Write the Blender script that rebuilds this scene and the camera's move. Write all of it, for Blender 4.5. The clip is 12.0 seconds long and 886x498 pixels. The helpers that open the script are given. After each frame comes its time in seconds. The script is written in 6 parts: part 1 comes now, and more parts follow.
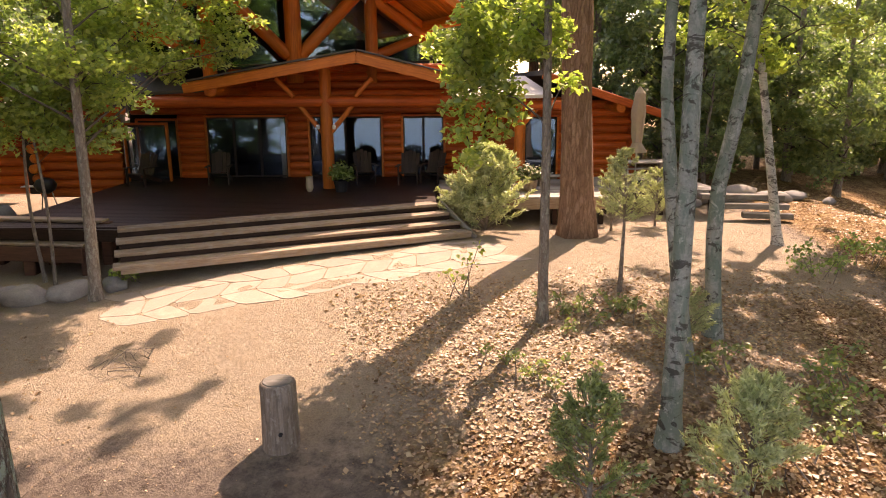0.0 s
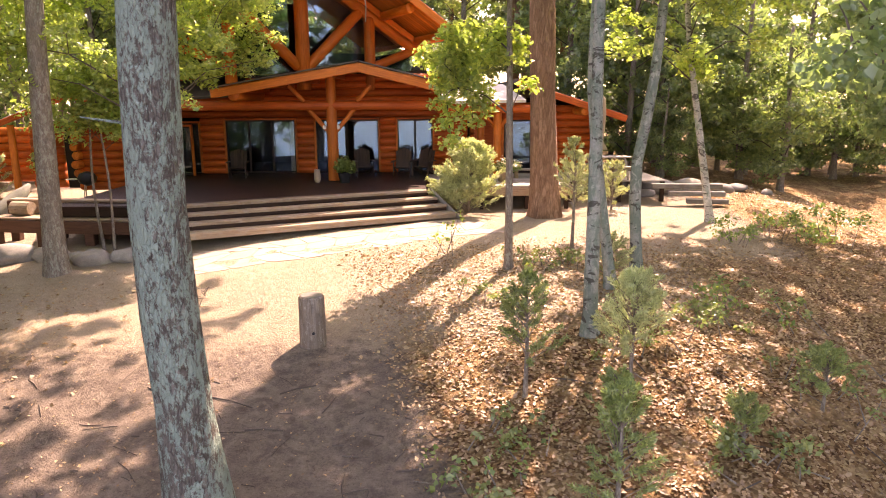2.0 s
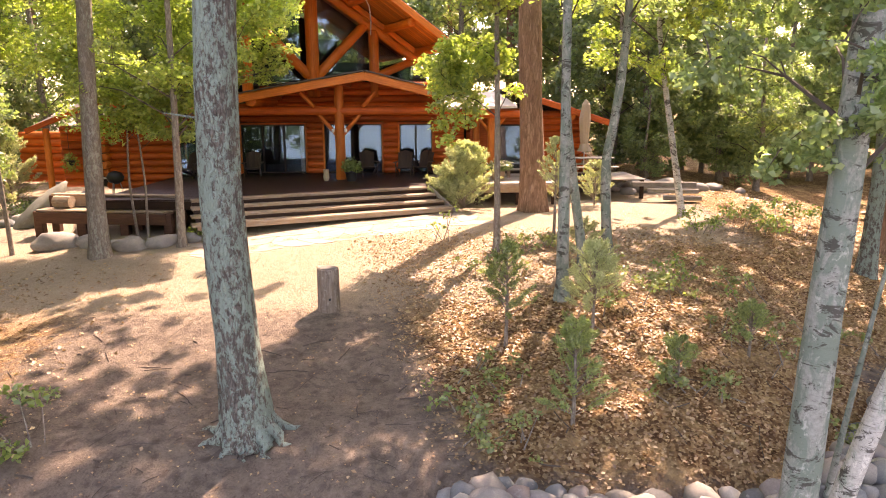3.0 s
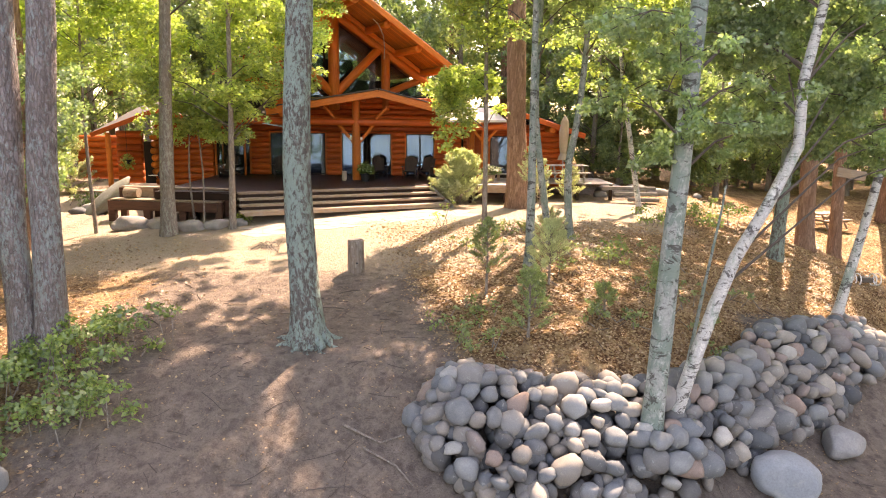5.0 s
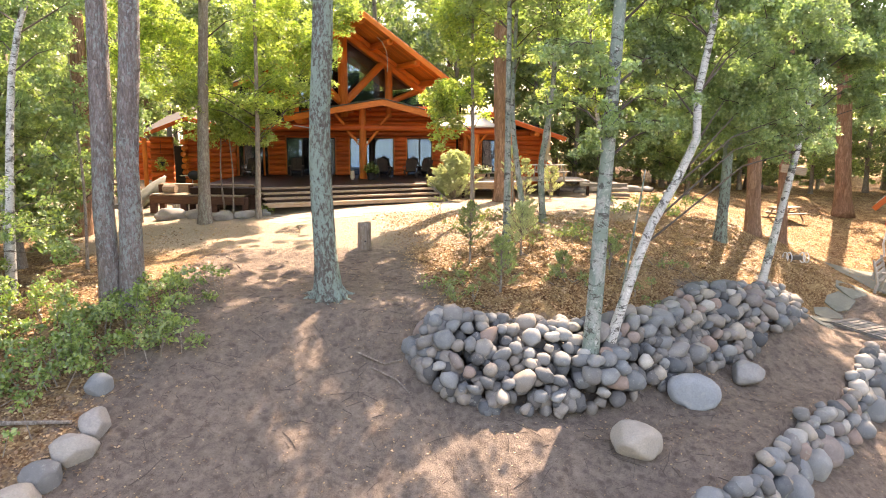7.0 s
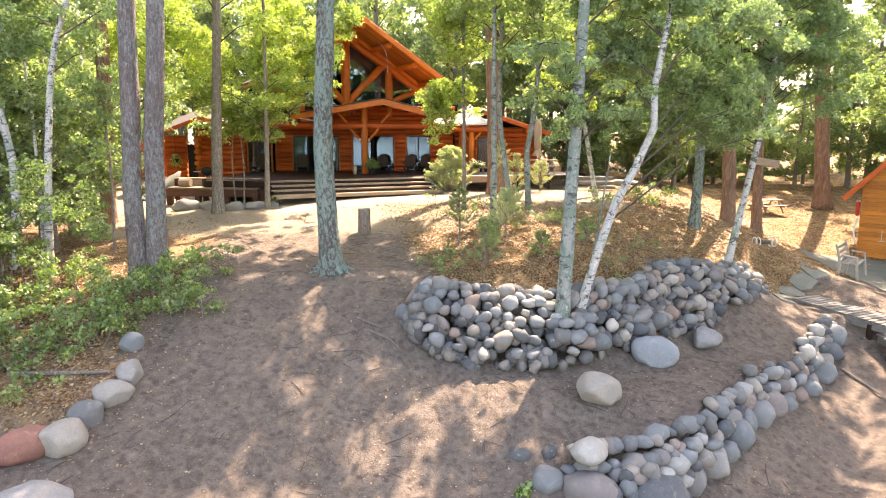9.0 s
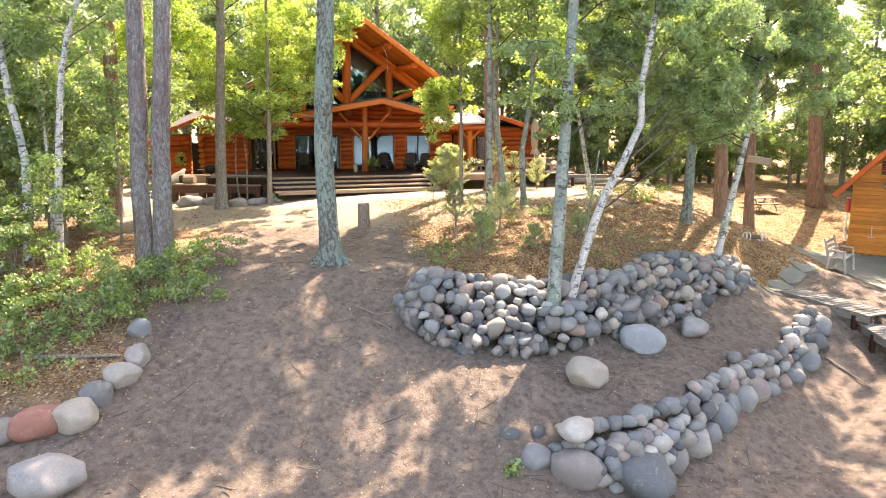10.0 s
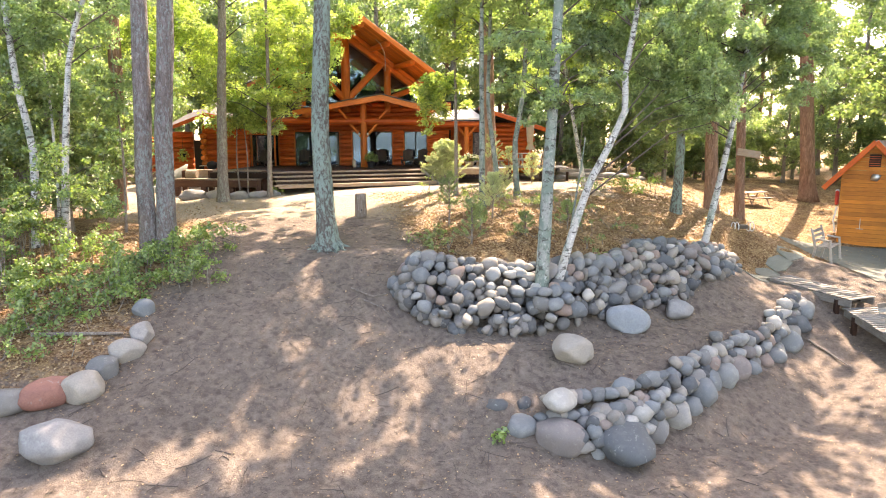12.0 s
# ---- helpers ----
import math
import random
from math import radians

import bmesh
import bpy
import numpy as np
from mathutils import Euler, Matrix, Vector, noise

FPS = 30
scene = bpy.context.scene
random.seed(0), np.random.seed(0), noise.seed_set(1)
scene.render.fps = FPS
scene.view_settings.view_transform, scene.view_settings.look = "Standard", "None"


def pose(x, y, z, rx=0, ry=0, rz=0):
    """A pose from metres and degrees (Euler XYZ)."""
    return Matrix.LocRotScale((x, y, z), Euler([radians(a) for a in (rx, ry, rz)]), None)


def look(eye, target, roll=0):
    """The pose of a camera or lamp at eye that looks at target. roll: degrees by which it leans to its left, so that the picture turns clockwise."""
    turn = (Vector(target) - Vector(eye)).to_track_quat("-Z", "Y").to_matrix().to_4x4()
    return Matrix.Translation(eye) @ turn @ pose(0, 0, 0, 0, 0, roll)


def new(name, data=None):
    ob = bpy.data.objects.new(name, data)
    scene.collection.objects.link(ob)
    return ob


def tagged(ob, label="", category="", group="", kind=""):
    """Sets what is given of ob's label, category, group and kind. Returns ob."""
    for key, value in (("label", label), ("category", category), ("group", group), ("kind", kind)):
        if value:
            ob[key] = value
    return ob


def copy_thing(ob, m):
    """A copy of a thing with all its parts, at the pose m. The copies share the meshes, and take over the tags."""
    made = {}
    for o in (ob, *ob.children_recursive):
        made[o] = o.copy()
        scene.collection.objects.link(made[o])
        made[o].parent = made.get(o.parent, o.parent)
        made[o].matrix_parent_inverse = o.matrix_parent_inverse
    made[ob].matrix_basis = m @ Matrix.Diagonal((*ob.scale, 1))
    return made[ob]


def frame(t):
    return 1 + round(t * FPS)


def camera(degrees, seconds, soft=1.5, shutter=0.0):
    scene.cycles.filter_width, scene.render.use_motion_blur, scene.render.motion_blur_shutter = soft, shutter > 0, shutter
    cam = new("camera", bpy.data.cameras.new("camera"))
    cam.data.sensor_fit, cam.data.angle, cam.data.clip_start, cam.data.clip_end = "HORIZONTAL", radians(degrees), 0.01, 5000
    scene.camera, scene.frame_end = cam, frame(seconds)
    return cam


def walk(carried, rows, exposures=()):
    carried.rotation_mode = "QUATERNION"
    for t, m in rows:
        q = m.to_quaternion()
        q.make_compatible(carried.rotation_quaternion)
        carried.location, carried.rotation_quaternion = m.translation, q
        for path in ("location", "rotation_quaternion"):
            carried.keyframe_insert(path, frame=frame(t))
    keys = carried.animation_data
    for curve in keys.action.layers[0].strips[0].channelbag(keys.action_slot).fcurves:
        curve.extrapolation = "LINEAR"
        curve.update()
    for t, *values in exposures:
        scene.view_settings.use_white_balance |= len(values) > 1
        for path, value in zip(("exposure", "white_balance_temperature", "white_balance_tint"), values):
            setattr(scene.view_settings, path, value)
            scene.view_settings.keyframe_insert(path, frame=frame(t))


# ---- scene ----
cam = camera(66.0, 12.0, soft=1.0)
PATH = [
    (0, (0.646, 3.265, 3.819), (0.662, 5.442, 3.295), -0.3),
    (0.5, (0.643, 2.488, 3.726), (0.673, 4.668, 3.212), -0),
    (1, (0.648, 1.711, 3.674), (0.687, 3.893, 3.168), -0.1),
    (1.5, (0.666, 0.765, 3.584), (0.709, 2.950, 3.092), -0.2),
    (2, (0.682, -0.195, 3.539), (0.727, 1.994, 3.059), -0.3),
    (2.5, (0.707, -1.317, 3.472), (0.752, 0.874, 3.006), -0.2),
    (3, (0.728, -2.434, 3.434), (0.771, -0.241, 2.981), -0.3),
    (5, (0.627, -7.214, 3.500), (0.675, -5.013, 3.083), 0.7),
    (5.5, (0.709, -8.387, 3.474), (0.750, -6.185, 3.067), 0.6),
    (6, (0.753, -9.467, 3.445), (0.793, -7.263, 3.044), 0.6),
    (6.5, (0.804, -10.519, 3.415), (0.844, -8.314, 3.018), 0.5),
    (7, (0.908, -11.330, 3.331), (0.943, -9.125, 2.942), 0.4),
    (9, (1.338, -13.605, 2.983), (1.354, -11.396, 2.607), 0.1),
    (9.5, (1.444, -14.036, 2.885), (1.455, -11.827, 2.513), 0.1),
    (10, (1.534, -14.370, 2.792), (1.542, -12.161, 2.423), 0.1),
    (10.5, (1.634, -14.665, 2.660), (1.639, -12.456, 2.296), -0),
    (11, (1.719, -14.905, 2.538), (1.720, -12.694, 2.177), -0.1),
    (11.5, (1.805, -15.079, 2.417), (1.803, -12.867, 2.061), -0.1),
    (12, (1.839, -15.195, 2.334), (1.838, -12.983, 1.978), -0.1),
]
walk(cam, [(t, look(eye, target, roll)) for t, eye, target, roll in PATH],
     exposures=((0.0, 1.98, 9400, 34), (0.5, 2.1, 9400, 34), (1.0, 2.54, 9100, 41), (3.0, 2.7, 9500, 36), (6.0, 2.84, 9100, 27), (12.0, 3.0, 8500, 21)))

# ---- light ----
SUN_AZ, SUN_EL = 27.0, 50.0  # degrees to the right of straight ahead, and above the horizon
world = bpy.data.worlds.new("world")
scene.world = world
world.use_nodes = True
wn = world.node_tree.nodes
sky = wn.new("ShaderNodeTexSky")
sky.sky_type, sky.sun_disc = "NISHITA", False
sky.sun_elevation, sky.sun_rotation = radians(SUN_EL), radians(SUN_AZ)
sky.air_density, sky.dust_density = 1.0, 1.5
wn["Background"].inputs[1].default_value = 0.14
world.node_tree.links.new(sky.outputs[0], wn["Background"].inputs[0])
sun = new("sun", bpy.data.lights.new("sun", "SUN"))
sun.data.energy, sun.data.angle, sun.data.color = 3.0, radians(0.6), (1.0, 0.94, 0.86)
s_az, s_el = radians(SUN_AZ), radians(SUN_EL)
SUN_DIR = Vector((math.sin(s_az) * math.cos(s_el), math.cos(s_az) * math.cos(s_el), math.sin(s_el)))
sun.matrix_world = look(SUN_DIR * 60, (0, 0, 0))

# ---- ground shape ----
KX = (-14.0, -5.6, 0.0, 4.5, 9.0, 13.5, 20.0, 30.0)
KY = (-9.0, -1.0, 2.2, 3.8, 6.0, 8.5, 11.5, 15.7, 22.0, 34.0)
KZ = ((-5.4, -3.5, -2.6, -2.1, -1.6, -1.2, -1.0, -0.7, -0.4, -0.3),
      (-5.4, -3.75, -2.5, -1.9, -1.2, -0.9, -0.6, -0.3, -0.05, 0.0),
      (-5.6, -4.3, -3.1, -2.4, -1.3, -1.0, -0.5, -0.1, 0.0, 0.0),
      (-5.8, -4.4, -3.3, -3.05, -1.35, -0.6, -0.05, -0.05, 0.0, 0.0),
      (-5.8, -4.2, -3.4, -3.35, -3.1, -1.5, -1.0, -0.3, 0.0, 0.0),
      (-5.8, -3.8, -3.5, -3.4, -3.4, -3.0, -1.8, -1.0, -0.2, 0.0),
      (-5.8, -3.8, -3.4, -3.3, -3.3, -3.3, -3.2, -3.15, -2.3, -0.6),
      (-5.8, -3.8, -3.4, -3.3, -3.3, -3.3, -3.2, -3.15, -2.6, -0.7))
WALL = ((3.2, -0.3), (4.1, -0.45), (5.1, -0.5), (6.1, 0.0), (7.3, 1.2), (9.1, 3.4), (10.4, 4.4), (11.8, 5.6), (13.8, 8.0), (15.2, 8.8), (17.4, 8.4), (22.0, 7.2))


def smooth(a, b, v):
    v = min(1.0, max(0.0, (v - a) / (b - a)))
    return v * v * (3 - 2 * v)


def knots(ks, v):
    """The knot below v and the way to the next one."""
    v = min(max(v, ks[0]), ks[-1])
    i = 0
    while i < len(ks) - 2 and v > ks[i + 1]:
        i += 1
    return i, (v - ks[i]) / (ks[i + 1] - ks[i])


def cubic(ks, zs, v):
    i, f = knots(ks, v)
    h = ks[i + 1] - ks[i]
    d = (zs[i + 1] - zs[i]) / h
    a = d if i == 0 else (zs[i + 1] - zs[i - 1]) / (ks[i + 1] - ks[i - 1])
    b = d if i + 2 >= len(ks) else (zs[i + 2] - zs[i]) / (ks[i + 2] - ks[i])
    f2, f3 = f * f, f * f * f
    return (2 * f3 - 3 * f2 + 1) * zs[i] + (f3 - 2 * f2 + f) * h * a + (3 * f2 - 2 * f3) * zs[i + 1] + (f3 - f2) * h * b


def wall_side(x, y):
    """Metres above (inside) the dry stone wall; below it negative."""
    best, side = 1e9, 1.0
    for (ax, ay), (bx, by) in zip(WALL, WALL[1:]):
        dx, dy = bx - ax, by - ay
        f = min(1.0, max(0.0, ((x - ax) * dx + (y - ay) * dy) / (dx * dx + dy * dy)))
        d = math.hypot(x - ax - f * dx, y - ay - f * dy)
        if d < best:
            best, side = d, 1.0 if dx * (y - ay) - dy * (x - ax) > 0 else -1.0
    return best * side


def hill(x, y):
    z = cubic(KX, [cubic(KY, row, y) for row in KZ], x)
    if x > 2.4 and y < 14:
        low = -4.35 - 0.09 * min(x, 11) + 0.02 * min(y, 8) + 0.9 * smooth(11.5, 16.5, x)
        d = wall_side(x, y)
        low = max(low, z - 1.0 + 0.65 * smooth(13.0, 15.5, x) - 0.38 * max(0.0, -d - 0.4))
        w = smooth(2.6, 5.2, x) * (1 - smooth(-0.35, 0.15, d))
        z = z + (min(low, z) - z) * w
        f = min(1.0, max(0.0, ((x - 14.9) * 1.5 - (y - 11.0) * 3.1) / 11.86))
        near = math.hypot(x - 14.9 - 1.5 * f, y - 11.0 + 3.1 * f)
        z += (min(z, -3.12) - z) * (1 - smooth(0.7, 2.8, near))
    return z

# ---- materials ----
def material(name, rough=0.8, spec=0.3):
    m = bpy.data.materials.new(name)
    m.use_nodes = True
    b = m.node_tree.nodes["Principled BSDF"]
    b.inputs["Roughness"].default_value = rough
    b.inputs["Specular IOR Level"].default_value = spec
    return m, m.node_tree, b


def node(tree, kind, **values):
    n = tree.nodes.new(kind)
    for key, value in values.items():
        n.inputs[key.replace("_", " ")].default_value = value
    return n


def coords(tree, space="Object", scale=(1, 1, 1)):
    tc = tree.nodes.new("ShaderNodeTexCoord")
    mp = tree.nodes.new("ShaderNodeMapping")
    mp.inputs["Scale"].default_value = scale
    tree.links.new(tc.outputs[space], mp.inputs[0])
    return mp.outputs[0]


def place(tree, scale=(1, 1, 1)):
    """World position, scaled."""
    g = tree.nodes.new("ShaderNodeNewGeometry")
    mp = tree.nodes.new("ShaderNodeMapping")
    mp.inputs["Scale"].default_value = scale
    tree.links.new(g.outputs["Position"], mp.inputs[0])
    return mp.outputs[0]


def noise_at(tree, vec, scale, detail=4.0, rough=0.6, distortion=0.0):
    n = node(tree, "ShaderNodeTexNoise", Scale=scale, Detail=detail, Roughness=rough, Distortion=distortion)
    tree.links.new(vec, n.inputs["Vector"])
    return n.outputs["Fac"]


def ramp(tree, fac, stops):
    r = tree.nodes.new("ShaderNodeValToRGB")
    e = r.color_ramp.elements
    while len(e) < len(stops):
        e.new(0.5)
    for el, (p, c) in zip(e, stops):
        el.position, el.color = p, (*c, 1.0)
    tree.links.new(fac, r.inputs[0])
    return r.outputs[0]


def blend(tree, fac, a, b, how="MIX"):
    m = tree.nodes.new("ShaderNodeMix")
    m.data_type, m.blend_type = "RGBA", how
    for value, sock in ((fac, m.inputs[0]), (a, m.inputs[6]), (b, m.inputs[7])):
        if isinstance(value, (int, float)):
            sock.default_value = value
        elif isinstance(value, tuple):
            sock.default_value = (*value, 1.0)
        else:
            tree.links.new(value, sock)
    return m.outputs[2]


def level(tree, fac, lo, hi, to_lo=0.0, to_hi=1.0):
    m = node(tree, "ShaderNodeMapRange")
    m.clamp = True
    for i, v in enumerate((lo, hi, to_lo, to_hi)):
        m.inputs[i + 1].default_value = v
    tree.links.new(fac, m.inputs[0])
    return m.outputs[0]


def bump(tree, bsdf, height, strength=0.5, distance=0.02):
    b = node(tree, "ShaderNodeBump", Strength=strength, Distance=distance)
    tree.links.new(height, b.inputs["Height"])
    tree.links.new(b.outputs[0], bsdf.inputs["Normal"])


def random_of(tree, island=False):
    if island:
        return tree.nodes.new("ShaderNodeNewGeometry").outputs["Random Per Island"]
    return tree.nodes.new("ShaderNodeObjectInfo").outputs["Random"]


def timber(name, dark, light, grain=(1, 1, 12), rough=0.6, island=False, worn=0.0, spec=0.3):
    """Wood with its grain along local x, tinted piece by piece."""
    m, t, b = material(name, rough, spec)
    v = coords(t, "Object", (0.7, 9, 9))
    g = noise_at(t, v, 3.0, 6, 0.65, 0.6)
    col = ramp(t, g, ((0.3, dark), (0.7, light)))
    big = noise_at(t, place(t), 1.3, 3)
    col = blend(t, level(t, big, 0.4, 0.75, 0.0, 0.35), col, tuple(c * 0.55 for c in dark))
    r = level(t, random_of(t, island), 0, 1, 0.72, 1.18)
    hsv = node(t, "ShaderNodeHueSaturation")
    t.links.new(r, hsv.inputs["Value"])
    t.links.new(col, hsv.inputs["Color"])
    out = hsv.outputs[0]
    if worn:
        w = noise_at(t, place(t), 6.0, 5)
        out = blend(t, level(t, w, 0.45, 0.7, 0.0, worn), out, (0.35, 0.33, 0.3))
    t.links.new(out, b.inputs["Base Color"])
    bump(t, b, g, 0.35, 0.01)
    return m


def bark(name, dark, light, patch, patch_share, stretch=(1, 1, 0.4), lift=0.05, rough=0.9, plate=13.0):
    """Plates of bark, each with its own tone, with dark furrows between and lichen over them."""
    m, t, b = material(name, rough, 0.12)
    v = place(t, stretch)
    warp = node(t, "ShaderNodeTexNoise", Scale=plate * 0.6, Detail=4.0, Roughness=0.7)
    t.links.new(v, warp.inputs["Vector"])
    sc = t.nodes.new("ShaderNodeVectorMath")
    sc.operation = "SCALE"
    sc.inputs["Scale"].default_value = 1.1 / plate
    t.links.new(warp.outputs["Color"], sc.inputs[0])
    va = t.nodes.new("ShaderNodeVectorMath")
    va.operation = "ADD"
    t.links.new(v, va.inputs[0])
    t.links.new(sc.outputs[0], va.inputs[1])
    edge = node(t, "ShaderNodeTexVoronoi", Scale=plate, Randomness=1.0)
    edge.feature = "DISTANCE_TO_EDGE"
    cell = node(t, "ShaderNodeTexVoronoi", Scale=plate, Randomness=1.0)
    for n in (edge, cell):
        t.links.new(va.outputs[0], n.inputs["Vector"])
    crack = level(t, edge.outputs["Distance"], 0.0, 0.16)
    sepc = t.nodes.new("ShaderNodeSeparateColor")
    t.links.new(cell.outputs["Color"], sepc.inputs[0])
    fine = noise_at(t, place(t, (1, 1, 0.5)), 45.0, 6, 0.75)
    tone = t.nodes.new("ShaderNodeMath")
    tone.operation = "MULTIPLY_ADD"
    t.links.new(sepc.outputs[0], tone.inputs[0])
    tone.inputs[1].default_value = 0.45
    t.links.new(level(t, fine, 0.25, 0.75, 0.1, 0.6), tone.inputs[2])
    mid = tuple((x + y) / 2 * f for x, y, f in zip(dark, light, (1.05, 0.98, 0.95)))
    col = ramp(t, tone.outputs[0], ((0.15, tuple(c * 0.75 for c in mid)), (0.5, mid), (0.9, light)))
    col = blend(t, level(t, crack, 0.0, 1.0, 0.42, 0.0), col, dark)
    furrow = noise_at(t, place(t, (1, 1, 0.16)), plate * 0.9, 5, 0.7, 0.4)
    col = blend(t, level(t, furrow, 0.52, 0.64, 0.0, 0.65), col, dark)
    lich = noise_at(t, place(t, (1, 1, 0.5)), 13.0, 7, 0.8, 0.3)
    drift = noise_at(t, place(t, (1, 1, 0.5)), 1.3, 3)
    sl = t.nodes.new("ShaderNodeMath")
    sl.operation = "MULTIPLY_ADD"
    t.links.new(drift, sl.inputs[0])
    sl.inputs[1].default_value = 0.35
    t.links.new(lich, sl.inputs[2])
    col = blend(t, level(t, sl.outputs[0], 0.79 - patch_share, 0.86 - patch_share, 0.0, 0.8), col, patch)
    t.links.new(col, b.inputs["Base Color"])
    h = t.nodes.new("ShaderNodeMath")
    h.operation = "MULTIPLY_ADD"
    t.links.new(crack, h.inputs[0])
    h.inputs[1].default_value = 1.0
    t.links.new(tone.outputs[0], h.inputs[2])
    bump(t, b, h.outputs[0], 0.8, lift)
    return m


def birch_bark(name, white, scar, lichen=0.5, lines=0.35):
    """Smooth pale bark with broad dark scars, thin breathing lines and grey-green lichen."""
    m, t, b = material(name, 0.75, 0.15)
    fine = noise_at(t, place(t, (1, 1, 1.3)), 22.0, 6, 0.75)
    dash = noise_at(t, place(t, (2.2, 2.2, 16)), 2.0, 4, 0.7, 0.8)
    col = ramp(t, fine, ((0.28, tuple(c * 0.62 for c in white)), (0.6, white)))
    lich = noise_at(t, place(t, (1, 1, 0.45)), 4.2, 7, 0.75, 0.5)
    col = blend(t, level(t, lich, 0.62 - 0.22 * lichen, 0.72 - 0.22 * lichen, 0.0, 0.9), col, tuple(c * f for c, f in zip(white, (0.47, 0.6, 0.54))))
    pale = noise_at(t, place(t, (1, 1, 0.7)), 7.0, 5, 0.7, 0.4)
    col = blend(t, level(t, pale, 0.58, 0.64, 0.0, 0.75), col, tuple(min(0.8, c * 1.35) for c in white))
    col = blend(t, level(t, dash, 0.57, 0.62, 0.0, lines), col, scar)
    eye = noise_at(t, place(t, (1, 1, 1.7)), 3.4, 5, 0.75, 0.9)
    col = blend(t, level(t, eye, 0.54, 0.585, 0.0, 0.85), col, scar)
    t.links.new(col, b.inputs["Base Color"])
    bump(t, b, eye, 0.5, 0.03)
    return m


def leafy(name, tones, through_share=0.45, rough=0.55):
    """Leaves: tinted one by one, letting light through."""
    m = bpy.data.materials.new(name)
    m.use_nodes = True
    t = m.node_tree
    t.nodes.clear()
    out = t.nodes.new("ShaderNodeOutputMaterial")
    col = ramp(t, random_of(t, True), tuple(((i + 0.5) / len(tones), c) for i, c in enumerate(tones)))
    patch = noise_at(t, place(t), 0.7, 2)
    hsv = node(t, "ShaderNodeHueSaturation")
    t.links.new(level(t, patch, 0.3, 0.7, 0.85, 1.35), hsv.inputs["Value"])
    t.links.new(col, hsv.inputs["Color"])
    d = node(t, "ShaderNodeBsdfDiffuse")
    tr = node(t, "ShaderNodeBsdfTranslucent")
    gl = node(t, "ShaderNodeBsdfGlossy", Roughness=rough)
    gl.inputs["Color"].default_value = (1, 1, 1, 1)
    warm = blend(t, 1.0, hsv.outputs[0], (1.3, 1.34, 0.88), "MULTIPLY")
    t.links.new(hsv.outputs[0], d.inputs["Color"])
    t.links.new(warm, tr.inputs["Color"])
    a, c = t.nodes.new("ShaderNodeMixShader"), t.nodes.new("ShaderNodeMixShader")
    a.inputs[0].default_value, c.inputs[0].default_value = through_share, 0.075
    t.links.new(d.outputs[0], a.inputs[1])
    t.links.new(tr.outputs[0], a.inputs[2])
    t.links.new(a.outputs[0], c.inputs[1])
    t.links.new(gl.outputs[0], c.inputs[2])
    t.links.new(c.outputs[0], out.inputs[0])
    return m


def speckled(name, tones, rough=0.85, scale=18.0, lift=0.01, island=False):
    """Stone: a tone for each piece, with speckles and stains."""
    m, t, b = material(name, rough, 0.25)
    col = ramp(t, random_of(t, island), tuple(((i + 0.5) / len(tones), c) for i, c in enumerate(tones)))
    sp = noise_at(t, place(t), scale * 3, 4, 0.7)
    st = noise_at(t, place(t), scale * 0.25, 4, 0.6)
    col = blend(t, level(t, sp, 0.35, 0.7, 0.0, 0.5), col, blend(t, 1.0, col, (0.55, 0.55, 0.57), "MULTIPLY"))
    col = blend(t, level(t, st, 0.5, 0.72, 0.0, 0.55), col, blend(t, 1.0, col, (1.5, 1.47, 1.4), "MULTIPLY"))
    lich = noise_at(t, place(t), scale * 0.55, 5, 0.7, 0.4)
    col = blend(t, level(t, lich, 0.6, 0.66, 0.0, 0.45), col, (0.3, 0.31, 0.28))
    t.links.new(col, b.inputs["Base Color"])
    bump(t, b, sp, 0.4, lift)
    return m


def plain(name, colour, rough=0.6, metal=0.0, mottle=0.25, scale=8.0):
    m, t, b = material(name, rough)
    n = noise_at(t, place(t), scale, 5, 0.65)
    t.links.new(blend(t, level(t, n, 0.3, 0.75, 0.0, mottle), colour, tuple(c * 0.5 for c in colour)), b.inputs["Base Color"])
    b.inputs["Metallic"].default_value = metal
    bump(t, b, n, 0.15, 0.005)
    return m


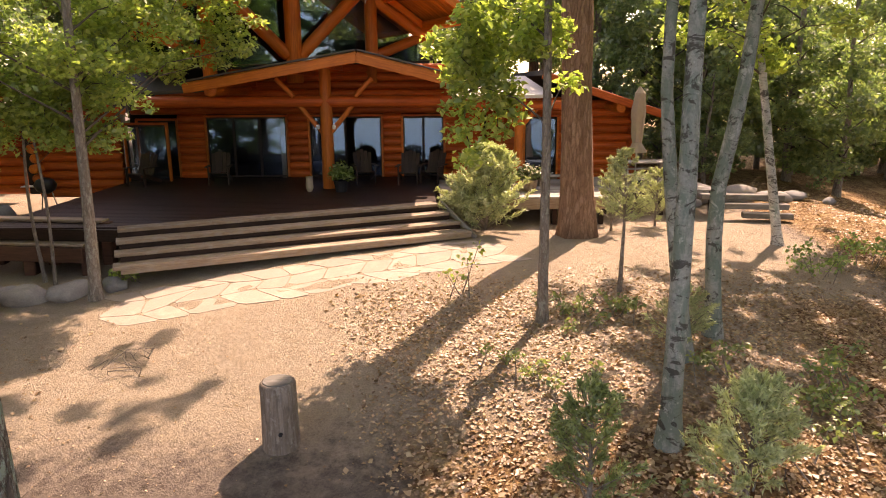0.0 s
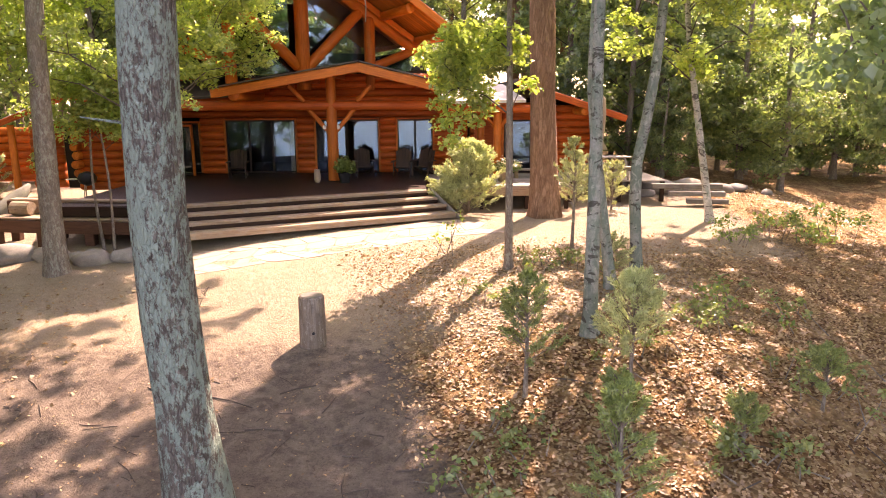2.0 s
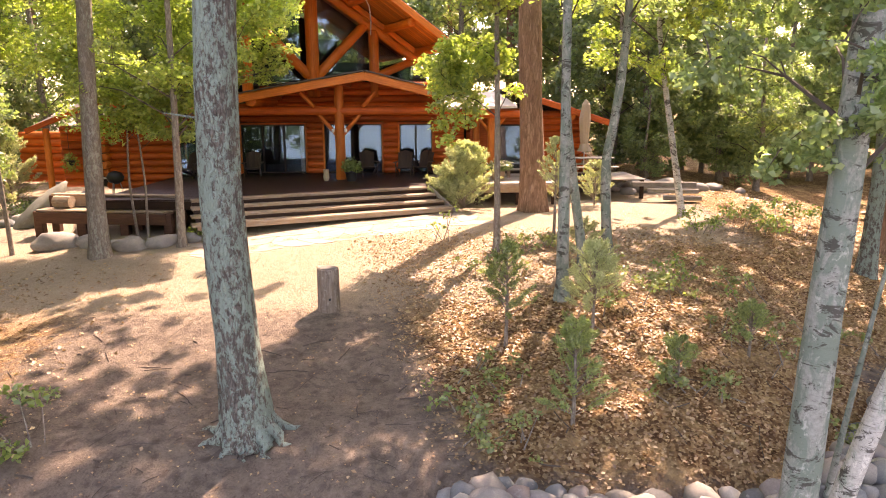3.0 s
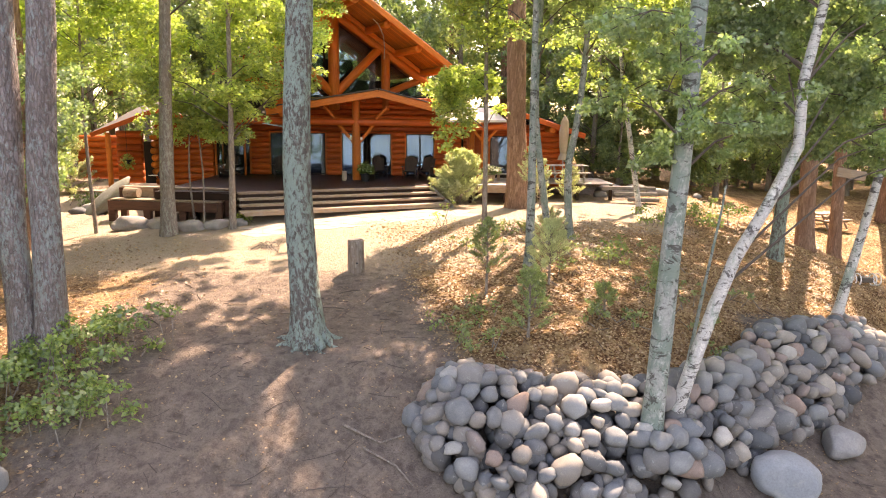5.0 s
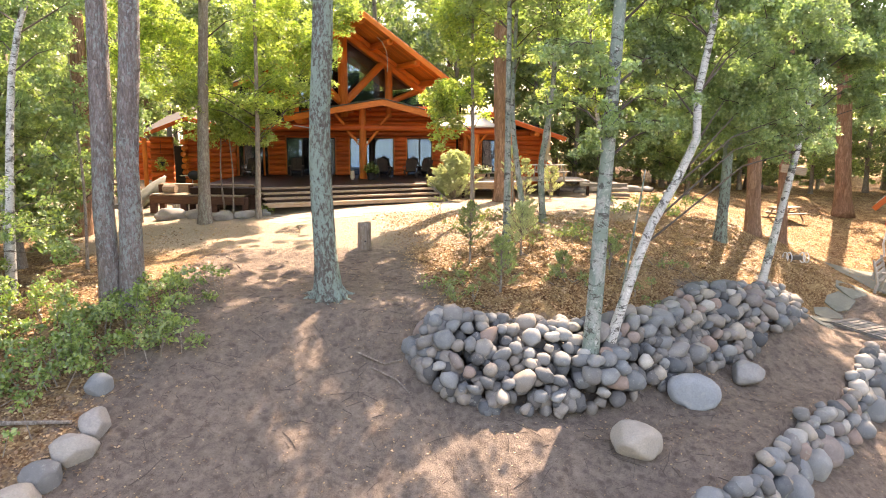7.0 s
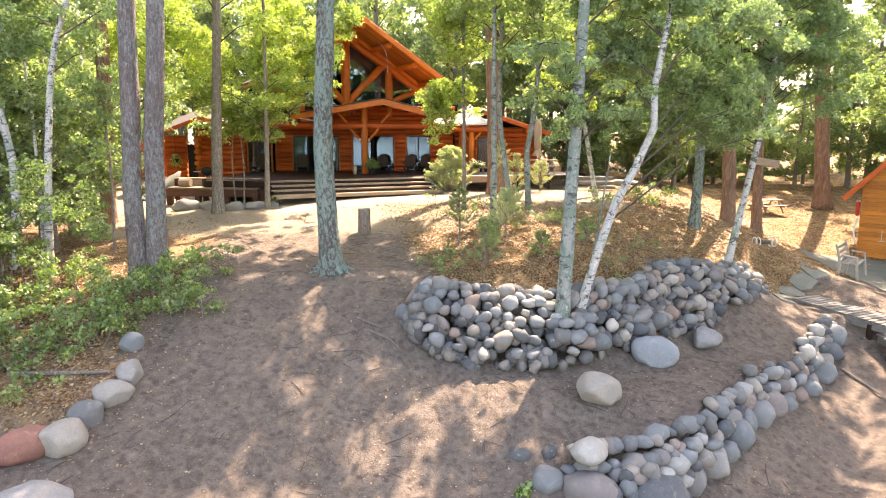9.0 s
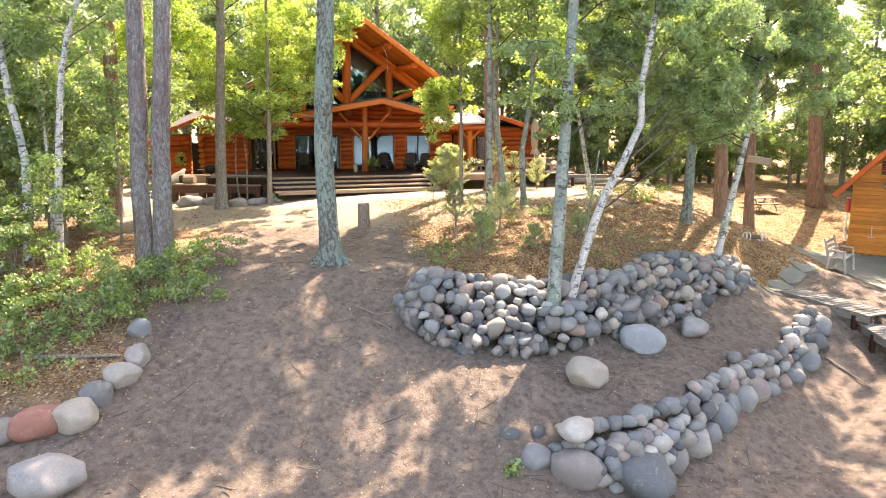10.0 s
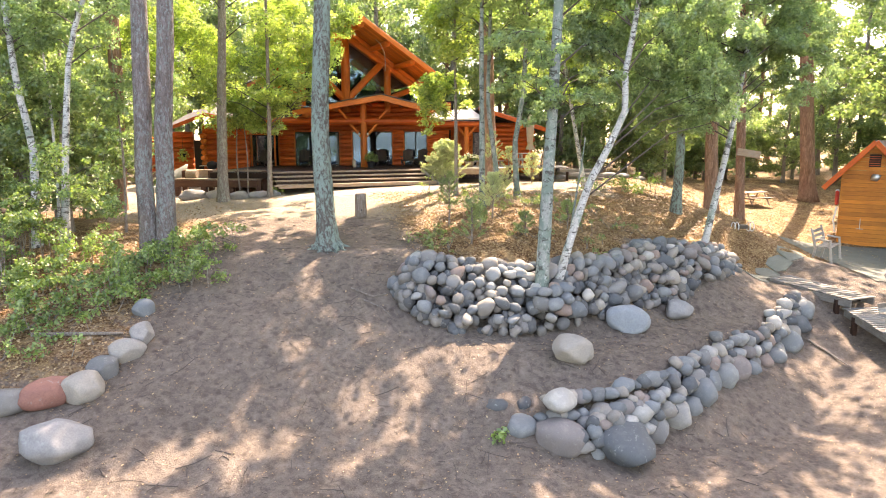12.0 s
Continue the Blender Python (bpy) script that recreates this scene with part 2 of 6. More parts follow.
def ground_material():
    """Bare trodden earth on the path and terrace, pale gravel by the steps, dry leaf litter on the mound."""
    m, t, b = material("forest_floor", 0.95, 0.1)
    g = t.nodes.new("ShaderNodeNewGeometry")
    pos = g.outputs["Position"]
    at = t.nodes.new("ShaderNodeAttribute")
    at.attribute_name = "cover"
    sep = t.nodes.new("ShaderNodeSeparateColor")
    t.links.new(at.outputs["Color"], sep.inputs[0])
    fine = noise_at(t, pos, 30.0, 6, 0.75)
    mid = noise_at(t, pos, 4.5, 6, 0.7)
    big = noise_at(t, pos, 0.8, 4, 0.6)
    vor = node(t, "ShaderNodeTexVoronoi", Scale=21.0, Randomness=1.0)
    t.links.new(pos, vor.inputs["Vector"])
    earth = ramp(t, mid, ((0.3, (0.115, 0.09, 0.072)), (0.52, (0.19, 0.152, 0.124)), (0.72, (0.275, 0.222, 0.182))))
    earth = blend(t, level(t, fine, 0.42, 0.66, 0.0, 0.5), earth, (0.31, 0.252, 0.205))
    bits = noise_at(t, pos, 11.0, 5, 0.8, 1.2)
    earth = blend(t, level(t, bits, 0.57, 0.63, 0.0, 0.6), earth, (0.1, 0.066, 0.048))
    blot = noise_at(t, pos, 2.3, 6, 0.75, 0.8)
    earth = blend(t, level(t, blot, 0.5, 0.6, 0.0, 0.5), earth, (0.1, 0.078, 0.064))
    spots = node(t, "ShaderNodeTexVoronoi", Scale=3.6, Randomness=1.0)
    t.links.new(pos, spots.inputs["Vector"])
    earth = blend(t, level(t, spots.outputs["Distance"], 0.12, 0.34, 0.55, 0.0), earth, (0.085, 0.066, 0.055))
    gravel = ramp(t, fine, ((0.3, (0.28, 0.227, 0.168)), (0.6, (0.42, 0.346, 0.262)), (0.8, (0.5, 0.418, 0.326))))
    gravel = blend(t, level(t, mid, 0.4, 0.7, 0.0, 0.4), gravel, (0.27, 0.19, 0.12))
    litter = ramp(t, vor.outputs["Color"], ((0.2, (0.11, 0.056, 0.028)), (0.45, (0.21, 0.118, 0.058)), (0.65, (0.31, 0.19, 0.095)), (0.85, (0.44, 0.31, 0.17))))
    litter = blend(t, level(t, mid, 0.45, 0.7, 0.0, 0.5), litter, (0.14, 0.08, 0.045))
    drift = noise_at(t, pos, 1.7, 5, 0.65, 0.5)
    litter = blend(t, level(t, drift, 0.48, 0.64, 0.0, 0.6), litter, (0.46, 0.325, 0.175))
    edge = t.nodes.new("ShaderNodeMath")
    edge.operation = "ADD"
    t.links.new(sep.outputs[0], edge.inputs[0])
    t.links.new(level(t, mid, 0.25, 0.75, -0.3, 0.3), edge.inputs[1])
    col = blend(t, level(t, edge.outputs[0], 0.35, 0.65), earth, litter)
    e2 = t.nodes.new("ShaderNodeMath")
    e2.operation = "ADD"
    t.links.new(sep.outputs[1], e2.inputs[0])
    t.links.new(level(t, mid, 0.25, 0.75, -0.3, 0.3), e2.inputs[1])
    col = blend(t, level(t, e2.outputs[0], 0.3, 0.7), col, gravel)
    col = blend(t, level(t, big, 0.35, 0.7, 0.0, 0.3), col, blend(t, 1.0, col, (0.6, 0.6, 0.62), "MULTIPLY"))
    t.links.new(col, b.inputs["Base Color"])
    add = t.nodes.new("ShaderNodeMath")
    add.operation = "ADD"
    t.links.new(mid, add.inputs[0])
    t.links.new(fine, add.inputs[1])
    bump(t, b, add.outputs[0], 1.0, 0.06)
    return m


def glazing(name, share):
    m = bpy.data.materials.new(name)
    m.use_nodes = True
    t = m.node_tree
    t.nodes.clear()
    out = t.nodes.new("ShaderNodeOutputMaterial")
    gl = node(t, "ShaderNodeBsdfGlossy", Roughness=0.02)
    gl.inputs["Color"].default_value = (0.4, 0.66, 1.0, 1)
    tr = node(t, "ShaderNodeBsdfTransparent")
    tr.inputs["Color"].default_value = (0.75, 0.78, 0.8, 1)
    mix = t.nodes.new("ShaderNodeMixShader")
    mix.inputs[0].default_value = share
    t.links.new(tr.outputs[0], mix.inputs[1])
    t.links.new(gl.outputs[0], mix.inputs[2])
    t.links.new(mix.outputs[0], out.inputs[0])
    return m


GROUND = ground_material()
LOG = timber("stained_log", (0.37, 0.058, 0.011), (0.73, 0.155, 0.03), rough=0.5)
LOG_PALE = timber("honey_timber", (0.48, 0.108, 0.018), (0.76, 0.215, 0.04), rough=0.5)
CHINK = plain("chinking", (0.45, 0.26, 0.1), 0.9)
SOFFIT = timber("soffit_boards", (0.42, 0.12, 0.022), (0.7, 0.25, 0.05), rough=0.55)
DECK = timber("weathered_deck", (0.22, 0.15, 0.1), (0.4, 0.3, 0.21), rough=0.75, worn=0.4)
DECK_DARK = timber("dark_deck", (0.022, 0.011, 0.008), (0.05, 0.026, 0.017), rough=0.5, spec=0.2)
PALE_PLANK = timber("grey_plank", (0.24, 0.215, 0.19), (0.44, 0.4, 0.35), rough=0.85, worn=0.4)
GREY_WOOD = timber("boardwalk_plank", (0.12, 0.112, 0.1), (0.24, 0.22, 0.195), rough=0.9, worn=0.25)
SHED_WOOD = timber("shed_boards", (0.4, 0.125, 0.018), (0.62, 0.225, 0.034), rough=0.55)
SHINGLE = plain("shingle", (0.1, 0.088, 0.08), 0.9, mottle=0.6, scale=14)
PALE_ROOF = plain("pale_roofing", (0.62, 0.58, 0.52), 0.7, mottle=0.25)
GLASS = glazing("window_glass", 0.1)
GABLE_GLASS = glazing("gable_glass", 0.13)
# near black for dark trim, and for the missing light inside the rooms
DARK = plain("dark_trim_and_unlit_room", (0.035, 0.028, 0.024), 0.9)
BLACK = plain("black_paint", (0.02, 0.02, 0.022), 0.5)
CREAM = plain("cream_paint", (0.6, 0.56, 0.48), 0.6)
WHITE = plain("white_paint", (0.72, 0.71, 0.68), 0.55)
RED = plain("red_plastic", (0.55, 0.05, 0.03), 0.45)
METAL = plain("galvanised_metal", (0.5, 0.5, 0.5), 0.4, 0.9)
TAUPE = plain("umbrella_canvas", (0.42, 0.33, 0.24), 0.9)
CONCRETE = plain("old_concrete", (0.15, 0.155, 0.13), 0.9, mottle=0.5, scale=3)
WATER, wt, wb = material("lake_water", 0.08, 0.5)
wb.inputs["Base Color"].default_value = (0.05, 0.1, 0.15, 1)
bump(wt, wb, noise_at(wt, place(wt, (1, 3, 1)), 1.5, 4), 0.3, 0.05)
PINE_BARK = bark("pine_bark", (0.066, 0.06, 0.053), (0.22, 0.2, 0.18), (0.3, 0.405, 0.35), 0.17, (1, 1, 0.35), 0.045, 0.9, 22.0)
TWIN_BARK = bark("grey_pine_bark", (0.1, 0.083, 0.078), (0.315, 0.275, 0.262), (0.29, 0.335, 0.315), 0.1, (1, 1, 0.3), 0.045, 0.9, 18.0)
RED_BARK = bark("red_pine_bark", (0.15, 0.085, 0.055), (0.44, 0.28, 0.2), (0.36, 0.26, 0.2), 0.0, (1, 1, 0.22), 0.03, 0.9, 13.0)
GREY_BARK = bark("grey_bark", (0.11, 0.095, 0.085), (0.34, 0.3, 0.25), (0.33, 0.34, 0.28), 0.06, (1, 1, 0.35), 0.012, 0.9, 22.0)
TWIG = plain("twig_bark", (0.1, 0.08, 0.065), 0.9)
BIRCH = birch_bark("birch_bark", (0.52, 0.505, 0.47), (0.05, 0.042, 0.038), 0.5, 0.5)
ASPEN = birch_bark("aspen_bark", (0.32, 0.33, 0.3), (0.055, 0.048, 0.042), 0.85, 0.12)
MAPLE_LEAF = leafy("maple_leaf", ((0.18, 0.27, 0.06), (0.28, 0.37, 0.085), (0.4, 0.46, 0.125), (0.22, 0.31, 0.07)), 0.68)
BIRCH_LEAF = leafy("birch_leaf", ((0.143, 0.225, 0.095), (0.204, 0.295, 0.119), (0.275, 0.355, 0.149), (0.153, 0.24, 0.101)), 0.62)
WOOD_LEAF = leafy("woodland_leaf", ((0.102, 0.17, 0.063), (0.163, 0.235, 0.084), (0.235, 0.29, 0.105), (0.122, 0.19, 0.07)), 0.65)
SHRUB_LEAF = leafy("shrub_leaf", ((0.1, 0.175, 0.045), (0.15, 0.235, 0.055), (0.22, 0.3, 0.075)), 0.5)
NEEDLE = leafy("needles", ((0.143, 0.2, 0.065), (0.204, 0.26, 0.078), (0.286, 0.32, 0.117)), 0.4, 0.5)
SAPLING_NEEDLE = leafy("sapling_needles", ((0.13, 0.19, 0.065), (0.19, 0.26, 0.085), (0.26, 0.325, 0.11)), 0.45, 0.5)
PALE_NEEDLE = leafy("pale_needles", ((0.28, 0.33, 0.16), (0.38, 0.42, 0.22), (0.46, 0.48, 0.27)), 0.4, 0.5)
DRY_LEAF = leafy("dry_leaf", ((0.2, 0.11, 0.052), (0.32, 0.195, 0.096), (0.14, 0.072, 0.036), (0.45, 0.325, 0.175), (0.26, 0.15, 0.072), (0.38, 0.25, 0.132)), 0.2)
COBBLE = speckled("cobble_stone", ((0.101, 0.108, 0.111), (0.325, 0.288, 0.241), (0.162, 0.169, 0.169), (0.269, 0.235, 0.196), (0.123, 0.132, 0.136), (0.213, 0.22, 0.214), (0.151, 0.163, 0.165), (0.269, 0.194, 0.158), (0.207, 0.215, 0.209), (0.426, 0.396, 0.348), (0.073, 0.077, 0.08), (0.179, 0.191, 0.193)))
BOULDER = speckled("boulder_stone", ((0.271, 0.250, 0.230), (0.312, 0.275, 0.230), (0.238, 0.230, 0.221)), scale=9)
BLUE_STONE = speckled("blue_grey_stone", ((0.243, 0.261, 0.270), (0.225, 0.243, 0.261)), scale=9)
RED_STONE = speckled("red_stone", ((0.27, 0.125, 0.095), (0.25, 0.12, 0.09)), scale=9)
FLAG = speckled("flagstone", ((0.33, 0.275, 0.225), (0.3, 0.25, 0.203), (0.35, 0.292, 0.24)), scale=9)
GREEN_FLAG = speckled("mossy_flagstone", ((0.17, 0.175, 0.145), (0.2, 0.2, 0.165), (0.14, 0.15, 0.125)), scale=9)

# ---- building helpers ----
def thing(name, at=(0, 0, 0), label="", category="", group="", kind="", turn=0.0):
    ob = new(name)
    ob.matrix_world = pose(*at, 0, 0, turn)
    return tagged(ob, label, category, group, kind)


def part(name, bm, mat, parent=None, label="", m=None, smooth_shade=False):
    """Links a bmesh, or a mesh, as one mesh object under a thing or a part."""
    if isinstance(bm, bmesh.types.BMesh):
        me = bpy.data.meshes.new(name)
        bm.to_mesh(me)
        bm.free()
    else:
        me = bm
    if not me.materials:
        me.materials.append(mat)
    if smooth_shade:
        me.shade_smooth()
    ob = new(name, me)
    if parent is not None:
        ob.parent = parent
    if m is not None:
        ob.matrix_basis = m
    if label:
        ob["label"] = label
    return ob


def box(size, at=(0, 0, 0), bevel=0.01, bm=None):
    bm = bm or bmesh.new()
    g = bmesh.ops.create_cube(bm, size=1.0, matrix=Matrix.Translation(at) @ Matrix.Diagonal((*size, 1)))
    if bevel:
        edges = {e for v in g["verts"] for e in v.link_edges}
        bmesh.ops.bevel(bm, geom=list(edges), offset=bevel, segments=1, affect="EDGES")
    return bm


def tube(points, radii, sides=8, bm=None, rough=0.0, seed=0, caps=True):
    """A tapered tube along points."""
    bm = bm or bmesh.new()
    rng = random.Random(seed)
    pts = [Vector(p) for p in points]
    rings = []
    for i, p in enumerate(pts):
        d = (pts[min(i + 1, len(pts) - 1)] - pts[max(i - 1, 0)]).normalized()
        u = d.cross(Vector((0, 1, 0)) if abs(d.y) < 0.9 else Vector((1, 0, 0))).normalized()
        w = d.cross(u)
        ring = []
        for k in range(sides):
            a = 2 * math.pi * k / sides
            r = radii[i] * (1 + rough * (rng.random() - 0.5))
            ring.append(bm.verts.new(p + u * (math.cos(a) * r) + w * (math.sin(a) * r)))
        rings.append(ring)
    for a, b in zip(rings, rings[1:]):
        for k in range(sides):
            bm.faces.new((a[k], a[(k + 1) % sides], b[(k + 1) % sides], b[k]))
    if caps:
        bm.faces.new(rings[0][::-1])
        bm.faces.new(rings[-1])
    bmesh.ops.recalc_face_normals(bm, faces=bm.faces)
    return bm


def beam(a, b, w, h, bevel=0.015):
    """A squared timber between two points, its grain along local x; returns the bmesh and its pose."""
    a, b = Vector(a), Vector(b)
    d = b - a
    x = d.normalized()
    up = Vector((0, 0, 1)) if abs(x.z) < 0.95 else Vector((0, 1, 0))
    y = up.cross(x).normalized()
    z = x.cross(y)
    m = Matrix((x, y, z)).transposed().to_4x4()
    m.translation = (a + b) / 2
    return box((d.length, w, h), bevel=bevel), m


def log(a, b, r, sides=12, taper=1.0):
    """A round log between two points, with its grain along local x."""
    a, b = Vector(a), Vector(b)
    d = b - a
    x = d.normalized()
    up = Vector((0, 0, 1)) if abs(x.z) < 0.95 else Vector((0, 1, 0))
    y = up.cross(x).normalized()
    m = Matrix((x, y, x.cross(y))).transposed().to_4x4()
    m.translation = (a + b) / 2
    n = d.length / 2
    return tube([(-n, 0, 0), (-n + 0.03, 0, 0), (0, 0, 0), (n - 0.03, 0, 0), (n, 0, 0)], [r * 0.93, r, r * (1 + taper) / 2, r * taper, r * taper * 0.93], sides), m


def quads_mesh(name, centres, normals, ups, widths, lengths, fold=0.25, single=False):
    """Many small pointed leaves as one mesh: four corners each, folded along the midrib; single: three corners each."""
    c, n, u = (np.asarray(v, dtype=np.float64) for v in (centres, normals, ups))
    n /= np.linalg.norm(n, axis=1)[:, None] + 1e-9
    s = np.cross(n, u)
    s /= np.linalg.norm(s, axis=1)[:, None] + 1e-9
    u = np.cross(s, n)
    w, l = np.asarray(widths)[:, None], np.asarray(lengths)[:, None]
    v = np.stack((c - u * l * 0.5, c + s * w * 0.5 + u * l * 0.05 + n * w * fold, c + u * l * 0.5, c - s * w * 0.5 + u * l * 0.05 + n * w * fold), axis=1).reshape(-1, 3)
    k = len(c)
    me = bpy.data.meshes.new(name)
    if single:
        v = np.stack((c - u * l * 0.5 - s * w * 0.2, c + s * w * 0.62 + u * l * 0.12, c + u * l * 0.5 - s * w * 0.38), axis=1).reshape(-1, 3)
        me.vertices.add(3 * k)
        me.vertices.foreach_set("co", v.ravel())
        me.loops.add(3 * k)
        me.loops.foreach_set("vertex_index", np.arange(3 * k, dtype=np.int32))
        me.polygons.add(k)
        me.polygons.foreach_set("loop_start", np.arange(0, 3 * k, 3, dtype=np.int32))
        me.update(calc_edges=True)
        return me
    me.vertices.add(4 * k)
    me.vertices.foreach_set("co", v.ravel())
    idx = np.arange(4 * k).reshape(-1, 4)
    tri = np.concatenate((idx[:, [0, 1, 2]], idx[:, [0, 2, 3]]), axis=1).reshape(-1)
    me.loops.add(6 * k)
    me.loops.foreach_set("vertex_index", tri.astype(np.int32))
    me.polygons.add(2 * k)
    me.polygons.foreach_set("loop_start", np.arange(0, 6 * k, 3, dtype=np.int32))
    me.update(calc_edges=True)
    return me


def foliage(name, clumps, per, leaf, seed, droop=0.3, flat=0.5, single=False):
    """Leaves in clumps: (x, y, z, radius). Denser at each clump's rim, lying flat more than upright."""
    rng = np.random.default_rng(seed)
    cs, ns, us = [], [], []
    for x, y, z, r in clumps:
        k = max(8, int(per * r * r))
        d = rng.normal(size=(k, 3))
        d /= np.linalg.norm(d, axis=1)[:, None]
        p = d * (r * rng.random(k) ** 0.5)[:, None] * np.array((1.0, 1.0, 0.62))
        p[:, 2] -= droop * (p[:, 0] ** 2 + p[:, 1] ** 2) / max(r, 0.1)
        cs.append(p + (x, y, z))
        n = rng.normal(size=(k, 3)) * (1 - flat)
        n[:, 2] += flat * 1.4
        ns.append(n)
        us.append(d * 0.3 + rng.normal(size=(k, 3)) * 0.7)
    cs, ns, us = np.concatenate(cs), np.concatenate(ns), np.concatenate(us)
    size = leaf * (0.6 + 0.8 * rng.random(len(cs)))
    return quads_mesh(name, cs, ns, us, size * 0.7, size, single=single)


def broken(clumps, seed, parts=3, share=0.5, spread=0.85):
    """Each clump broken up into smaller tufts with gaps between them, through which the sun falls."""
    r = random.Random(seed)
    return [(x + r.gauss(0, q * spread), y + r.gauss(0, q * spread), z + r.gauss(0, q * 0.5), q * share * r.uniform(0.7, 1.3)) for x, y, z, q in clumps for k in range(parts)]


def trunk_points(pts, r0, r1, top, steps=14, flare=1.3):
    """A smooth line through pts, carried on up to the height top, with radii that taper from r0 to r1."""
    ks = [p[2] for p in pts]
    xs, ys = [p[0] for p in pts], [p[1] for p in pts]
    dz = ks[-1] - ks[-2]
    ks, xs, ys = ks + [max(top, ks[-1] + 0.5)], xs + [xs[-1] + (xs[-1] - xs[-2]) / dz * (top - ks[-1]) * 0.5], ys + [ys[-1] + (ys[-1] - ys[-2]) / dz * (top - ks[-1]) * 0.5]
    out, rad = [], []
    for i in range(steps + 1):
        f = i / steps
        z = ks[0] - 0.25 + (top - ks[0] + 0.25) * f ** 1.5
        zc = max(z, ks[0])
        out.append((cubic(ks, xs, zc), cubic(ks, ys, zc), z))
        low = max(0.0, 1 - (z - ks[0]) / (4 * r0))
        rad.append((r0 + (r1 - r0) * f) * (1 + (flare - 1) * low ** 2))
    return out, rad


def along(out, z):
    for a, b in zip(out, out[1:]):
        if b[2] >= z:
            f = (z - a[2]) / (b[2] - a[2])
            return Vector(a).lerp(Vector(b), max(0.0, f))
    return Vector(out[-1])


def tree(name, pts, r0, top, bark_mat, leaf_mat, clumps, label, per=900, leaf=0.1, seed=1, category="tree", droop=0.3, r1=None, flat=0.5, sides=14, knobs=0, canopy=(), canopy_leaf=0.17, canopy_per=640, single=False, wispy=False, flare=1.3):
    """A tapered trunk with limbs to its clumps of leaves."""
    base = Vector((pts[0][0], pts[0][1], pts[0][2]))
    ob = thing(name, base, label, category)
    inv = Matrix.Translation(-base)
    out, rad = trunk_points([tuple(p) for p in pts], r0, r1 or r0 * 0.35, top, flare=flare)
    bm = tube(out, rad, sides, rough=0.13, seed=seed)
    rng = random.Random(seed)
    for k in range(knobs):
        z = base.z + 1.5 + rng.random() * (top - base.z - 2)
        p = along(out, z)
        a = rng.random() * 6.28
        tube([p, p + Vector((math.cos(a), math.sin(a), 0.15)) * (0.35 + 0.5 * rng.random())], [0.025, 0.008], 5, bm)
    bmesh.ops.transform(bm, matrix=inv, verts=bm.verts)
    part("trunk", bm, bark_mat, ob, smooth_shade=True)
    if wispy:
        clumps = broken(clumps, seed + 40, 3, 0.55, 0.7)
    if clumps:
        bm = bmesh.new()
        joints = []
        for k, (x, y, z, r) in enumerate(clumps):
            tip = Vector((x, y, z))
            near = min(joints, key=lambda j: (j - tip).length) if joints else None
            zs = min(max(z - 0.35 * math.hypot(x - base.x, y - base.y) - 0.2, base.z + 1.2), top - 0.4)
            a = along(out, zs)
            thick = min(r0 * 0.2, 0.035)
            if near is not None and (near - tip).length < 0.8 * (a - tip).length and near.z < tip.z + 0.5:
                a, thick = near, 0.012
            mid = a.lerp(tip, 0.5) + Vector((0, 0, 0.1 * (tip - a).length))
            joints += [mid, tip]
            tube([a, mid, tip], [thick, thick * 0.5 + 0.002, 0.004], 4, bm, caps=False)
        bmesh.ops.transform(bm, matrix=inv, verts=bm.verts)
        tagged(part("branchwork", bm, TWIG, ob), kind="stuff")
        me = foliage("crown", [(x - base.x, y - base.y, z - base.z, r) for x, y, z, r in clumps], per, leaf, seed, droop, flat, single)
        part("crown", me, leaf_mat, ob)
    # canopy: clumps added high up, mostly out of view, to dapple the ground
    if canopy:
        me = foliage("upper_crown", [(x - base.x, y - base.y, z - base.z, r) for x, y, z, r in broken(canopy, seed + 700)], canopy_per, canopy_leaf, seed + 500, droop, flat, True)
        part("upper_crown", me, leaf_mat, ob)
    return ob


def crown_clumps(centre, radii, count, size, seed):
    """Clump centres spread unevenly over an ellipsoid's outer shell."""
    rng = random.Random(seed)
    got = []
    for k in range(count):
        d = Vector((rng.gauss(0, 1), rng.gauss(0, 1), rng.gauss(0, 1))).normalized()
        f = 0.35 + 0.7 * rng.random() ** 0.6
        got.append((centre[0] + d.x * radii[0] * f, centre[1] + d.y * radii[1] * f, centre[2] + d.z * radii[2] * f, size * (0.6 + 0.8 * rng.random())))
    return got


def stone_mesh(name, seed, flat=0.75, lumps=0.22, detail=2):
    """A rounded field stone about one metre across."""
    bm = bmesh.new()
    bmesh.ops.create_icosphere(bm, subdivisions=detail, radius=0.5)
    rng = random.Random(seed)
    off = Vector((rng.random() * 50, rng.random() * 50, rng.random() * 50))
    sx, sy = 0.8 + 0.4 * rng.random(), 0.8 + 0.3 * rng.random()
    cuts = [(Vector((rng.gauss(0, 1), rng.gauss(0, 1), rng.gauss(0, 0.8))).normalized(), 0.68 + 0.2 * rng.random()) for i in range(7)]
    for v in bm.verts:
        d = v.co.normalized()
        k = 1 + lumps * noise.noise(d * 1.3 + off) + 0.35 * lumps * noise.noise(d * 3.1 + off)
        q = d * k
        for n, cut in cuts:
            over = q.dot(n) - cut
            if over > 0:
                q -= n * over * 0.78
        v.co = Vector((q.x * sx, q.y * sy, q.z * flat)) * 0.55
    me = bpy.data.meshes.new(name)
    bm.to_mesh(me)
    bm.free()
    me.shade_smooth()
    return me

# ---- ground and water ----
def steps_from(a, b, step):
    return [a + step * i for i in range(int(round((b - a) / step)) + 1)]


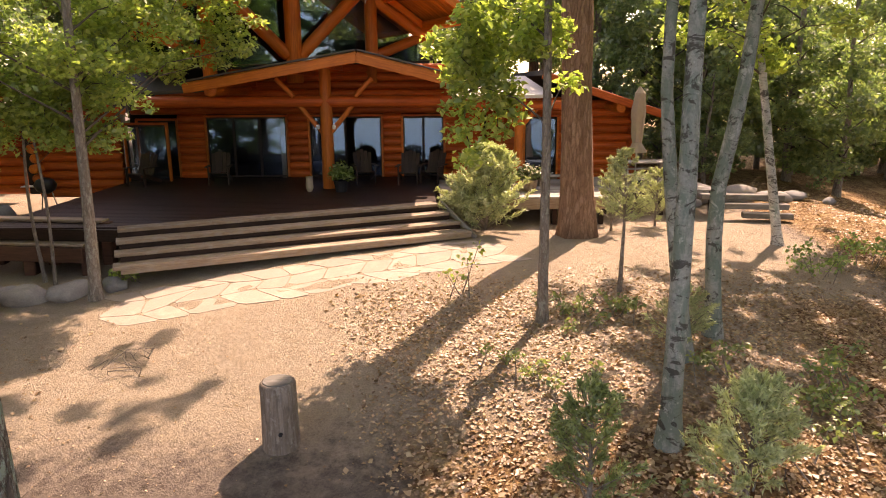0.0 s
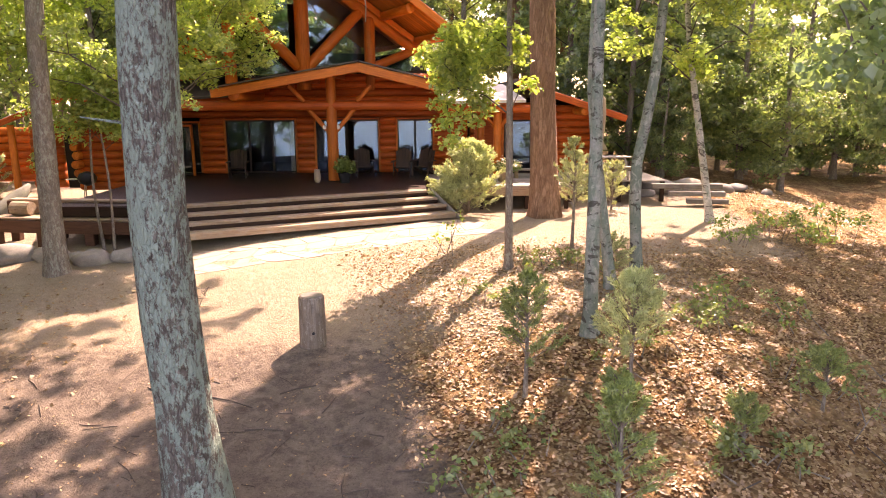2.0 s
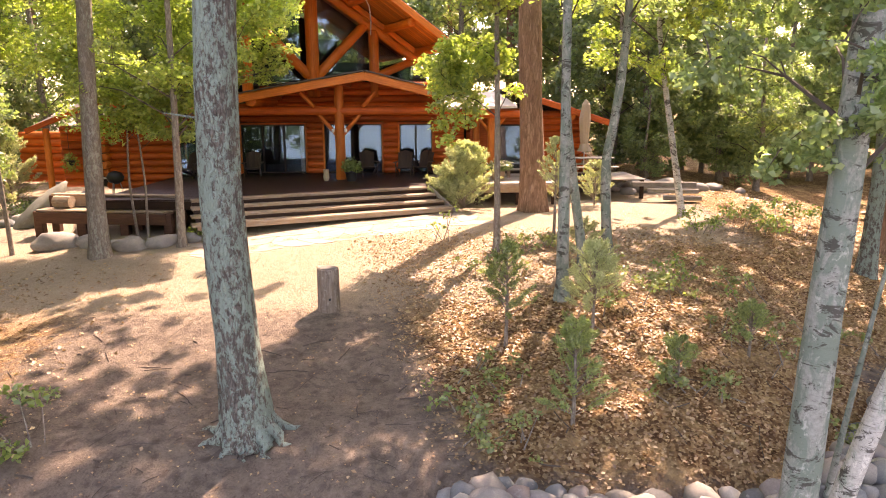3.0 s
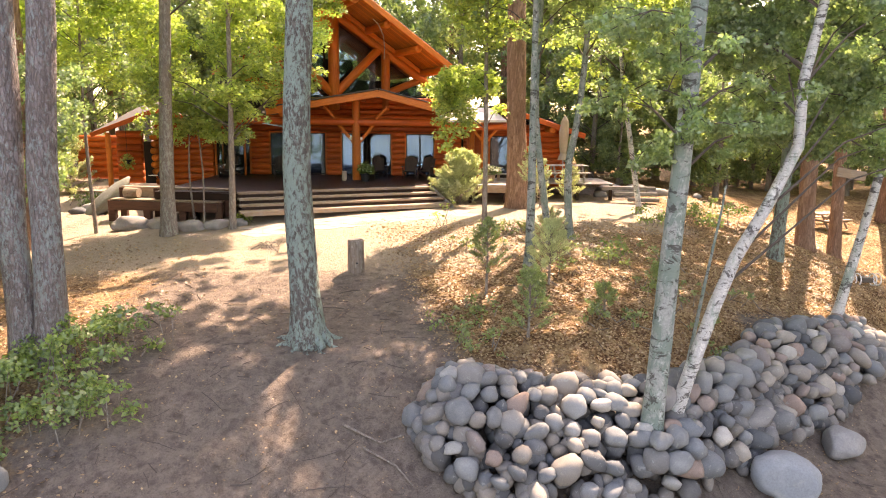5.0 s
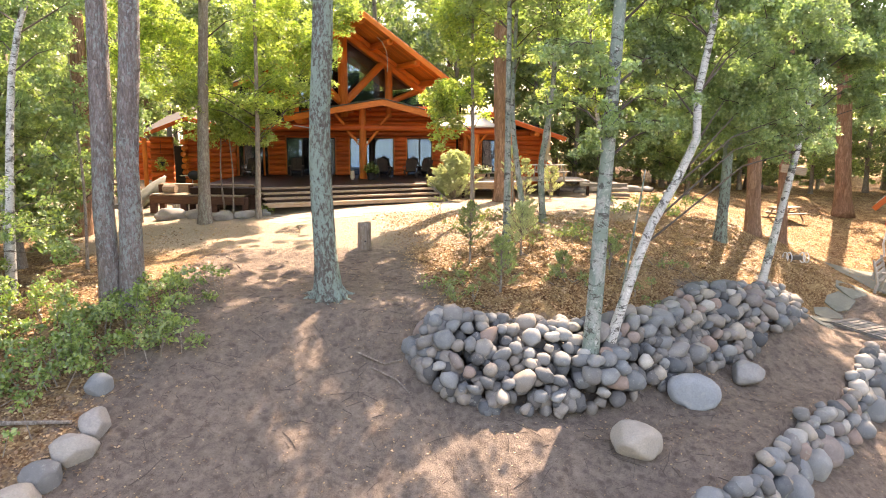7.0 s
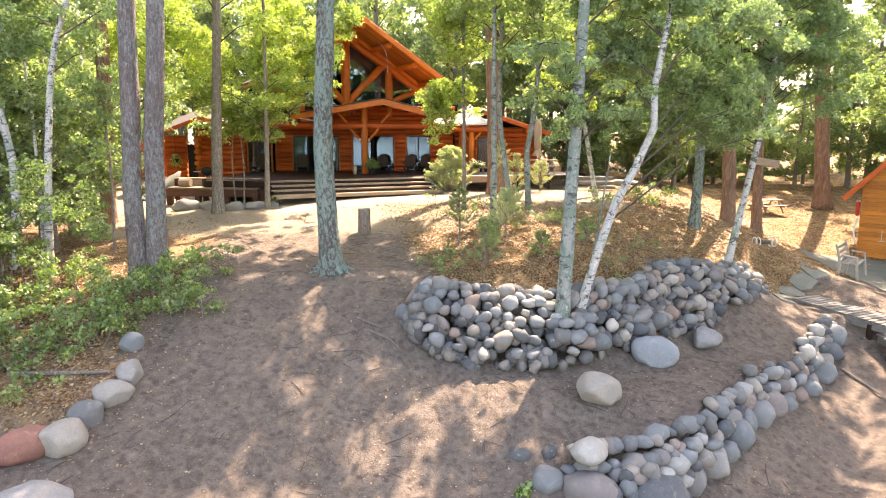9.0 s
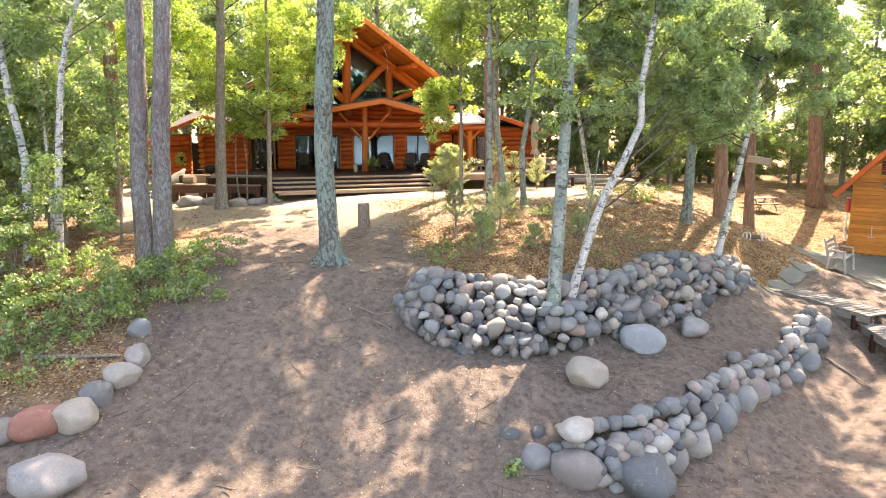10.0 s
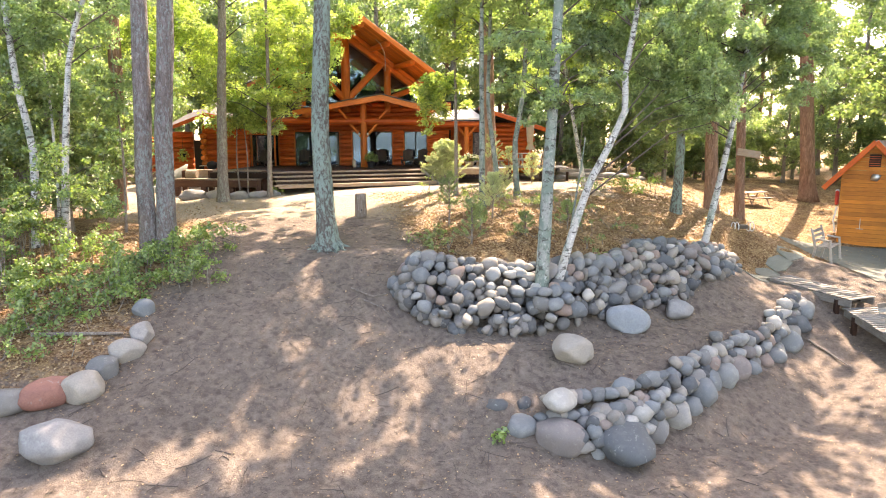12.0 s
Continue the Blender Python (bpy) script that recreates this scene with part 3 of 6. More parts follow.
def relief(x, y):
    z = hill(x, y)
    if y < -9:
        z -= 2.2 * smooth(-9, -26, y)
    if y > 36 or x < -18 or x > 34:
        z += 0.5 * noise.noise(Vector((x * 0.07, y * 0.07, 1.0)))
    return z + 0.05 * noise.noise(Vector((x * 0.6, y * 0.6, 0.0))) + 0.025 * noise.noise(Vector((x * 2.3, y * 2.3, 3.0)))


def litter_share(x, y):
    """How much dry leaf litter covers the ground: the mound and the woods."""
    mound = smooth(-0.2, 1.4, x + 0.25 * (y - 9)) * smooth(5.0, 6.4, y) * (1 - smooth(14.5, 17.5, y - 0.1 * x))
    mound *= 1 - smooth(7.5, 9.0, x)
    right = smooth(6.0, 8.0, x) * smooth(8.2, 9.6, y - 0.45 * max(0.0, x - 8.0))
    left = (1 - smooth(-7.4, -4.4, x)) * smooth(-1.5, 0.8, y) * 0.62
    right *= 1 - smooth(14.5, 17.0, y) * (1 - smooth(9.0, 11.5, x))
    woods = smooth(27, 32, y)
    return max(mound, right, left * (1 - smooth(13.5, 16.0, y)), woods * smooth(-12.0, -8.0, x))


def gravel_share(x, y):
    yard = smooth(9.0, 13.0, y) * (1 - smooth(24.0, 27.0, y)) * smooth(-15.0, -10.0, x) * (1 - smooth(5.0, 8.0, x) * (1 - smooth(14.0, 17.0, y))) * (1 - smooth(8.5, 11.5, x)) * 0.95
    drive = smooth(14.5, 17.0, y) * (1 - smooth(32.0, 35.0, y)) * (1 - smooth(-13.5, -11.5, x)) * smooth(-34.0, -30.0, x)
    return max(yard, drive)


def build_ground():
    xs = [-600, -300, -150, -90, -60, -45, -35, -28, -22, -18] + steps_from(-15, 26, 0.25) + [28, 31, 36, 44, 60, 90, 150, 300, 600]
    ys = [-600, -300, -120, -70, -45, -32, -24, -18, -14, -11] + steps_from(-9, 30, 0.25) + [32, 35, 40, 48, 60, 90, 150, 300, 600]
    verts = [(x, y, relief(x, y)) for y in ys for x in xs]
    n = len(xs)
    faces = [(j * n + i, j * n + i + 1, (j + 1) * n + i + 1, (j + 1) * n + i) for j in range(len(ys) - 1) for i in range(n - 1)]
    me = bpy.data.meshes.new("ground")
    me.from_pydata(verts, [], faces)
    at = me.color_attributes.new("cover", "FLOAT_COLOR", "POINT")
    at.data.foreach_set("color", np.array([(litter_share(x, y), gravel_share(x, y), 0, 1) for x, y, z in verts], dtype=np.float32).ravel())
    me.shade_smooth()
    return tagged(part("ground", me, GROUND), "sloping forest ground of trodden earth, gravel and dry leaf litter", "ground", kind="structure")


build_ground()
bm = box((1200, 560, 0.2), (0, -304, -6.6), 0)
tagged(part("water", bm, WATER), "calm blue lake water below the slope", "lake", kind="structure")

# ---- lodge ----
DECK_Z = 0.76
WALL_Y = 26.6
lodge = thing("log_lodge", (0, 26, 0), "orange-stained log lodge with a gabled porch and tall glazed truss", "house")
LODGE_INV = Matrix.Translation((0, -26, 0))


def lodge_part(name, bm, mat, label="", m=None, smooth_shade=False, parent=None):
    ob = part(name, bm, mat, lodge if parent is None else parent, label, None, smooth_shade)
    ob.matrix_basis = (LODGE_INV if parent is None else Matrix()) @ (m or Matrix())
    return ob


def lodge_log(name, a, b, r, mat=None, label="", taper=1.0, sides=12):
    bm, m = log(a, b, r, sides, taper)
    return lodge_part(name, bm, mat or LOG, label, m, True)


def lodge_beam(name, a, b, w, h, mat=None, label=""):
    bm, m = beam(a, b, w, h)
    return lodge_part(name, bm, mat or LOG, label, m)


def log_wall(x0, x1, z0, z1, y, r=0.15):
    """Stacked logs with pale chinking between them."""
    lodge_part("chinking", box((x1 - x0, 0.16, z1 - z0), ((x0 + x1) / 2, y + 0.1, (z0 + z1) / 2), 0), CHINK)
    count = max(1, round((z1 - z0) / (2 * r * 0.93)))
    step = (z1 - z0) / count
    for i in range(count):
        z = z0 + step * (i + 0.5)
        lodge_log("log", (x0, y + 0.06, z), (x1, y + 0.06, z), step * 0.535, LOG)


def glazed(name, x0, x1, z0, z1, y, panes=2, rim=0.07):
    """A framed opening with panes of glass, standing in the wall."""
    w = lodge_part(name, box((x1 - x0 + 2 * rim, 0.14, rim), ((x0 + x1) / 2, y, z1 + rim / 2)), LOG)
    for x in (x0 - rim / 2, x1 + rim / 2):
        part("jamb", box((rim, 0.14, z1 - z0), (x, y, (z0 + z1) / 2)), LOG_PALE, w)
    for k in range(panes):
        a, b = x0 + (x1 - x0) * k / panes, x0 + (x1 - x0) * (k + 1) / panes
        ob = part("pane", box((b - a - 0.07, 0.012, z1 - z0 - 0.1), ((a + b) / 2, y + 0.03, (z0 + z1) / 2), 0), GLASS, w)
        ob.visible_shadow = False
        for x in (a + 0.02, b - 0.02):
            part("stile", box((0.04, 0.06, z1 - z0), (x, y + 0.025, (z0 + z1) / 2), 0.005), DARK, w)
        for z in (z0 + 0.03, z1 - 0.03):
            part("rail", box((b - a - 0.08, 0.06, 0.06), ((a + b) / 2, y + 0.025, z), 0.005), DARK, w)
    return w


HEAD = 2.8
log_wall(-8.06, -7.17, DECK_Z, HEAD + 0.1, WALL_Y)
log_wall(-4.38, -3.71, DECK_Z, HEAD + 0.1, WALL_Y)
log_wall(-1.18, -0.57, DECK_Z, HEAD + 0.1, WALL_Y)
log_wall(0.92, 2.2, DECK_Z, HEAD + 0.1, WALL_Y)
log_wall(-9.6, 2.3, HEAD + 0.1, 4.5, WALL_Y)
glazed("sliding_door", -7.1, -4.45, DECK_Z + 0.02, HEAD, WALL_Y, 3)
glazed("window", -3.64, -1.25, DECK_Z + 0.02, HEAD, WALL_Y, 2)
glazed("window", -0.5, 0.85, DECK_Z + 0.02, HEAD, WALL_Y, 2)
glazed("window", -9.4, -8.13, DECK_Z + 0.02, HEAD - 0.1, WALL_Y, 1)
lodge_part("curtain", box((0.16, 0.05, 2.05), (-4.62, WALL_Y + 0.2, 1.76), 0.02), CREAM, "pale drawn curtain behind the glass")
# rooms behind the glass; their near-black colour stands in for an unlit inside
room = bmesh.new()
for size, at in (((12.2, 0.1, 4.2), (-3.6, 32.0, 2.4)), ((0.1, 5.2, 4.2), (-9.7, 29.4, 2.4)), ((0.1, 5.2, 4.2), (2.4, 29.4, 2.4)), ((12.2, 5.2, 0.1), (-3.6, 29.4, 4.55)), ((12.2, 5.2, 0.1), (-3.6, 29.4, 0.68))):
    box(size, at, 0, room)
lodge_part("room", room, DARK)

# porch roof
APEX, LEFT, RIGHT, EDGE_Y = (-1.55, 4.62), (-6.35, 3.8), (1.25, 3.92), 22.6
for (ax, az), (bx, bz) in ((LEFT, APEX), (APEX, RIGHT)):
    n = max(1, int(abs(bx - ax) / 0.9))
    d = Vector((bx - ax, 0, bz - az))
    up = Vector((-d.z, 0, d.x)).normalized()
    bm = bmesh.new()
    vs = [bm.verts.new(Vector(p) + up * k) for k in (0.0, 0.1) for p in ((ax, EDGE_Y, az), (bx, EDGE_Y, bz), (bx, WALL_Y + 0.1, bz), (ax, WALL_Y + 0.1, az))]
    for f in ((3, 2, 1, 0), (4, 5, 6, 7), (0, 1, 5, 4), (1, 2, 6, 5), (2, 3, 7, 6), (3, 0, 4, 7)):
        bm.faces.new([vs[i] for i in f])
    lodge_part("porch_roof", bm, SOFFIT, "low porch roof lined with orange boards")
    o = up * 0.14
    lodge_beam("shingle_edge", Vector((ax, EDGE_Y - 0.02, az)) + o, Vector((bx, EDGE_Y - 0.02, bz)) + o, 0.14, 0.05, SHINGLE, "grey shingle edge")
    o = up * -0.06
    lodge_beam("fascia", Vector((ax, EDGE_Y - 0.04, az)) + o, Vector((bx, EDGE_Y - 0.04, bz)) + o, 0.06, 0.27, LOG_PALE)
    for k in range(1, n):
        p = Vector((ax, 0, az)).lerp(Vector((bx, 0, bz)), k / n) - up * 0.09
        lodge_beam("rafter", (p.x, EDGE_Y + 0.1, p.z), (p.x, WALL_Y, p.z), 0.1, 0.16, LOG)
lodge_log("purlin", (-5.7, 22.9, 3.72), (-5.7, WALL_Y, 3.72), 0.2, LOG_PALE, "round purlin with a pale cut end")
lodge_log("porch_beam", (-8.3, 24.0, 3.36), (1.3, 24.0, 3.36), 0.17, LOG)
lodge_log("porch_post", (-2.66, 24.0, DECK_Z), (-2.66, 24.0, 4.3), 0.2, LOG_PALE, "round orange porch post", 0.85)
for s in (-1, 1):
    lodge_log("brace", (-2.66 + s * 0.12, 24.0, 2.45), (-2.66 + s * 0.8, 24.0, 3.24), 0.075, LOG_PALE)
    lodge_log("upper_brace", (-2.66 + s * 0.9, 23.8, 3.5), (-2.66 + s * 1.4, 23.8, 4.02), 0.07, LOG_PALE)
for s, x in ((-1, -2.9), (1, -2.42)):
    lodge_part("lantern", box((0.1, 0.1, 0.14), (x, 23.85, 2.62), 0.02), WHITE, "small white glass lantern")
# hipped roof over the main body
bm = bmesh.new()
vs = [bm.verts.new(p) for p in ((-9.9, 24.2, 3.55), (-6.2, 24.2, 3.75), (-6.2, 30.0, 5.4), (-9.9, 30.0, 5.2), (-9.9, 24.2, 3.45), (-6.2, 24.2, 3.65), (-6.2, 30.0, 5.3), (-9.9, 30.0, 5.1))]
for f in ((0, 1, 2, 3), (7, 6, 5, 4), (4, 5, 1, 0), (5, 6, 2, 1), (6, 7, 3, 2), (7, 4, 0, 3)):
    bm.faces.new([vs[i] for i in f])
lodge_part("roof", bm, SHINGLE, "grey shingle roof")

# tall gable, turned towards the lake: roof on purlins, timber truss and glazing
GABLE = pose(-3.84, 25.6, 0, 0, 0, 24.4)  # foot of the king post; x along the truss, -y outwards
GZ, SLOPE, GY0, GY1, HALF = 8.7, 0.645, -3.2, 6.2, 4.6


def gable_slab(y0, y1, half, s, low, high):
    """One slope of the roof between two heights above its underside."""
    bm = bmesh.new()
    up = Vector((s * SLOPE, 0, 1)).normalized()
    vs = [bm.verts.new(Vector((x, y, GZ - SLOPE * abs(x))) + up * k) for k in (low, high) for x, y in ((0, y0), (s * half, y0), (s * half, y1), (0, y1))]
    for f in ((0, 1, 2, 3), (7, 6, 5, 4), (0, 4, 5, 1), (1, 5, 6, 2), (2, 6, 7, 3), (3, 7, 4, 0)):
        bm.faces.new([vs[i] for i in f])
    bmesh.ops.recalc_face_normals(bm, faces=bm.faces)
    return bm


def gable_log(name, a, b, r, label=""):
    bm, m = log(a, b, r)
    lodge_part(name, bm, LOG_PALE, label, GABLE @ m, True)


def gable_beam(name, a, b, w, h, mat):
    bm, m = beam(a, b, w, h)
    lodge_part(name, bm, mat, "", GABLE @ m)


def under(x, drop):
    """Height below the roof's underside at x along the truss."""
    return GZ - SLOPE * abs(x) - drop


for s in (-1, 1):
    lodge_part("gable_roof", gable_slab(GY0, GY1, HALF, s, 0.06, 0.12), SOFFIT, "steep roof lined with honey boards", GABLE)
    # lining boards run up the slope under the eaves
    for k in range(15):
        y = GY0 + 0.1 + 0.215 * k
        gable_beam("soffit_board", (s * 0.03, y, under(0.03, -0.045)), (s * (HALF - 0.05), y, under(HALF - 0.05, -0.045)), 0.2, 0.035, SOFFIT)
    lodge_part("gable_shingles", gable_slab(GY0 - 0.05, GY1, HALF + 0.06, s, 0.125, 0.19), SHINGLE, "dark shingle covering of the gable", GABLE)
    gable_beam("bargeboard", (s * 0.02, GY0 - 0.04, under(0, -0.03)), (s * HALF, GY0 - 0.04, under(HALF, -0.03)), 0.07, 0.26, LOG_PALE)
    gable_beam("eave_board", (s * (HALF + 0.03), GY0, under(HALF, 0.0)), (s * (HALF + 0.03), GY1, under(HALF, 0.0)), 0.05, 0.2, LOG_PALE)
    for k in (0.34, 0.66, 0.95):
        x = s * HALF * k
        gable_log("purlin", (x, GY0 + 0.3, under(x, 0.16)), (x, 0.3, under(x, 0.16)), 0.17, "round purlin with a pale cut end")
    gable_log("truss_rafter", (s * 0.1, 0, under(0.1, 0.42)), (s * (HALF + 0.2), 0, under(HALF + 0.2, 0.42)), 0.2)
    gable_beam("fly_rafter", (s * 0.05, -0.34, under(0.05, 0.2)), (s * HALF, -0.34, under(HALF, 0.2)), 0.12, 0.2, LOG_PALE)
    gable_log("truss_post", (s * 2.57, 0, 3.9), (s * 2.57, 0, under(2.57, 0.5)), 0.21)
    gable_log("truss_brace", (s * 0.18, 0.02, 4.72), (s * 2.2, 0.02, under(2.2, 0.55)), 0.2)
    gable_log("strut", (s * 2.7, 0.02, 4.75), (s * 4.35, 0.02, under(4.35, 0.5)), 0.17)
gable_log("king_post", (0, 0, 3.9), (0, 0, under(0, 0.45)), 0.26)
gable_log("ridge_log", (0, GY0 + 0.1, GZ - 0.24), (0, 0.6, GZ - 0.24), 0.22)
bm = bmesh.new()
z = GZ - 0.62
vs = [bm.verts.new(p) for p in ((-4.5, 0.45, 4.4), (4.5, 0.45, 4.4), (4.5, 0.45, z - 4.5 * SLOPE), (0, 0.45, z), (-4.5, 0.45, z - 4.5 * SLOPE))]
f = bm.faces.new(vs)
g = bmesh.ops.extrude_face_region(bm, geom=[f])
bmesh.ops.translate(bm, verts=[v for v in g["geom"] if isinstance(v, bmesh.types.BMVert)], vec=(0, 0.012, 0))
bmesh.ops.recalc_face_normals(bm, faces=bm.faces)
ob = lodge_part("gable_glass", bm, GABLE_GLASS, "tall gable glazing that mirrors sky and trees", GABLE)
ob.visible_shadow = False
for x in (-2.57, 0.0, 2.57):
    gable_beam("glazing_bar", (x, 0.4, 4.4), (x, 0.4, under(x, 0.75)), 0.08, 0.1, LOG)
lodge_part("cord", tube([(1.0, -2.6, 7.75), (1.25, -2.6, 7.55), (1.5, -2.55, 7.1), (1.58, -2.5, 6.6), (1.55, -2.5, 6.1)], [0.022] * 5, 5), PALE_PLANK, "pale cord hanging from the gable soffit", GABLE, True)
# loft walls near black too, painting in the gloom behind the glazing
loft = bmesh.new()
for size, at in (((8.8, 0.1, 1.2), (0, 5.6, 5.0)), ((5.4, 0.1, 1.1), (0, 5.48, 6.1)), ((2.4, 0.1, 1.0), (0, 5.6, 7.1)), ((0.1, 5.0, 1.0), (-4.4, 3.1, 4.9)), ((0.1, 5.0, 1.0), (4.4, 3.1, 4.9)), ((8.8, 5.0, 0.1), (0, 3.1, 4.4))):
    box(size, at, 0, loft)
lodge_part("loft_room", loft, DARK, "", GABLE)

# right wing with its pale porch roof
bm = bmesh.new()
vs = [bm.verts.new(p) for p in ((0.95, 24.4, 3.48), (4.15, 24.4, 3.52), (3.6, 26.9, 4.1), (1.5, 26.9, 4.1), (0.95, 24.4, 3.38), (4.15, 24.4, 3.42), (3.6, 26.9, 4.0), (1.5, 26.9, 4.0))]
for f in ((0, 1, 2, 3), (7, 6, 5, 4), (4, 5, 1, 0), (5, 6, 2, 1), (6, 7, 3, 2), (7, 4, 0, 3)):
    bm.faces.new([vs[i] for i in f])
lodge_part("entry_roof", bm, PALE_ROOF, "sunlit pale entry roof")
lodge_log("entry_beam", (1.0, 24.7, 3.2), (4.6, 24.7, 3.2), 0.15, LOG)
lodge_log("entry_post", (3.2, 24.9, DECK_Z), (3.2, 24.9, 3.1), 0.15, LOG_PALE)
lodge_log("entry_post", (2.65, 25.6, DECK_Z), (2.65, 25.6, 3.1), 0.13, LOG_PALE)
for s in (-1, 1):
    lodge_log("brace", (3.2 + s * 0.1, 24.9, 2.55), (3.2 + s * 0.55, 24.85, 3.08), 0.06, LOG_PALE)
log_wall(2.3, 3.55, DECK_Z, 3.4, WALL_Y)
log_wall(4.75, 7.2, 0.3, 3.3, WALL_Y)
log_wall(3.5, 4.8, 2.8, 3.4, WALL_Y)
lodge_part("door", box((0.9, 0.06, 2.0), (2.9, WALL_Y - 0.14, 1.78)), LOG, "red-brown timber door")
glazed("window", 3.62, 4.68, DECK_Z, 2.75, WALL_Y, 1)
# one near-black panel stands in for the wing's unlit room
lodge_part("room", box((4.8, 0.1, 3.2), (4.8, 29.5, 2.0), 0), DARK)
for k, z in enumerate((0.5, 0.95, 1.4, 1.85, 2.3, 2.75)):
    lodge_log("corner_log", (7.2, WALL_Y - 0.5, z), (7.2, WALL_Y + 2.5, z), 0.15, LOG)
bm = bmesh.new()
vs = [bm.verts.new(p) for p in ((3.9, 24.9, 4.25), (7.9, 24.9, 2.95), (7.9, 33.0, 2.95), (3.9, 33.0, 4.25), (3.9, 24.9, 4.1), (7.9, 24.9, 2.8), (7.9, 33.0, 2.8), (3.9, 33.0, 4.1))]
for f in ((0, 1, 2, 3), (7, 6, 5, 4), (4, 5, 1, 0), (5, 6, 2, 1), (6, 7, 3, 2), (7, 4, 0, 3)):
    bm.faces.new([vs[i] for i in f])
lodge_part("wing_roof", bm, SHINGLE, "dark shingle roof of the side wing")
lodge_beam("fascia", (3.9, 24.86, 4.1), (7.9, 24.86, 2.82), 0.06, 0.24, LOG)
lodge_log("purlin", (6.4, 24.95, 3.1), (6.4, WALL_Y, 3.1), 0.16, LOG_PALE)

# left wing
LW = 25.5
log_wall(-12.3, -9.55, 0.3, 3.2, LW, 0.16)
log_wall(-14.4, -13.2, 0.3, 2.8, LW + 0.8, 0.16)
for k in range(6):
    z = 0.95 + 0.32 * k
    lodge_log("corner_log", (-12.2, LW - 0.35 - 0.12 * (k % 2), z), (-12.2, LW + 2.0, z), 0.15, LOG_PALE)
log_wall(-17.4, -14.5, 0.3, 2.5, LW + 3.0, 0.16)
glazed("window", -9.5, -8.2, DECK_Z, 2.6, LW + 0.35, 1)
# near-black box that paints the shade inside the opening
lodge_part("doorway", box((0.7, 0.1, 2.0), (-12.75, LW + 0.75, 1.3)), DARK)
bm = bmesh.new()
vs = [bm.verts.new(p) for p in ((-14.5, 24.0, 2.75), (-11.6, 24.0, 3.85), (-11.6, 29.0, 5.0), (-14.5, 29.0, 3.9), (-14.5, 24.0, 2.62), (-11.6, 24.0, 3.72), (-11.6, 29.0, 4.87), (-14.5, 29.0, 3.77))]
for f in ((0, 1, 2, 3), (7, 6, 5, 4), (4, 5, 1, 0), (5, 6, 2, 1), (6, 7, 3, 2), (7, 4, 0, 3)):
    bm.faces.new([vs[i] for i in f])
lodge_part("wing_roof", bm, SHINGLE, "grey shingle roof of the low wing")
lodge_beam("fascia", (-14.5, 23.96, 2.64), (-11.6, 23.96, 3.74), 0.06, 0.2, LOG)
bm = bmesh.new()
vs = [bm.verts.new(p) for p in ((-11.6, 24.0, 3.85), (-8.6, 24.0, 3.2), (-8.6, 29.0, 4.2), (-11.6, 29.0, 5.0), (-11.6, 24.0, 3.72), (-8.6, 24.0, 3.07), (-8.6, 29.0, 4.07), (-11.6, 29.0, 4.87))]
for f in ((0, 1, 2, 3), (7, 6, 5, 4), (4, 5, 1, 0), (5, 6, 2, 1), (6, 7, 3, 2), (7, 4, 0, 3)):
    bm.faces.new([vs[i] for i in f])
lodge_part("wing_roof", bm, SHINGLE, "grey shingle roof of the low wing")
lodge_beam("fascia", (-11.6, 23.96, 3.74), (-8.6, 23.96, 3.09), 0.06, 0.2, LOG)
lodge_log("porch_post", (-13.9, 24.3, 0.1), (-13.9, 24.3, 2.75), 0.12, LOG_PALE)
lodge_part("back_wall", box((17.0, 0.3, 3.4), (-3.5, 33.2, 1.9), 0), LOG)
lodge_part("main_roof_back", box((9.6, 3.0, 0.15), (-4.2, 32.0, 4.9), 0), SHINGLE)

# ---- deck and steps ----
P0, P1 = Vector((-6.45, 18.1, 0)), Vector((0.6, 21.3, 0))
DIR = (P1 - P0).normalized()
OUT = Vector((DIR.y, -DIR.x, 0))
deck = thing("timber_deck", (0, 22, 0), "dark timber deck with wide weathered steps in front of the lodge", "deck")
DECK_INV = Matrix.Translation((0, -22, 0))


def deck_part(name, bm, mat, label="", m=None):
    ob = part(name, bm, mat, deck, label)
    ob.matrix_basis = DECK_INV @ (m or Matrix())
    return ob


bm = bmesh.new()
back = [(0.6, WALL_Y), (-9.6, WALL_Y), (-9.6, 18.4)]
ring = [(P0.x, P0.y), (P1.x, P1.y)] + back
vs = [[bm.verts.new((x, y, z)) for x, y in ring] for z in (DECK_Z - 0.3, DECK_Z - 0.035)]
bm.faces.new(vs[1])
bm.faces.new(vs[0][::-1])
for i in range(len(ring)):
    j = (i + 1) % len(ring)
    bm.faces.new((vs[0][i], vs[0][j], vs[1][j], vs[1][i]))
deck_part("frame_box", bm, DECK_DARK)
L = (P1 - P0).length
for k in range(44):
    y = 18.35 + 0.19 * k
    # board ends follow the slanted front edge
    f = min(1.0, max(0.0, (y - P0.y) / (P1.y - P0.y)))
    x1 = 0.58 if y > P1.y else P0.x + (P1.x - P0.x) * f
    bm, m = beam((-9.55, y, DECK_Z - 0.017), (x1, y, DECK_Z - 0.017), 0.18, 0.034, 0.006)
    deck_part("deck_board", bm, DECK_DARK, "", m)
RISE, GO = 0.185, 0.4
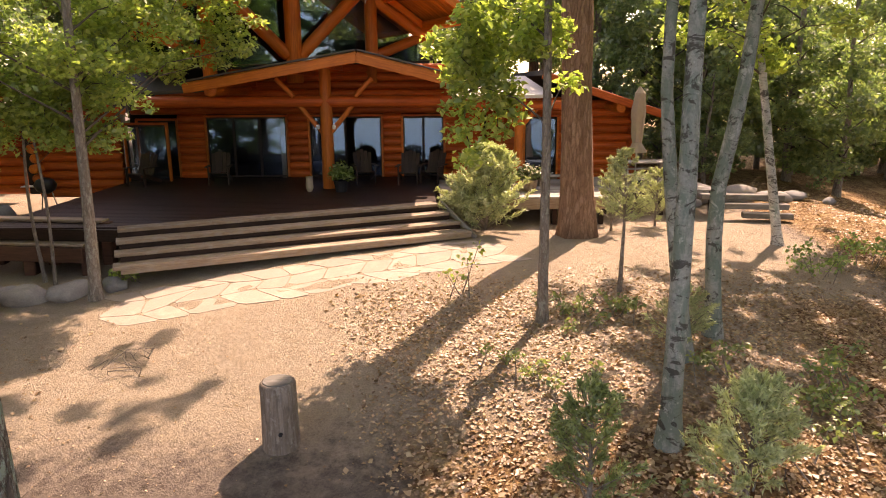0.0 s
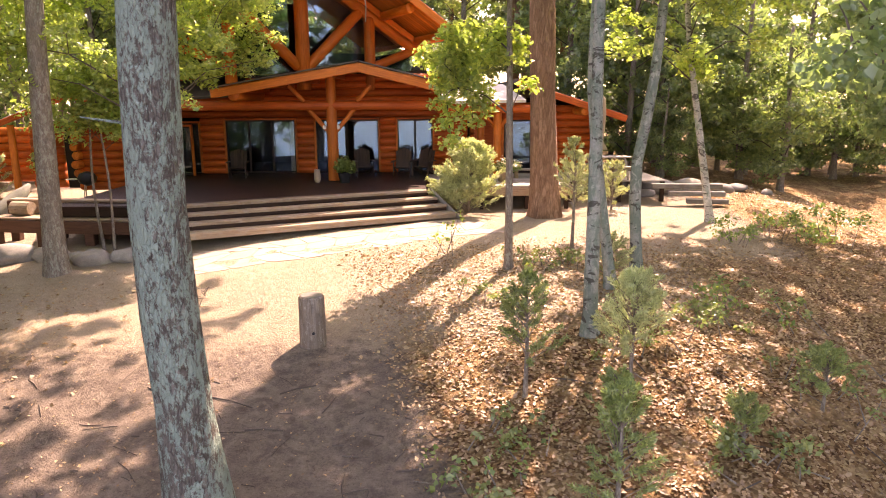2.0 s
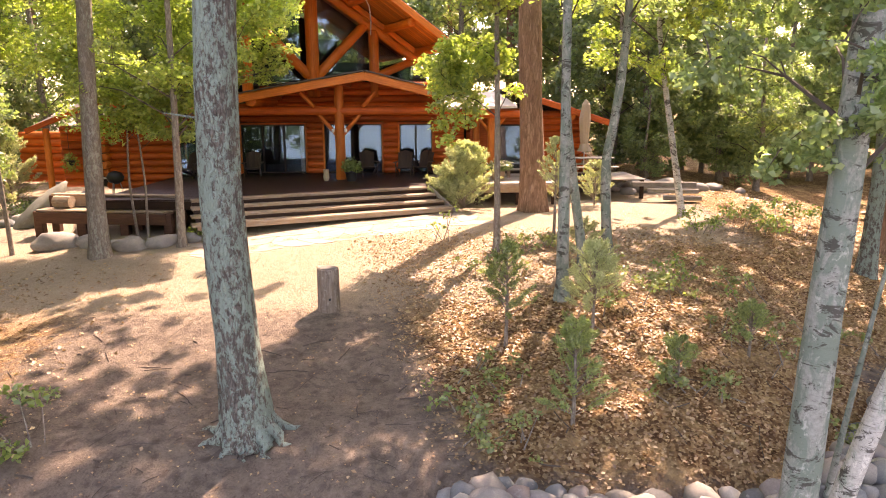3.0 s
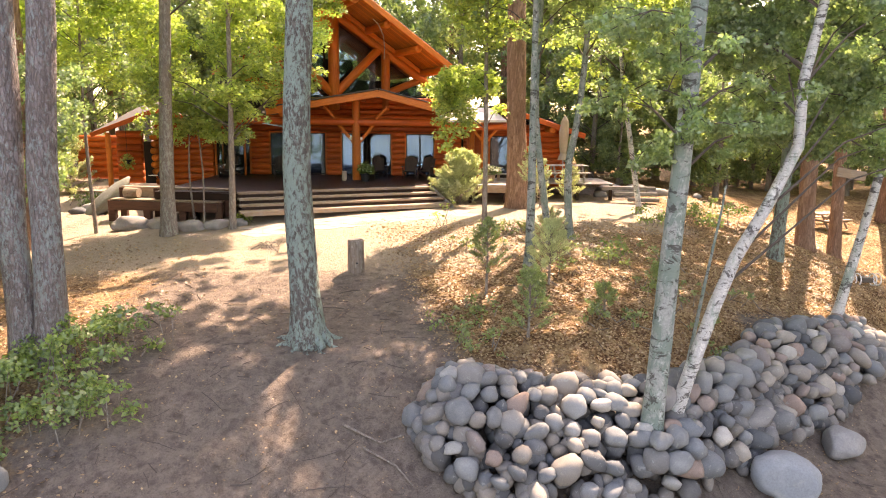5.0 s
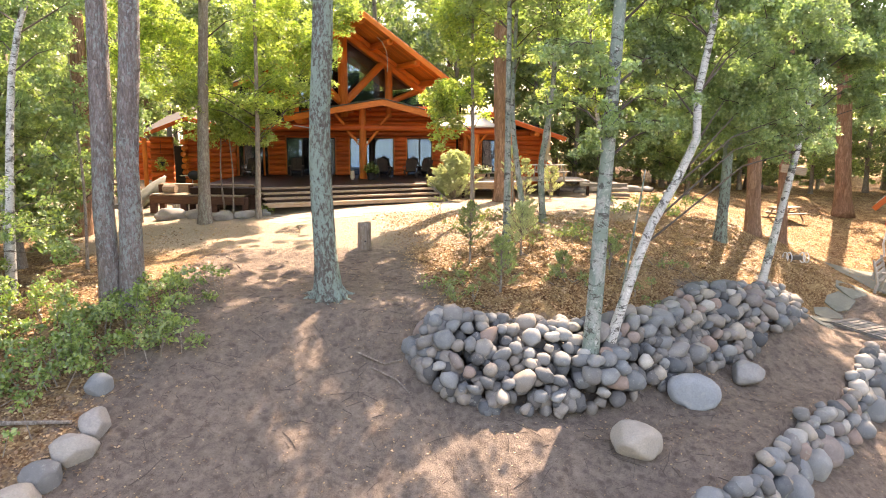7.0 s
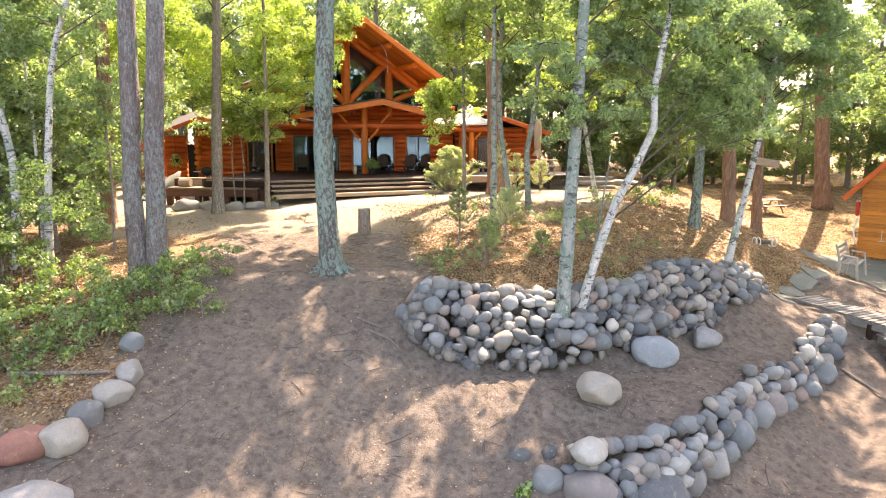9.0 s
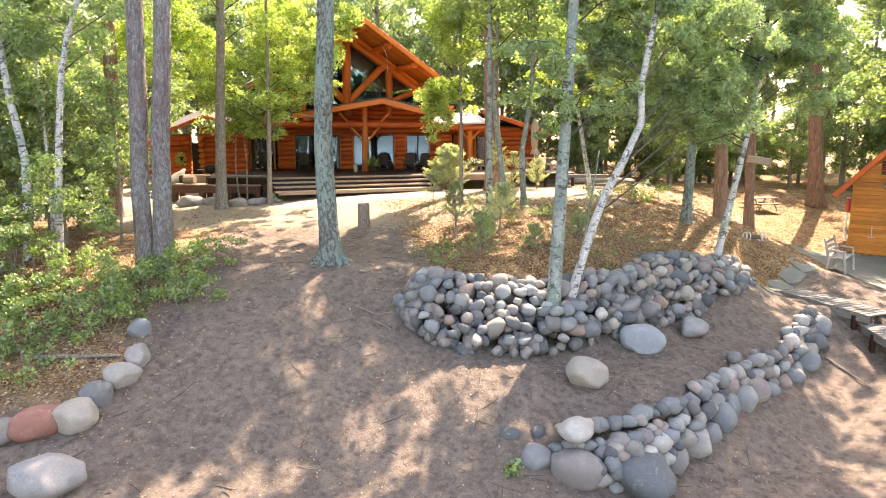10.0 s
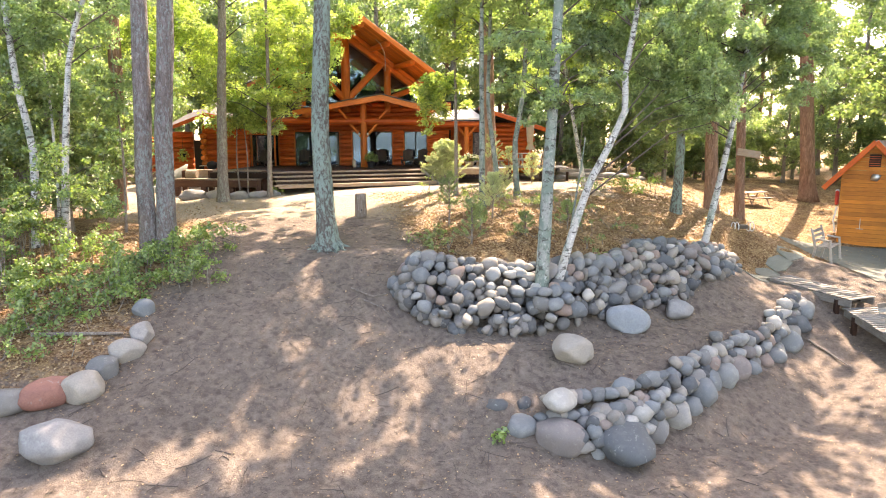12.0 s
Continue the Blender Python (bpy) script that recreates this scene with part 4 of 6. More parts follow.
for k in range(4):
    z = DECK_Z - RISE * k
    o = OUT * (GO * k)
    grow = DIR * (0.12 * k)
    for q in range(2):
        oo = o + OUT * (0.0 + (-0.12 if q == 0 else 0.1))
        bm, m = beam(P0 + oo - grow * 0.4 + Vector((0, 0, z - 0.02)), P1 + oo + grow + Vector((0, 0, z - 0.035)), 0.205, 0.075, 0.01)
        deck_part("tread", bm, DECK, "weathered pale tread" if q == 0 else "", m)
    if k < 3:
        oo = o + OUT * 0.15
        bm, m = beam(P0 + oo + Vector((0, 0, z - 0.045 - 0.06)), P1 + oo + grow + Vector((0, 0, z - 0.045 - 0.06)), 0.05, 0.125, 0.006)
        # riser colour near black, holding the shade on the step fronts
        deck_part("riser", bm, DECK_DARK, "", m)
    else:
        oo = o + OUT * 0.15
        bm, m = beam(P0 + oo + Vector((0, 0, z - 0.1)), P1 + oo + grow + Vector((0, 0, z - 0.1)), 0.05, 0.12, 0.006)
        deck_part("riser", bm, DECK, "", m)
e = P1 + DIR * 0.05
bm, m = beam(e + Vector((0, 0, DECK_Z - 0.02)) + DIR * 0.1, e + OUT * 1.35 + DIR * 0.45 + Vector((0, 0, 0.02)), 0.06, 0.14)
deck_part("stringer", bm, PALE_PLANK, "pale sloping side board of the steps", m)

# right hand deck with pale boards
side = thing("side_deck", (3.2, 23, 0), "sunlit pale timber side deck with a skirt of boards", "deck")
INV = Matrix.Translation((-3.2, -23, 0))
for k in range(20):
    y = 22.0 + 0.185 * k
    bm, m = beam((0.7, y, DECK_Z + 0.01), (5.4, y, DECK_Z + 0.01), 0.175, 0.04, 0.006)
    part("deck_board", bm, PALE_PLANK, side, "", INV @ m)
bm, m = beam((0.7, 21.9, DECK_Z - 0.16), (5.4, 21.9, DECK_Z - 0.16), 0.05, 0.3)
part("skirt", bm, DECK, side, "", INV @ m)
for x in (0.9, 2.4, 3.9, 5.2):
    part("post", box((0.14, 0.14, 0.5), (x, 22.0, 0.25)), DECK_DARK, side, "", INV)
bm, m = beam((2.2, 24.0, 1.1), (5.3, 24.0, 1.1), 0.3, 0.06)
part("seat_board", bm, PALE_PLANK, side, "", INV @ m)
for x in (2.4, 3.8, 5.1):
    part("seat_post", box((0.12, 0.2, 0.36), (x, 24.0, 0.9)), DECK, side, "", INV)

# low bench deck on the left of the steps
BENCH_BROWN = timber("bench_brown", (0.07, 0.03, 0.018), (0.14, 0.065, 0.04), rough=0.6)
bench = thing("deck_bench", (-9, 20, 0), "weathered plank bench with a low back rail beside the steps", "bench")
INV = Matrix.Translation((9, -20, 0))
A, B = Vector((-11.2, 19.4, 0)), Vector((-7.0, 18.75, 0))
d = (B - A).normalized()
o = Vector((d.y, -d.x, 0))
for z, off, w, h, name in ((0.82, 0.0, 0.3, 0.06, "back_rail"), (0.42, 0.42, 0.3, 0.06, "seat_plank"), (0.42, 0.75, 0.3, 0.06, "seat_plank"), (0.21, 0.9, 0.1, 0.34, "apron")):
    bm, m = beam(A + o * off + Vector((0, 0, z)), B + o * off + Vector((0, 0, z)), w, h)
    part(name, bm, DECK if name != "apron" else BENCH_BROWN, bench, "", INV @ m)
bm, m = beam(A + o * 0.05 + Vector((0, 0, 0.62)), B + o * 0.05 + Vector((0, 0, 0.62)), 0.05, 0.34)
part("back_board", bm, DECK, bench, "", INV @ m)
for k in range(4):
    p = A.lerp(B, k / 3)
    part("post", box((0.24, 0.24, 1.4), (p.x, p.y, 0.1), 0.02), BENCH_BROWN, bench, "", INV)
    q = p + o * 0.75
    part("leg", box((0.26, 0.26, 1.1), (q.x, q.y, -0.16), 0.02), BENCH_BROWN, bench, "", INV)
bm = tube([(-10.9, 18.9, 0.64), (-10.35, 18.8, 0.64)], [0.2, 0.19], 12)
part("log_seat", bm, DECK, bench, "", INV)

# ---- stones ----
rng = random.Random(5)
STONES = [stone_mesh("stone", 100 + i, 0.62 + 0.3 * rng.random(), 0.36, 2) for i in range(14)]
BIG_STONES = [stone_mesh("stone", 300 + i, 0.75 + 0.2 * rng.random(), 0.16, 3) for i in range(6)]
for me in STONES + BIG_STONES:
    me.materials.append(COBBLE)


def stone(parent, at, size, turn, mat=None, tilt=0.3, squash=(1, 1, 1), name="stone"):
    kinds = BIG_STONES if size > 0.55 else STONES
    ob = new(name, kinds[rng.randrange(len(kinds))])
    ob.parent = parent
    ob.matrix_basis = Matrix.LocRotScale(at, Euler((rng.uniform(-tilt, tilt), rng.uniform(-tilt, tilt), turn)), Vector(squash) * size)
    return ob


FRONT = ((0.3, 4.6), (0.85, 3.6), (2.0, 3.1), (3.6, 3.25), (5.2, 3.75), (6.6, 4.5), (8.0, 5.7), (9.6, 6.6), (11.2, 7.9), (12.8, 9.6))
BACK = ((0.6, 5.1), (1.2, 5.45), (2.4, 5.5), (3.8, 5.35), (5.2, 5.65), (6.6, 6.6), (8.0, 7.9), (9.6, 9.0), (11.2, 10.0), (12.4, 10.8))


def along_line(line, f):
    f *= len(line) - 1
    i = min(int(f), len(line) - 2)
    return Vector((*line[i], 0)).lerp(Vector((*line[i + 1], 0)), f - i)


pile = thing("cobble_bank", (4, 5, -2.2), "bank of rounded grey and tan field stones on the slope", "rock pile")


def heap(f, g):
    """How far the stones are heaped up above the slope, f along the bank and g from its foot to its back."""
    return (0.82 - 0.45 * smooth(0.55, 0.9, f)) * math.sin(math.pi * min(1.0, 0.08 + 0.95 * g)) ** 0.8 * smooth(0.0, 0.1, f) * (1 - smooth(0.92, 1.0, f))


made = []
tries = 0
while len(made) < 300 and tries < 9000:
    tries += 1
    f, g = rng.random(), rng.random()
    p = along_line(FRONT, f).lerp(along_line(BACK, f), g)
    size = 0.29 + 0.25 * rng.random() ** 1.4
    if any((p.x - q[0]) ** 2 + (p.y - q[1]) ** 2 < (0.385 * (size + q[2])) ** 2 for q in made):
        continue
    if (p.x - 4.73) ** 2 + (p.y - 4.3) ** 2 < 0.06 or (p.x - 5.2) ** 2 + (p.y - 4.6) ** 2 < 0.04:
        continue
    made.append((p.x, p.y, size))
    z = hill(p.x, p.y) + heap(f, g) + size * 0.1 + 0.06 + 0.08 * rng.random()
    stone(pile, (p.x - 4, p.y - 5, z + 2.2), size * 1.1, rng.random() * 6.28, tilt=0.7, squash=(rng.uniform(0.85, 1.3), rng.uniform(0.85, 1.05), rng.uniform(0.8, 1.1)))
# stones wedged round the feet of the two birches
for x, y, z, size in ((4.42, 4.0, -2.02, 0.46), (4.74, 3.9, -2.0, 0.5), (5.06, 4.0, -1.98, 0.44), (5.36, 4.3, -1.95, 0.46), (4.3, 4.35, -1.85, 0.42), (4.62, 3.66, -2.28, 0.5), (5.02, 3.68, -2.3, 0.48), (5.4, 3.98, -2.2, 0.46)):
    stone(pile, (x - 4, y - 5, z + 2.2), size, rng.random() * 6.28, tilt=0.5, squash=(1.15, 0.95, 0.9))
# the stones beneath and between them
fill_v, fill_f = [], []
for k in range(900):
    f, g = rng.random(), rng.random()
    p = along_line(FRONT, f).lerp(along_line(BACK, f), g)
    s = 0.26 + 0.2 * rng.random()
    m = Matrix.LocRotScale((p.x - 4, p.y - 5, hill(p.x, p.y) + 2.2 - 0.05 + heap(f, g) * rng.random() ** 0.5), Euler((rng.random() * 3, rng.random() * 3, rng.random() * 3)), (s, s, s))
    src = STONES[rng.randrange(len(STONES))]
    n = len(fill_v)
    fill_v += [m @ v.co for v in src.vertices]
    fill_f += [[n + i for i in q.vertices] for q in src.polygons]
me = bpy.data.meshes.new("small_stone")
me.from_pydata(fill_v, [], fill_f)
me.shade_smooth()
# toned darker than the large stones, to deepen the shade between them
FILL = speckled("small_cobble_gap_shade", ((0.1, 0.106, 0.11), (0.2, 0.178, 0.15), (0.07, 0.075, 0.08), (0.25, 0.22, 0.19), (0.13, 0.138, 0.142)), island=True)
tagged(part("small_stone", me, FILL, pile, "smaller stones packed between the large ones"), kind="stuff")

wall = thing("dry_stone_wall", (9, 4, -4.5), "low curved dry stone wall of round boulders and cobbles", "stone wall")
line = WALL[:9] + ((14.3, 8.6),)
lens = [math.dist(a, b) for a, b in zip(line, line[1:])]
total = sum(lens)


def on_wall(s):
    for (a, b), l in zip(zip(line, line[1:]), lens):
        if s <= l:
            d = Vector((b[0] - a[0], b[1] - a[1], 0)) / l
            return Vector((*a, 0)) + d * s, Vector((d.y, -d.x, 0))
        s -= l
    return Vector((*line[-1], 0)), Vector((0.7, -0.7, 0))


for row, (size0, size1, out_by, share) in enumerate(((0.62, 1.0, 0.38, 0.0), (0.3, 0.5, 0.28, 0.5), (0.28, 0.48, 0.14, 0.78), (0.24, 0.42, 0.0, 1.0))):
    s = (5.3, 1.6, 1.2, 1.9)[row]
    while s < total:
        size = rng.uniform(size0, size1)
        p, o = on_wall(s + size / 2)
        fade = smooth(0.0, 2.2, s + 0.7)
        q = p + o * (out_by + rng.uniform(-0.12, 0.12))
        low, high = hill(*(p + o * 0.9)[:2]), hill(*(p - o * 0.5)[:2]) + 0.02
        if row == 3 and s > 3.4 and rng.random() < 0.85:
            s += size * 0.8
            continue
        if row == 0:
            size *= 0.95
            z = low + size * 0.3
        else:
            z = low + (max(high - low, 0.5) * share) * (0.5 + 0.5 * fade) + size * 0.05 + rng.uniform(-0.08, 0.08)
        stone(wall, (q.x - 9, q.y - 4, z + 4.5), size * (1.12 if row else 1.0), rng.random() * 6.28, tilt=0.25)
        s += size * (0.82 if row else 0.88)

# the wall's broad end: boulders below, smaller stones laid on them
for x, y, lift, size, squash in ((3.65, -0.2, 0.15, 0.8, (1.0, 0.9, 0.9)), (4.45, -0.42, 0.3, 1.25, (1.1, 0.95, 0.85)), (5.97, -0.3, 0.32, 1.35, (1.08, 0.95, 0.85)), (7.0, 0.6, 0.3, 0.85, (0.8, 0.85, 1.15)), (7.7, 1.2, 0.3, 1.05, (0.95, 0.85, 1.0)), (5.3, -0.55, 0.1, 0.5, (1, 1, 0.9)), (6.6, 0.1, 0.12, 0.45, (1, 1, 0.9)), (3.1, 0.4, 0.1, 0.55, (1.15, 0.9, 0.85)), (3.8, 0.45, 0.12, 0.5, (1.2, 0.8, 0.8)),
                           (4.55, -0.05, 0.78, 0.95, (1.0, 0.8, 0.62)), (5.15, -0.2, 0.55, 0.5, (1, 0.9, 0.9)), (5.65, 0.02, 0.72, 0.78, (1.1, 0.8, 0.72)), (6.2, 0.3, 0.75, 0.55, (1, 0.9, 0.8))):
    ob = stone(wall, (x - 9, y - 4, hill(x, y - 0.5) + lift + 4.5), size, rng.random() * 6.28, tilt=0.15, squash=squash)
for k in range(26):
    f = k / 25
    x = 4.1 + 3.2 * f + rng.uniform(-0.1, 0.1)
    y = -0.1 + 0.35 * f + 0.9 * max(0.0, f - 0.5) + (0.28 if k % 2 else 0.0)
    size = rng.uniform(0.34, 0.5)
    stone(wall, (x - 9, y - 4, hill(x, y + 0.45) + (0.1 if k % 2 else -0.12) + 4.5), size, rng.random() * 6.28, tilt=0.4, squash=(rng.uniform(0.9, 1.25), 0.95, 0.9))
for at, size, squash, mat, label in (((5.25, 2.1), 1.05, (1.1, 0.9, 0.85), BOULDER, "large pale rounded boulder on bare earth"), ((7.25, 4.3), 1.05, (1.0, 0.85, 0.95), BLUE_STONE, "large blue-grey rounded boulder on bare earth"), ((9.3, 5.85), 1.0, (1.1, 0.85, 0.75), BOULDER, "tan rounded boulder below the cobble bank"),
                                     ((-6.1, -2.1), 1.25, (1.15, 0.8, 0.85), BOULDER, "long pale boulder beside the path")):
    me = stone_mesh("boulder", int(at[0] * 10) + 900, 0.82, 0.16, 4)
    me.materials.append(mat)
    ob = new("boulder", me)
    ob.matrix_world = Matrix.LocRotScale((at[0], at[1], hill(*at) + 0.2 * size), Euler((0.1, 0.1, rng.random())), Vector(squash) * size)
    tagged(ob, label, "boulder")
for at, size, squash, mat, label in (((-6.25, 2.75), 0.6, (0.85, 0.8, 1.0), COBBLE, "blue-grey edging stone along the path"), ((-5.85, 1.7), 0.76, (0.9, 0.95, 0.9), BOULDER, "pale rounded edging stone along the path"), ((-6.0, 1.05), 0.78, (1.0, 0.9, 0.9), BOULDER, "pale rounded edging stone along the path"), ((-6.3, 0.45), 0.8, (0.9, 0.9, 0.85), COBBLE, "grey-brown edging stone along the path"),
                                     ((-6.45, -0.2), 0.95, (1.1, 0.8, 0.85), BOULDER, "pale flat edging stone along the path"), ((-7.1, -0.45), 0.98, (1.1, 0.8, 0.85), RED_STONE, "reddish edging stone along the path"), ((-7.95, -0.75), 1.0, (1.1, 0.8, 0.75), COBBLE, "grey edging stone along the path"), ((-9.2, -0.7), 0.9, (1.1, 0.8, 0.75), BOULDER, "grey edging stone along the path")):
    me = stone_mesh("edging_stone", int(at[1] * 100) + 2000, 0.85, 0.15, 4)
    me.materials.append(mat)
    ob = new("edging_stone", me)
    ob.matrix_world = Matrix.LocRotScale((at[0], at[1], hill(*at) + 0.16 * size), Euler((0.1, -0.1, rng.random())), Vector(squash) * size)
    tagged(ob, label, "stone", "stones edging the path")
for at, size in (((-8.9, 16.9), 0.75), ((-7.55, 16.3), 0.85), ((-6.75, 16.6), 0.75), ((-6.1, 16.9), 0.6), ((-9.9, 16.9), 1.0), ((-8.2, 16.6), 0.6)):
    me = stone_mesh("border_stone", int(at[0] * 100) + 5000, 0.7, 0.45, 3)
    me.materials.append(BOULDER)
    ob = new("border_stone", me)
    ob.matrix_world = Matrix.LocRotScale((at[0], at[1], hill(*at) + 0.12 * size), Euler((0, 0, rng.random() * 6)), (size * 1.2, size * 0.8, size * 0.8))
    tagged(ob, "pale weathered border stone in front of the deck", "stone", "stones bordering the deck")

# stub post on the path
POST_WOOD = bark("weathered_post", (0.13, 0.105, 0.085), (0.3, 0.25, 0.205), (0.34, 0.3, 0.25), 0.06, (1, 1, 0.1), 0.01, 0.9, 20.0)
ob = thing("log_bollard", (-1.35, 11.1, -0.62), "short upright sawn log post on the path", "bollard")
bm = tube([(0, 0, -0.2), (0, 0, 0.0), (0, 0, 0.45), (0, 0, 0.86), (0, 0, 0.89)], [0.24, 0.235, 0.225, 0.222, 0.205], 22, rough=0.015, seed=3)
part("log", bm, POST_WOOD, ob, "", None, True)
bm = tube([(0, 0, 0.885), (0, 0, 0.9)], [0.19, 0.18], 18)
part("sawn_top", bm, GREY_WOOD, ob)
part("knot", tube([(0.05, -0.2, 0.28), (0.05, -0.245, 0.28)], [0.03, 0.025], 8), BLACK, ob)

# ---- named trees ----
near_pine = tree("pine_tree", [(-1.88, 6.65, -1.2), (-2.02, 6.65, 1.5), (-2.03, 6.65, 3.3), (-1.85, 6.65, 6.6)], 0.33, 17, PINE_BARK, NEEDLE, crown_clumps((-1.7, 6.5, 14.0), (2.5, 2.5, 3.0), 26, 0.9, 11), "mature pine with scaly grey bark and pale green lichen", single=True, per=420, leaf=0.2, seed=11, canopy=crown_clumps((0.2, 8.4, 11.2), (4.6, 4.2, 2.0), 52, 0.44, 611), knobs=5, r1=0.2, flare=1.35, category="pine tree")
tree("pine_tree", [(-7.3, 5.9, -1.25), (-7.38, 5.9, 1.2), (-7.3, 5.9, 2.6), (-7.19, 5.9, 5.78)], 0.28, 17, TWIN_BARK, NEEDLE, crown_clumps((-7.6, 6.2, 14), (2.4, 2.4, 3.0), 24, 0.9, 12), "tall grey-barked pine grown together with its twin", single=True, per=420, leaf=0.2, seed=12, canopy=crown_clumps((-8.5, 8.0, 11.5), (3.6, 3.6, 2.4), 46, 0.5, 612), r1=0.2, category="pine tree")
tree("pine_tree", [(-6.82, 5.9, -1.25), (-6.72, 5.9, 1.2), (-6.68, 5.9, 2.6), (-6.41, 5.9, 5.8)], 0.3, 17, TWIN_BARK, NEEDLE, crown_clumps((-6.2, 6.2, 14), (2.4, 2.4, 3.0), 24, 0.9, 13), "tall grey-barked pine grown together with its twin", single=True, per=420, leaf=0.2, seed=13, canopy=crown_clumps((-4.6, 8.6, 11.5), (3.4, 3.6, 2.2), 38, 0.46, 613), r1=0.2, category="pine tree")
tree("grey_tree", [(-8.1, 15.6, -0.55), (-7.98, 15.6, 3.4), (-7.75, 15.6, 7.5)], 0.27, 15, GREY_BARK, MAPLE_LEAF, crown_clumps((-7.5, 15.5, 10.5), (3, 3, 4), 40, 0.9, 14), "straight grey-barked tree beside the deck", per=260, leaf=0.16, seed=14, r1=0.12)
tree("red_pine", [(4.27, 20.7, 0.0), (4.12, 20.7, 3.9), (4.0, 20.7, 9.2)], 0.43, 27, RED_BARK, NEEDLE, crown_clumps((3.6, 20.7, 23), (3, 3, 3.5), 30, 1.0, 15), "massive red pine with broad reddish bark plates", single=True, per=620, leaf=0.2, seed=15, r1=0.28, category="pine tree")
tree("maple", [(-6.16, 16.3, -0.35), (-6.05, 16.3, 4), (-5.99, 16.3, 8.4)], 0.13, 11, GREY_BARK, MAPLE_LEAF,
     crown_clumps((-7.2, 17.4, 4.9), (2.4, 2.2, 1.6), 46, 0.55, 16) + crown_clumps((-5.4, 19.4, 7.6), (2.0, 2.0, 2.6), 56, 0.62, 17) + crown_clumps((-6.4, 16.9, 3.3), (1.4, 0.7, 0.8), 24, 0.32, 164) + crown_clumps((-5.6, 20.0, 6.2), (1.7, 0.8, 2.2), 30, 0.4, 160) + crown_clumps((-4.1, 20.1, 6.3), (0.62, 0.5, 1.7), 20, 0.32, 161) + crown_clumps((-3.2, 20.0, 8.2), (0.85, 0.5, 0.85), 22, 0.36, 162) + crown_clumps((-4.9, 20.2, 4.5), (1.0, 0.6, 0.7), 12, 0.36, 163), "slender maple with a bright yellow-green crown", per=720, leaf=0.12, seed=16, canopy=crown_clumps((-1.2, 20.8, 11.8), (3.0, 2.2, 0.8), 28, 0.4, 631))
tree("maple", [(-10.9, 16.4, -0.75), (-11.0, 16.4, 3), (-10.9, 16.4, 7)], 0.075, 9, GREY_BARK, MAPLE_LEAF, crown_clumps((-10.6, 16.8, 6.6), (2.5, 1.8, 1.9), 46, 0.6, 18), "slender maple with a bright yellow-green crown", per=720, leaf=0.13, seed=18)
tree("maple", [(2.4, 14.2, -0.08), (2.38, 14.2, 3), (2.34, 14.2, 5.4)], 0.1, 10, GREY_BARK, MAPLE_LEAF,
     crown_clumps((1.75, 15.0, 4.3), (1.3, 1.2, 1.25), 52, 0.36, 19) + crown_clumps((2.7, 14.4, 7.2), (1.7, 1.8, 1.8), 30, 0.6, 20) + [(1.1, 14.6, 3.1, 0.4), (1.2, 14.5, 2.7, 0.35), (1.9, 14.8, 3.4, 0.4)], "thin young maple with lit yellow-green leaves", per=720, leaf=0.13, seed=19, canopy=crown_clumps((0.2, 14.6, 10.6), (3.6, 3.0, 1.2), 52, 0.5, 620))
tree("aspen", [(3.3, 10.4, -0.2), (3.28, 10.4, 2.4), (3.25, 10.4, 4.7)], 0.135, 11, ASPEN, BIRCH_LEAF, crown_clumps((3.2, 10.6, 8.5), (2.0, 2.0, 2.2), 30, 0.7, 21), "pale grey aspen trunk with dark scars", per=420, leaf=0.13, seed=21, wispy=True)
tree("aspen", [(4.15, 12.3, -0.02), (3.83, 12.3, 2.03), (3.6, 12.3, 4.0), (3.64, 12.3, 5.2)], 0.12, 11, ASPEN, BIRCH_LEAF, crown_clumps((3.7, 12.4, 8.2), (2.0, 2.0, 2.2), 28, 0.7, 22), "pale grey aspen trunk with dark scars", per=420, leaf=0.13, seed=22, wispy=True)
tree("aspen", [(4.93, 13.3, -0.05), (4.81, 13.3, 2.2), (5.02, 13.3, 3.5), (5.15, 13.3, 5.2)], 0.14, 12, ASPEN, BIRCH_LEAF, crown_clumps((5.3, 13.4, 8.2), (2.2, 2.0, 2.4), 30, 0.7, 23), "curved pale grey aspen with dark scars", per=420, leaf=0.13, seed=23, wispy=True)
tree("birch", [(9.03, 19.6, -0.05), (8.48, 19.6, 2.74), (7.96, 19.6, 5.66)], 0.13, 11, BIRCH, MAPLE_LEAF, crown_clumps((8.0, 19.8, 7.0), (2.4, 2.2, 2.6), 34, 0.75, 24), "leaning white birch on the leaf-strewn slope", per=420, leaf=0.15, seed=24, wispy=True, canopy=crown_clumps((9.6, 17.0, 10.6), (4.0, 3.6, 1.6), 22, 0.48, 619) + crown_clumps((11.2, 19.6, 10.8), (4.2, 3.6, 1.2), 40, 0.46, 630))
tree("birch", [(4.68, 4.25, -2.35), (4.82, 4.3, 1.0), (4.87, 4.3, 2.3), (5.0, 4.3, 5.9)], 0.22, 12, ASPEN, BIRCH_LEAF, crown_clumps((5.4, 5.4, 8.2), (2.8, 2.4, 2.2), 44, 0.7, 25) + crown_clumps((6.0, 6.2, 4.9), (1.5, 1.3, 0.9), 16, 0.4, 26) + crown_clumps((5.2, 4.6, 3.9), (1.7, 1.3, 1.2), 16, 0.34, 126) + crown_clumps((4.1, 3.9, 4.5), (1.2, 1.0, 0.8), 12, 0.3, 127), "stout lichen-grey birch growing out of the cobble bank", per=2100, leaf=0.085, seed=25, wispy=True, canopy=crown_clumps((5.2, 8.0, 9.6), (3.6, 3.6, 1.8), 36, 0.42, 614), flat=0.3, r1=0.1)
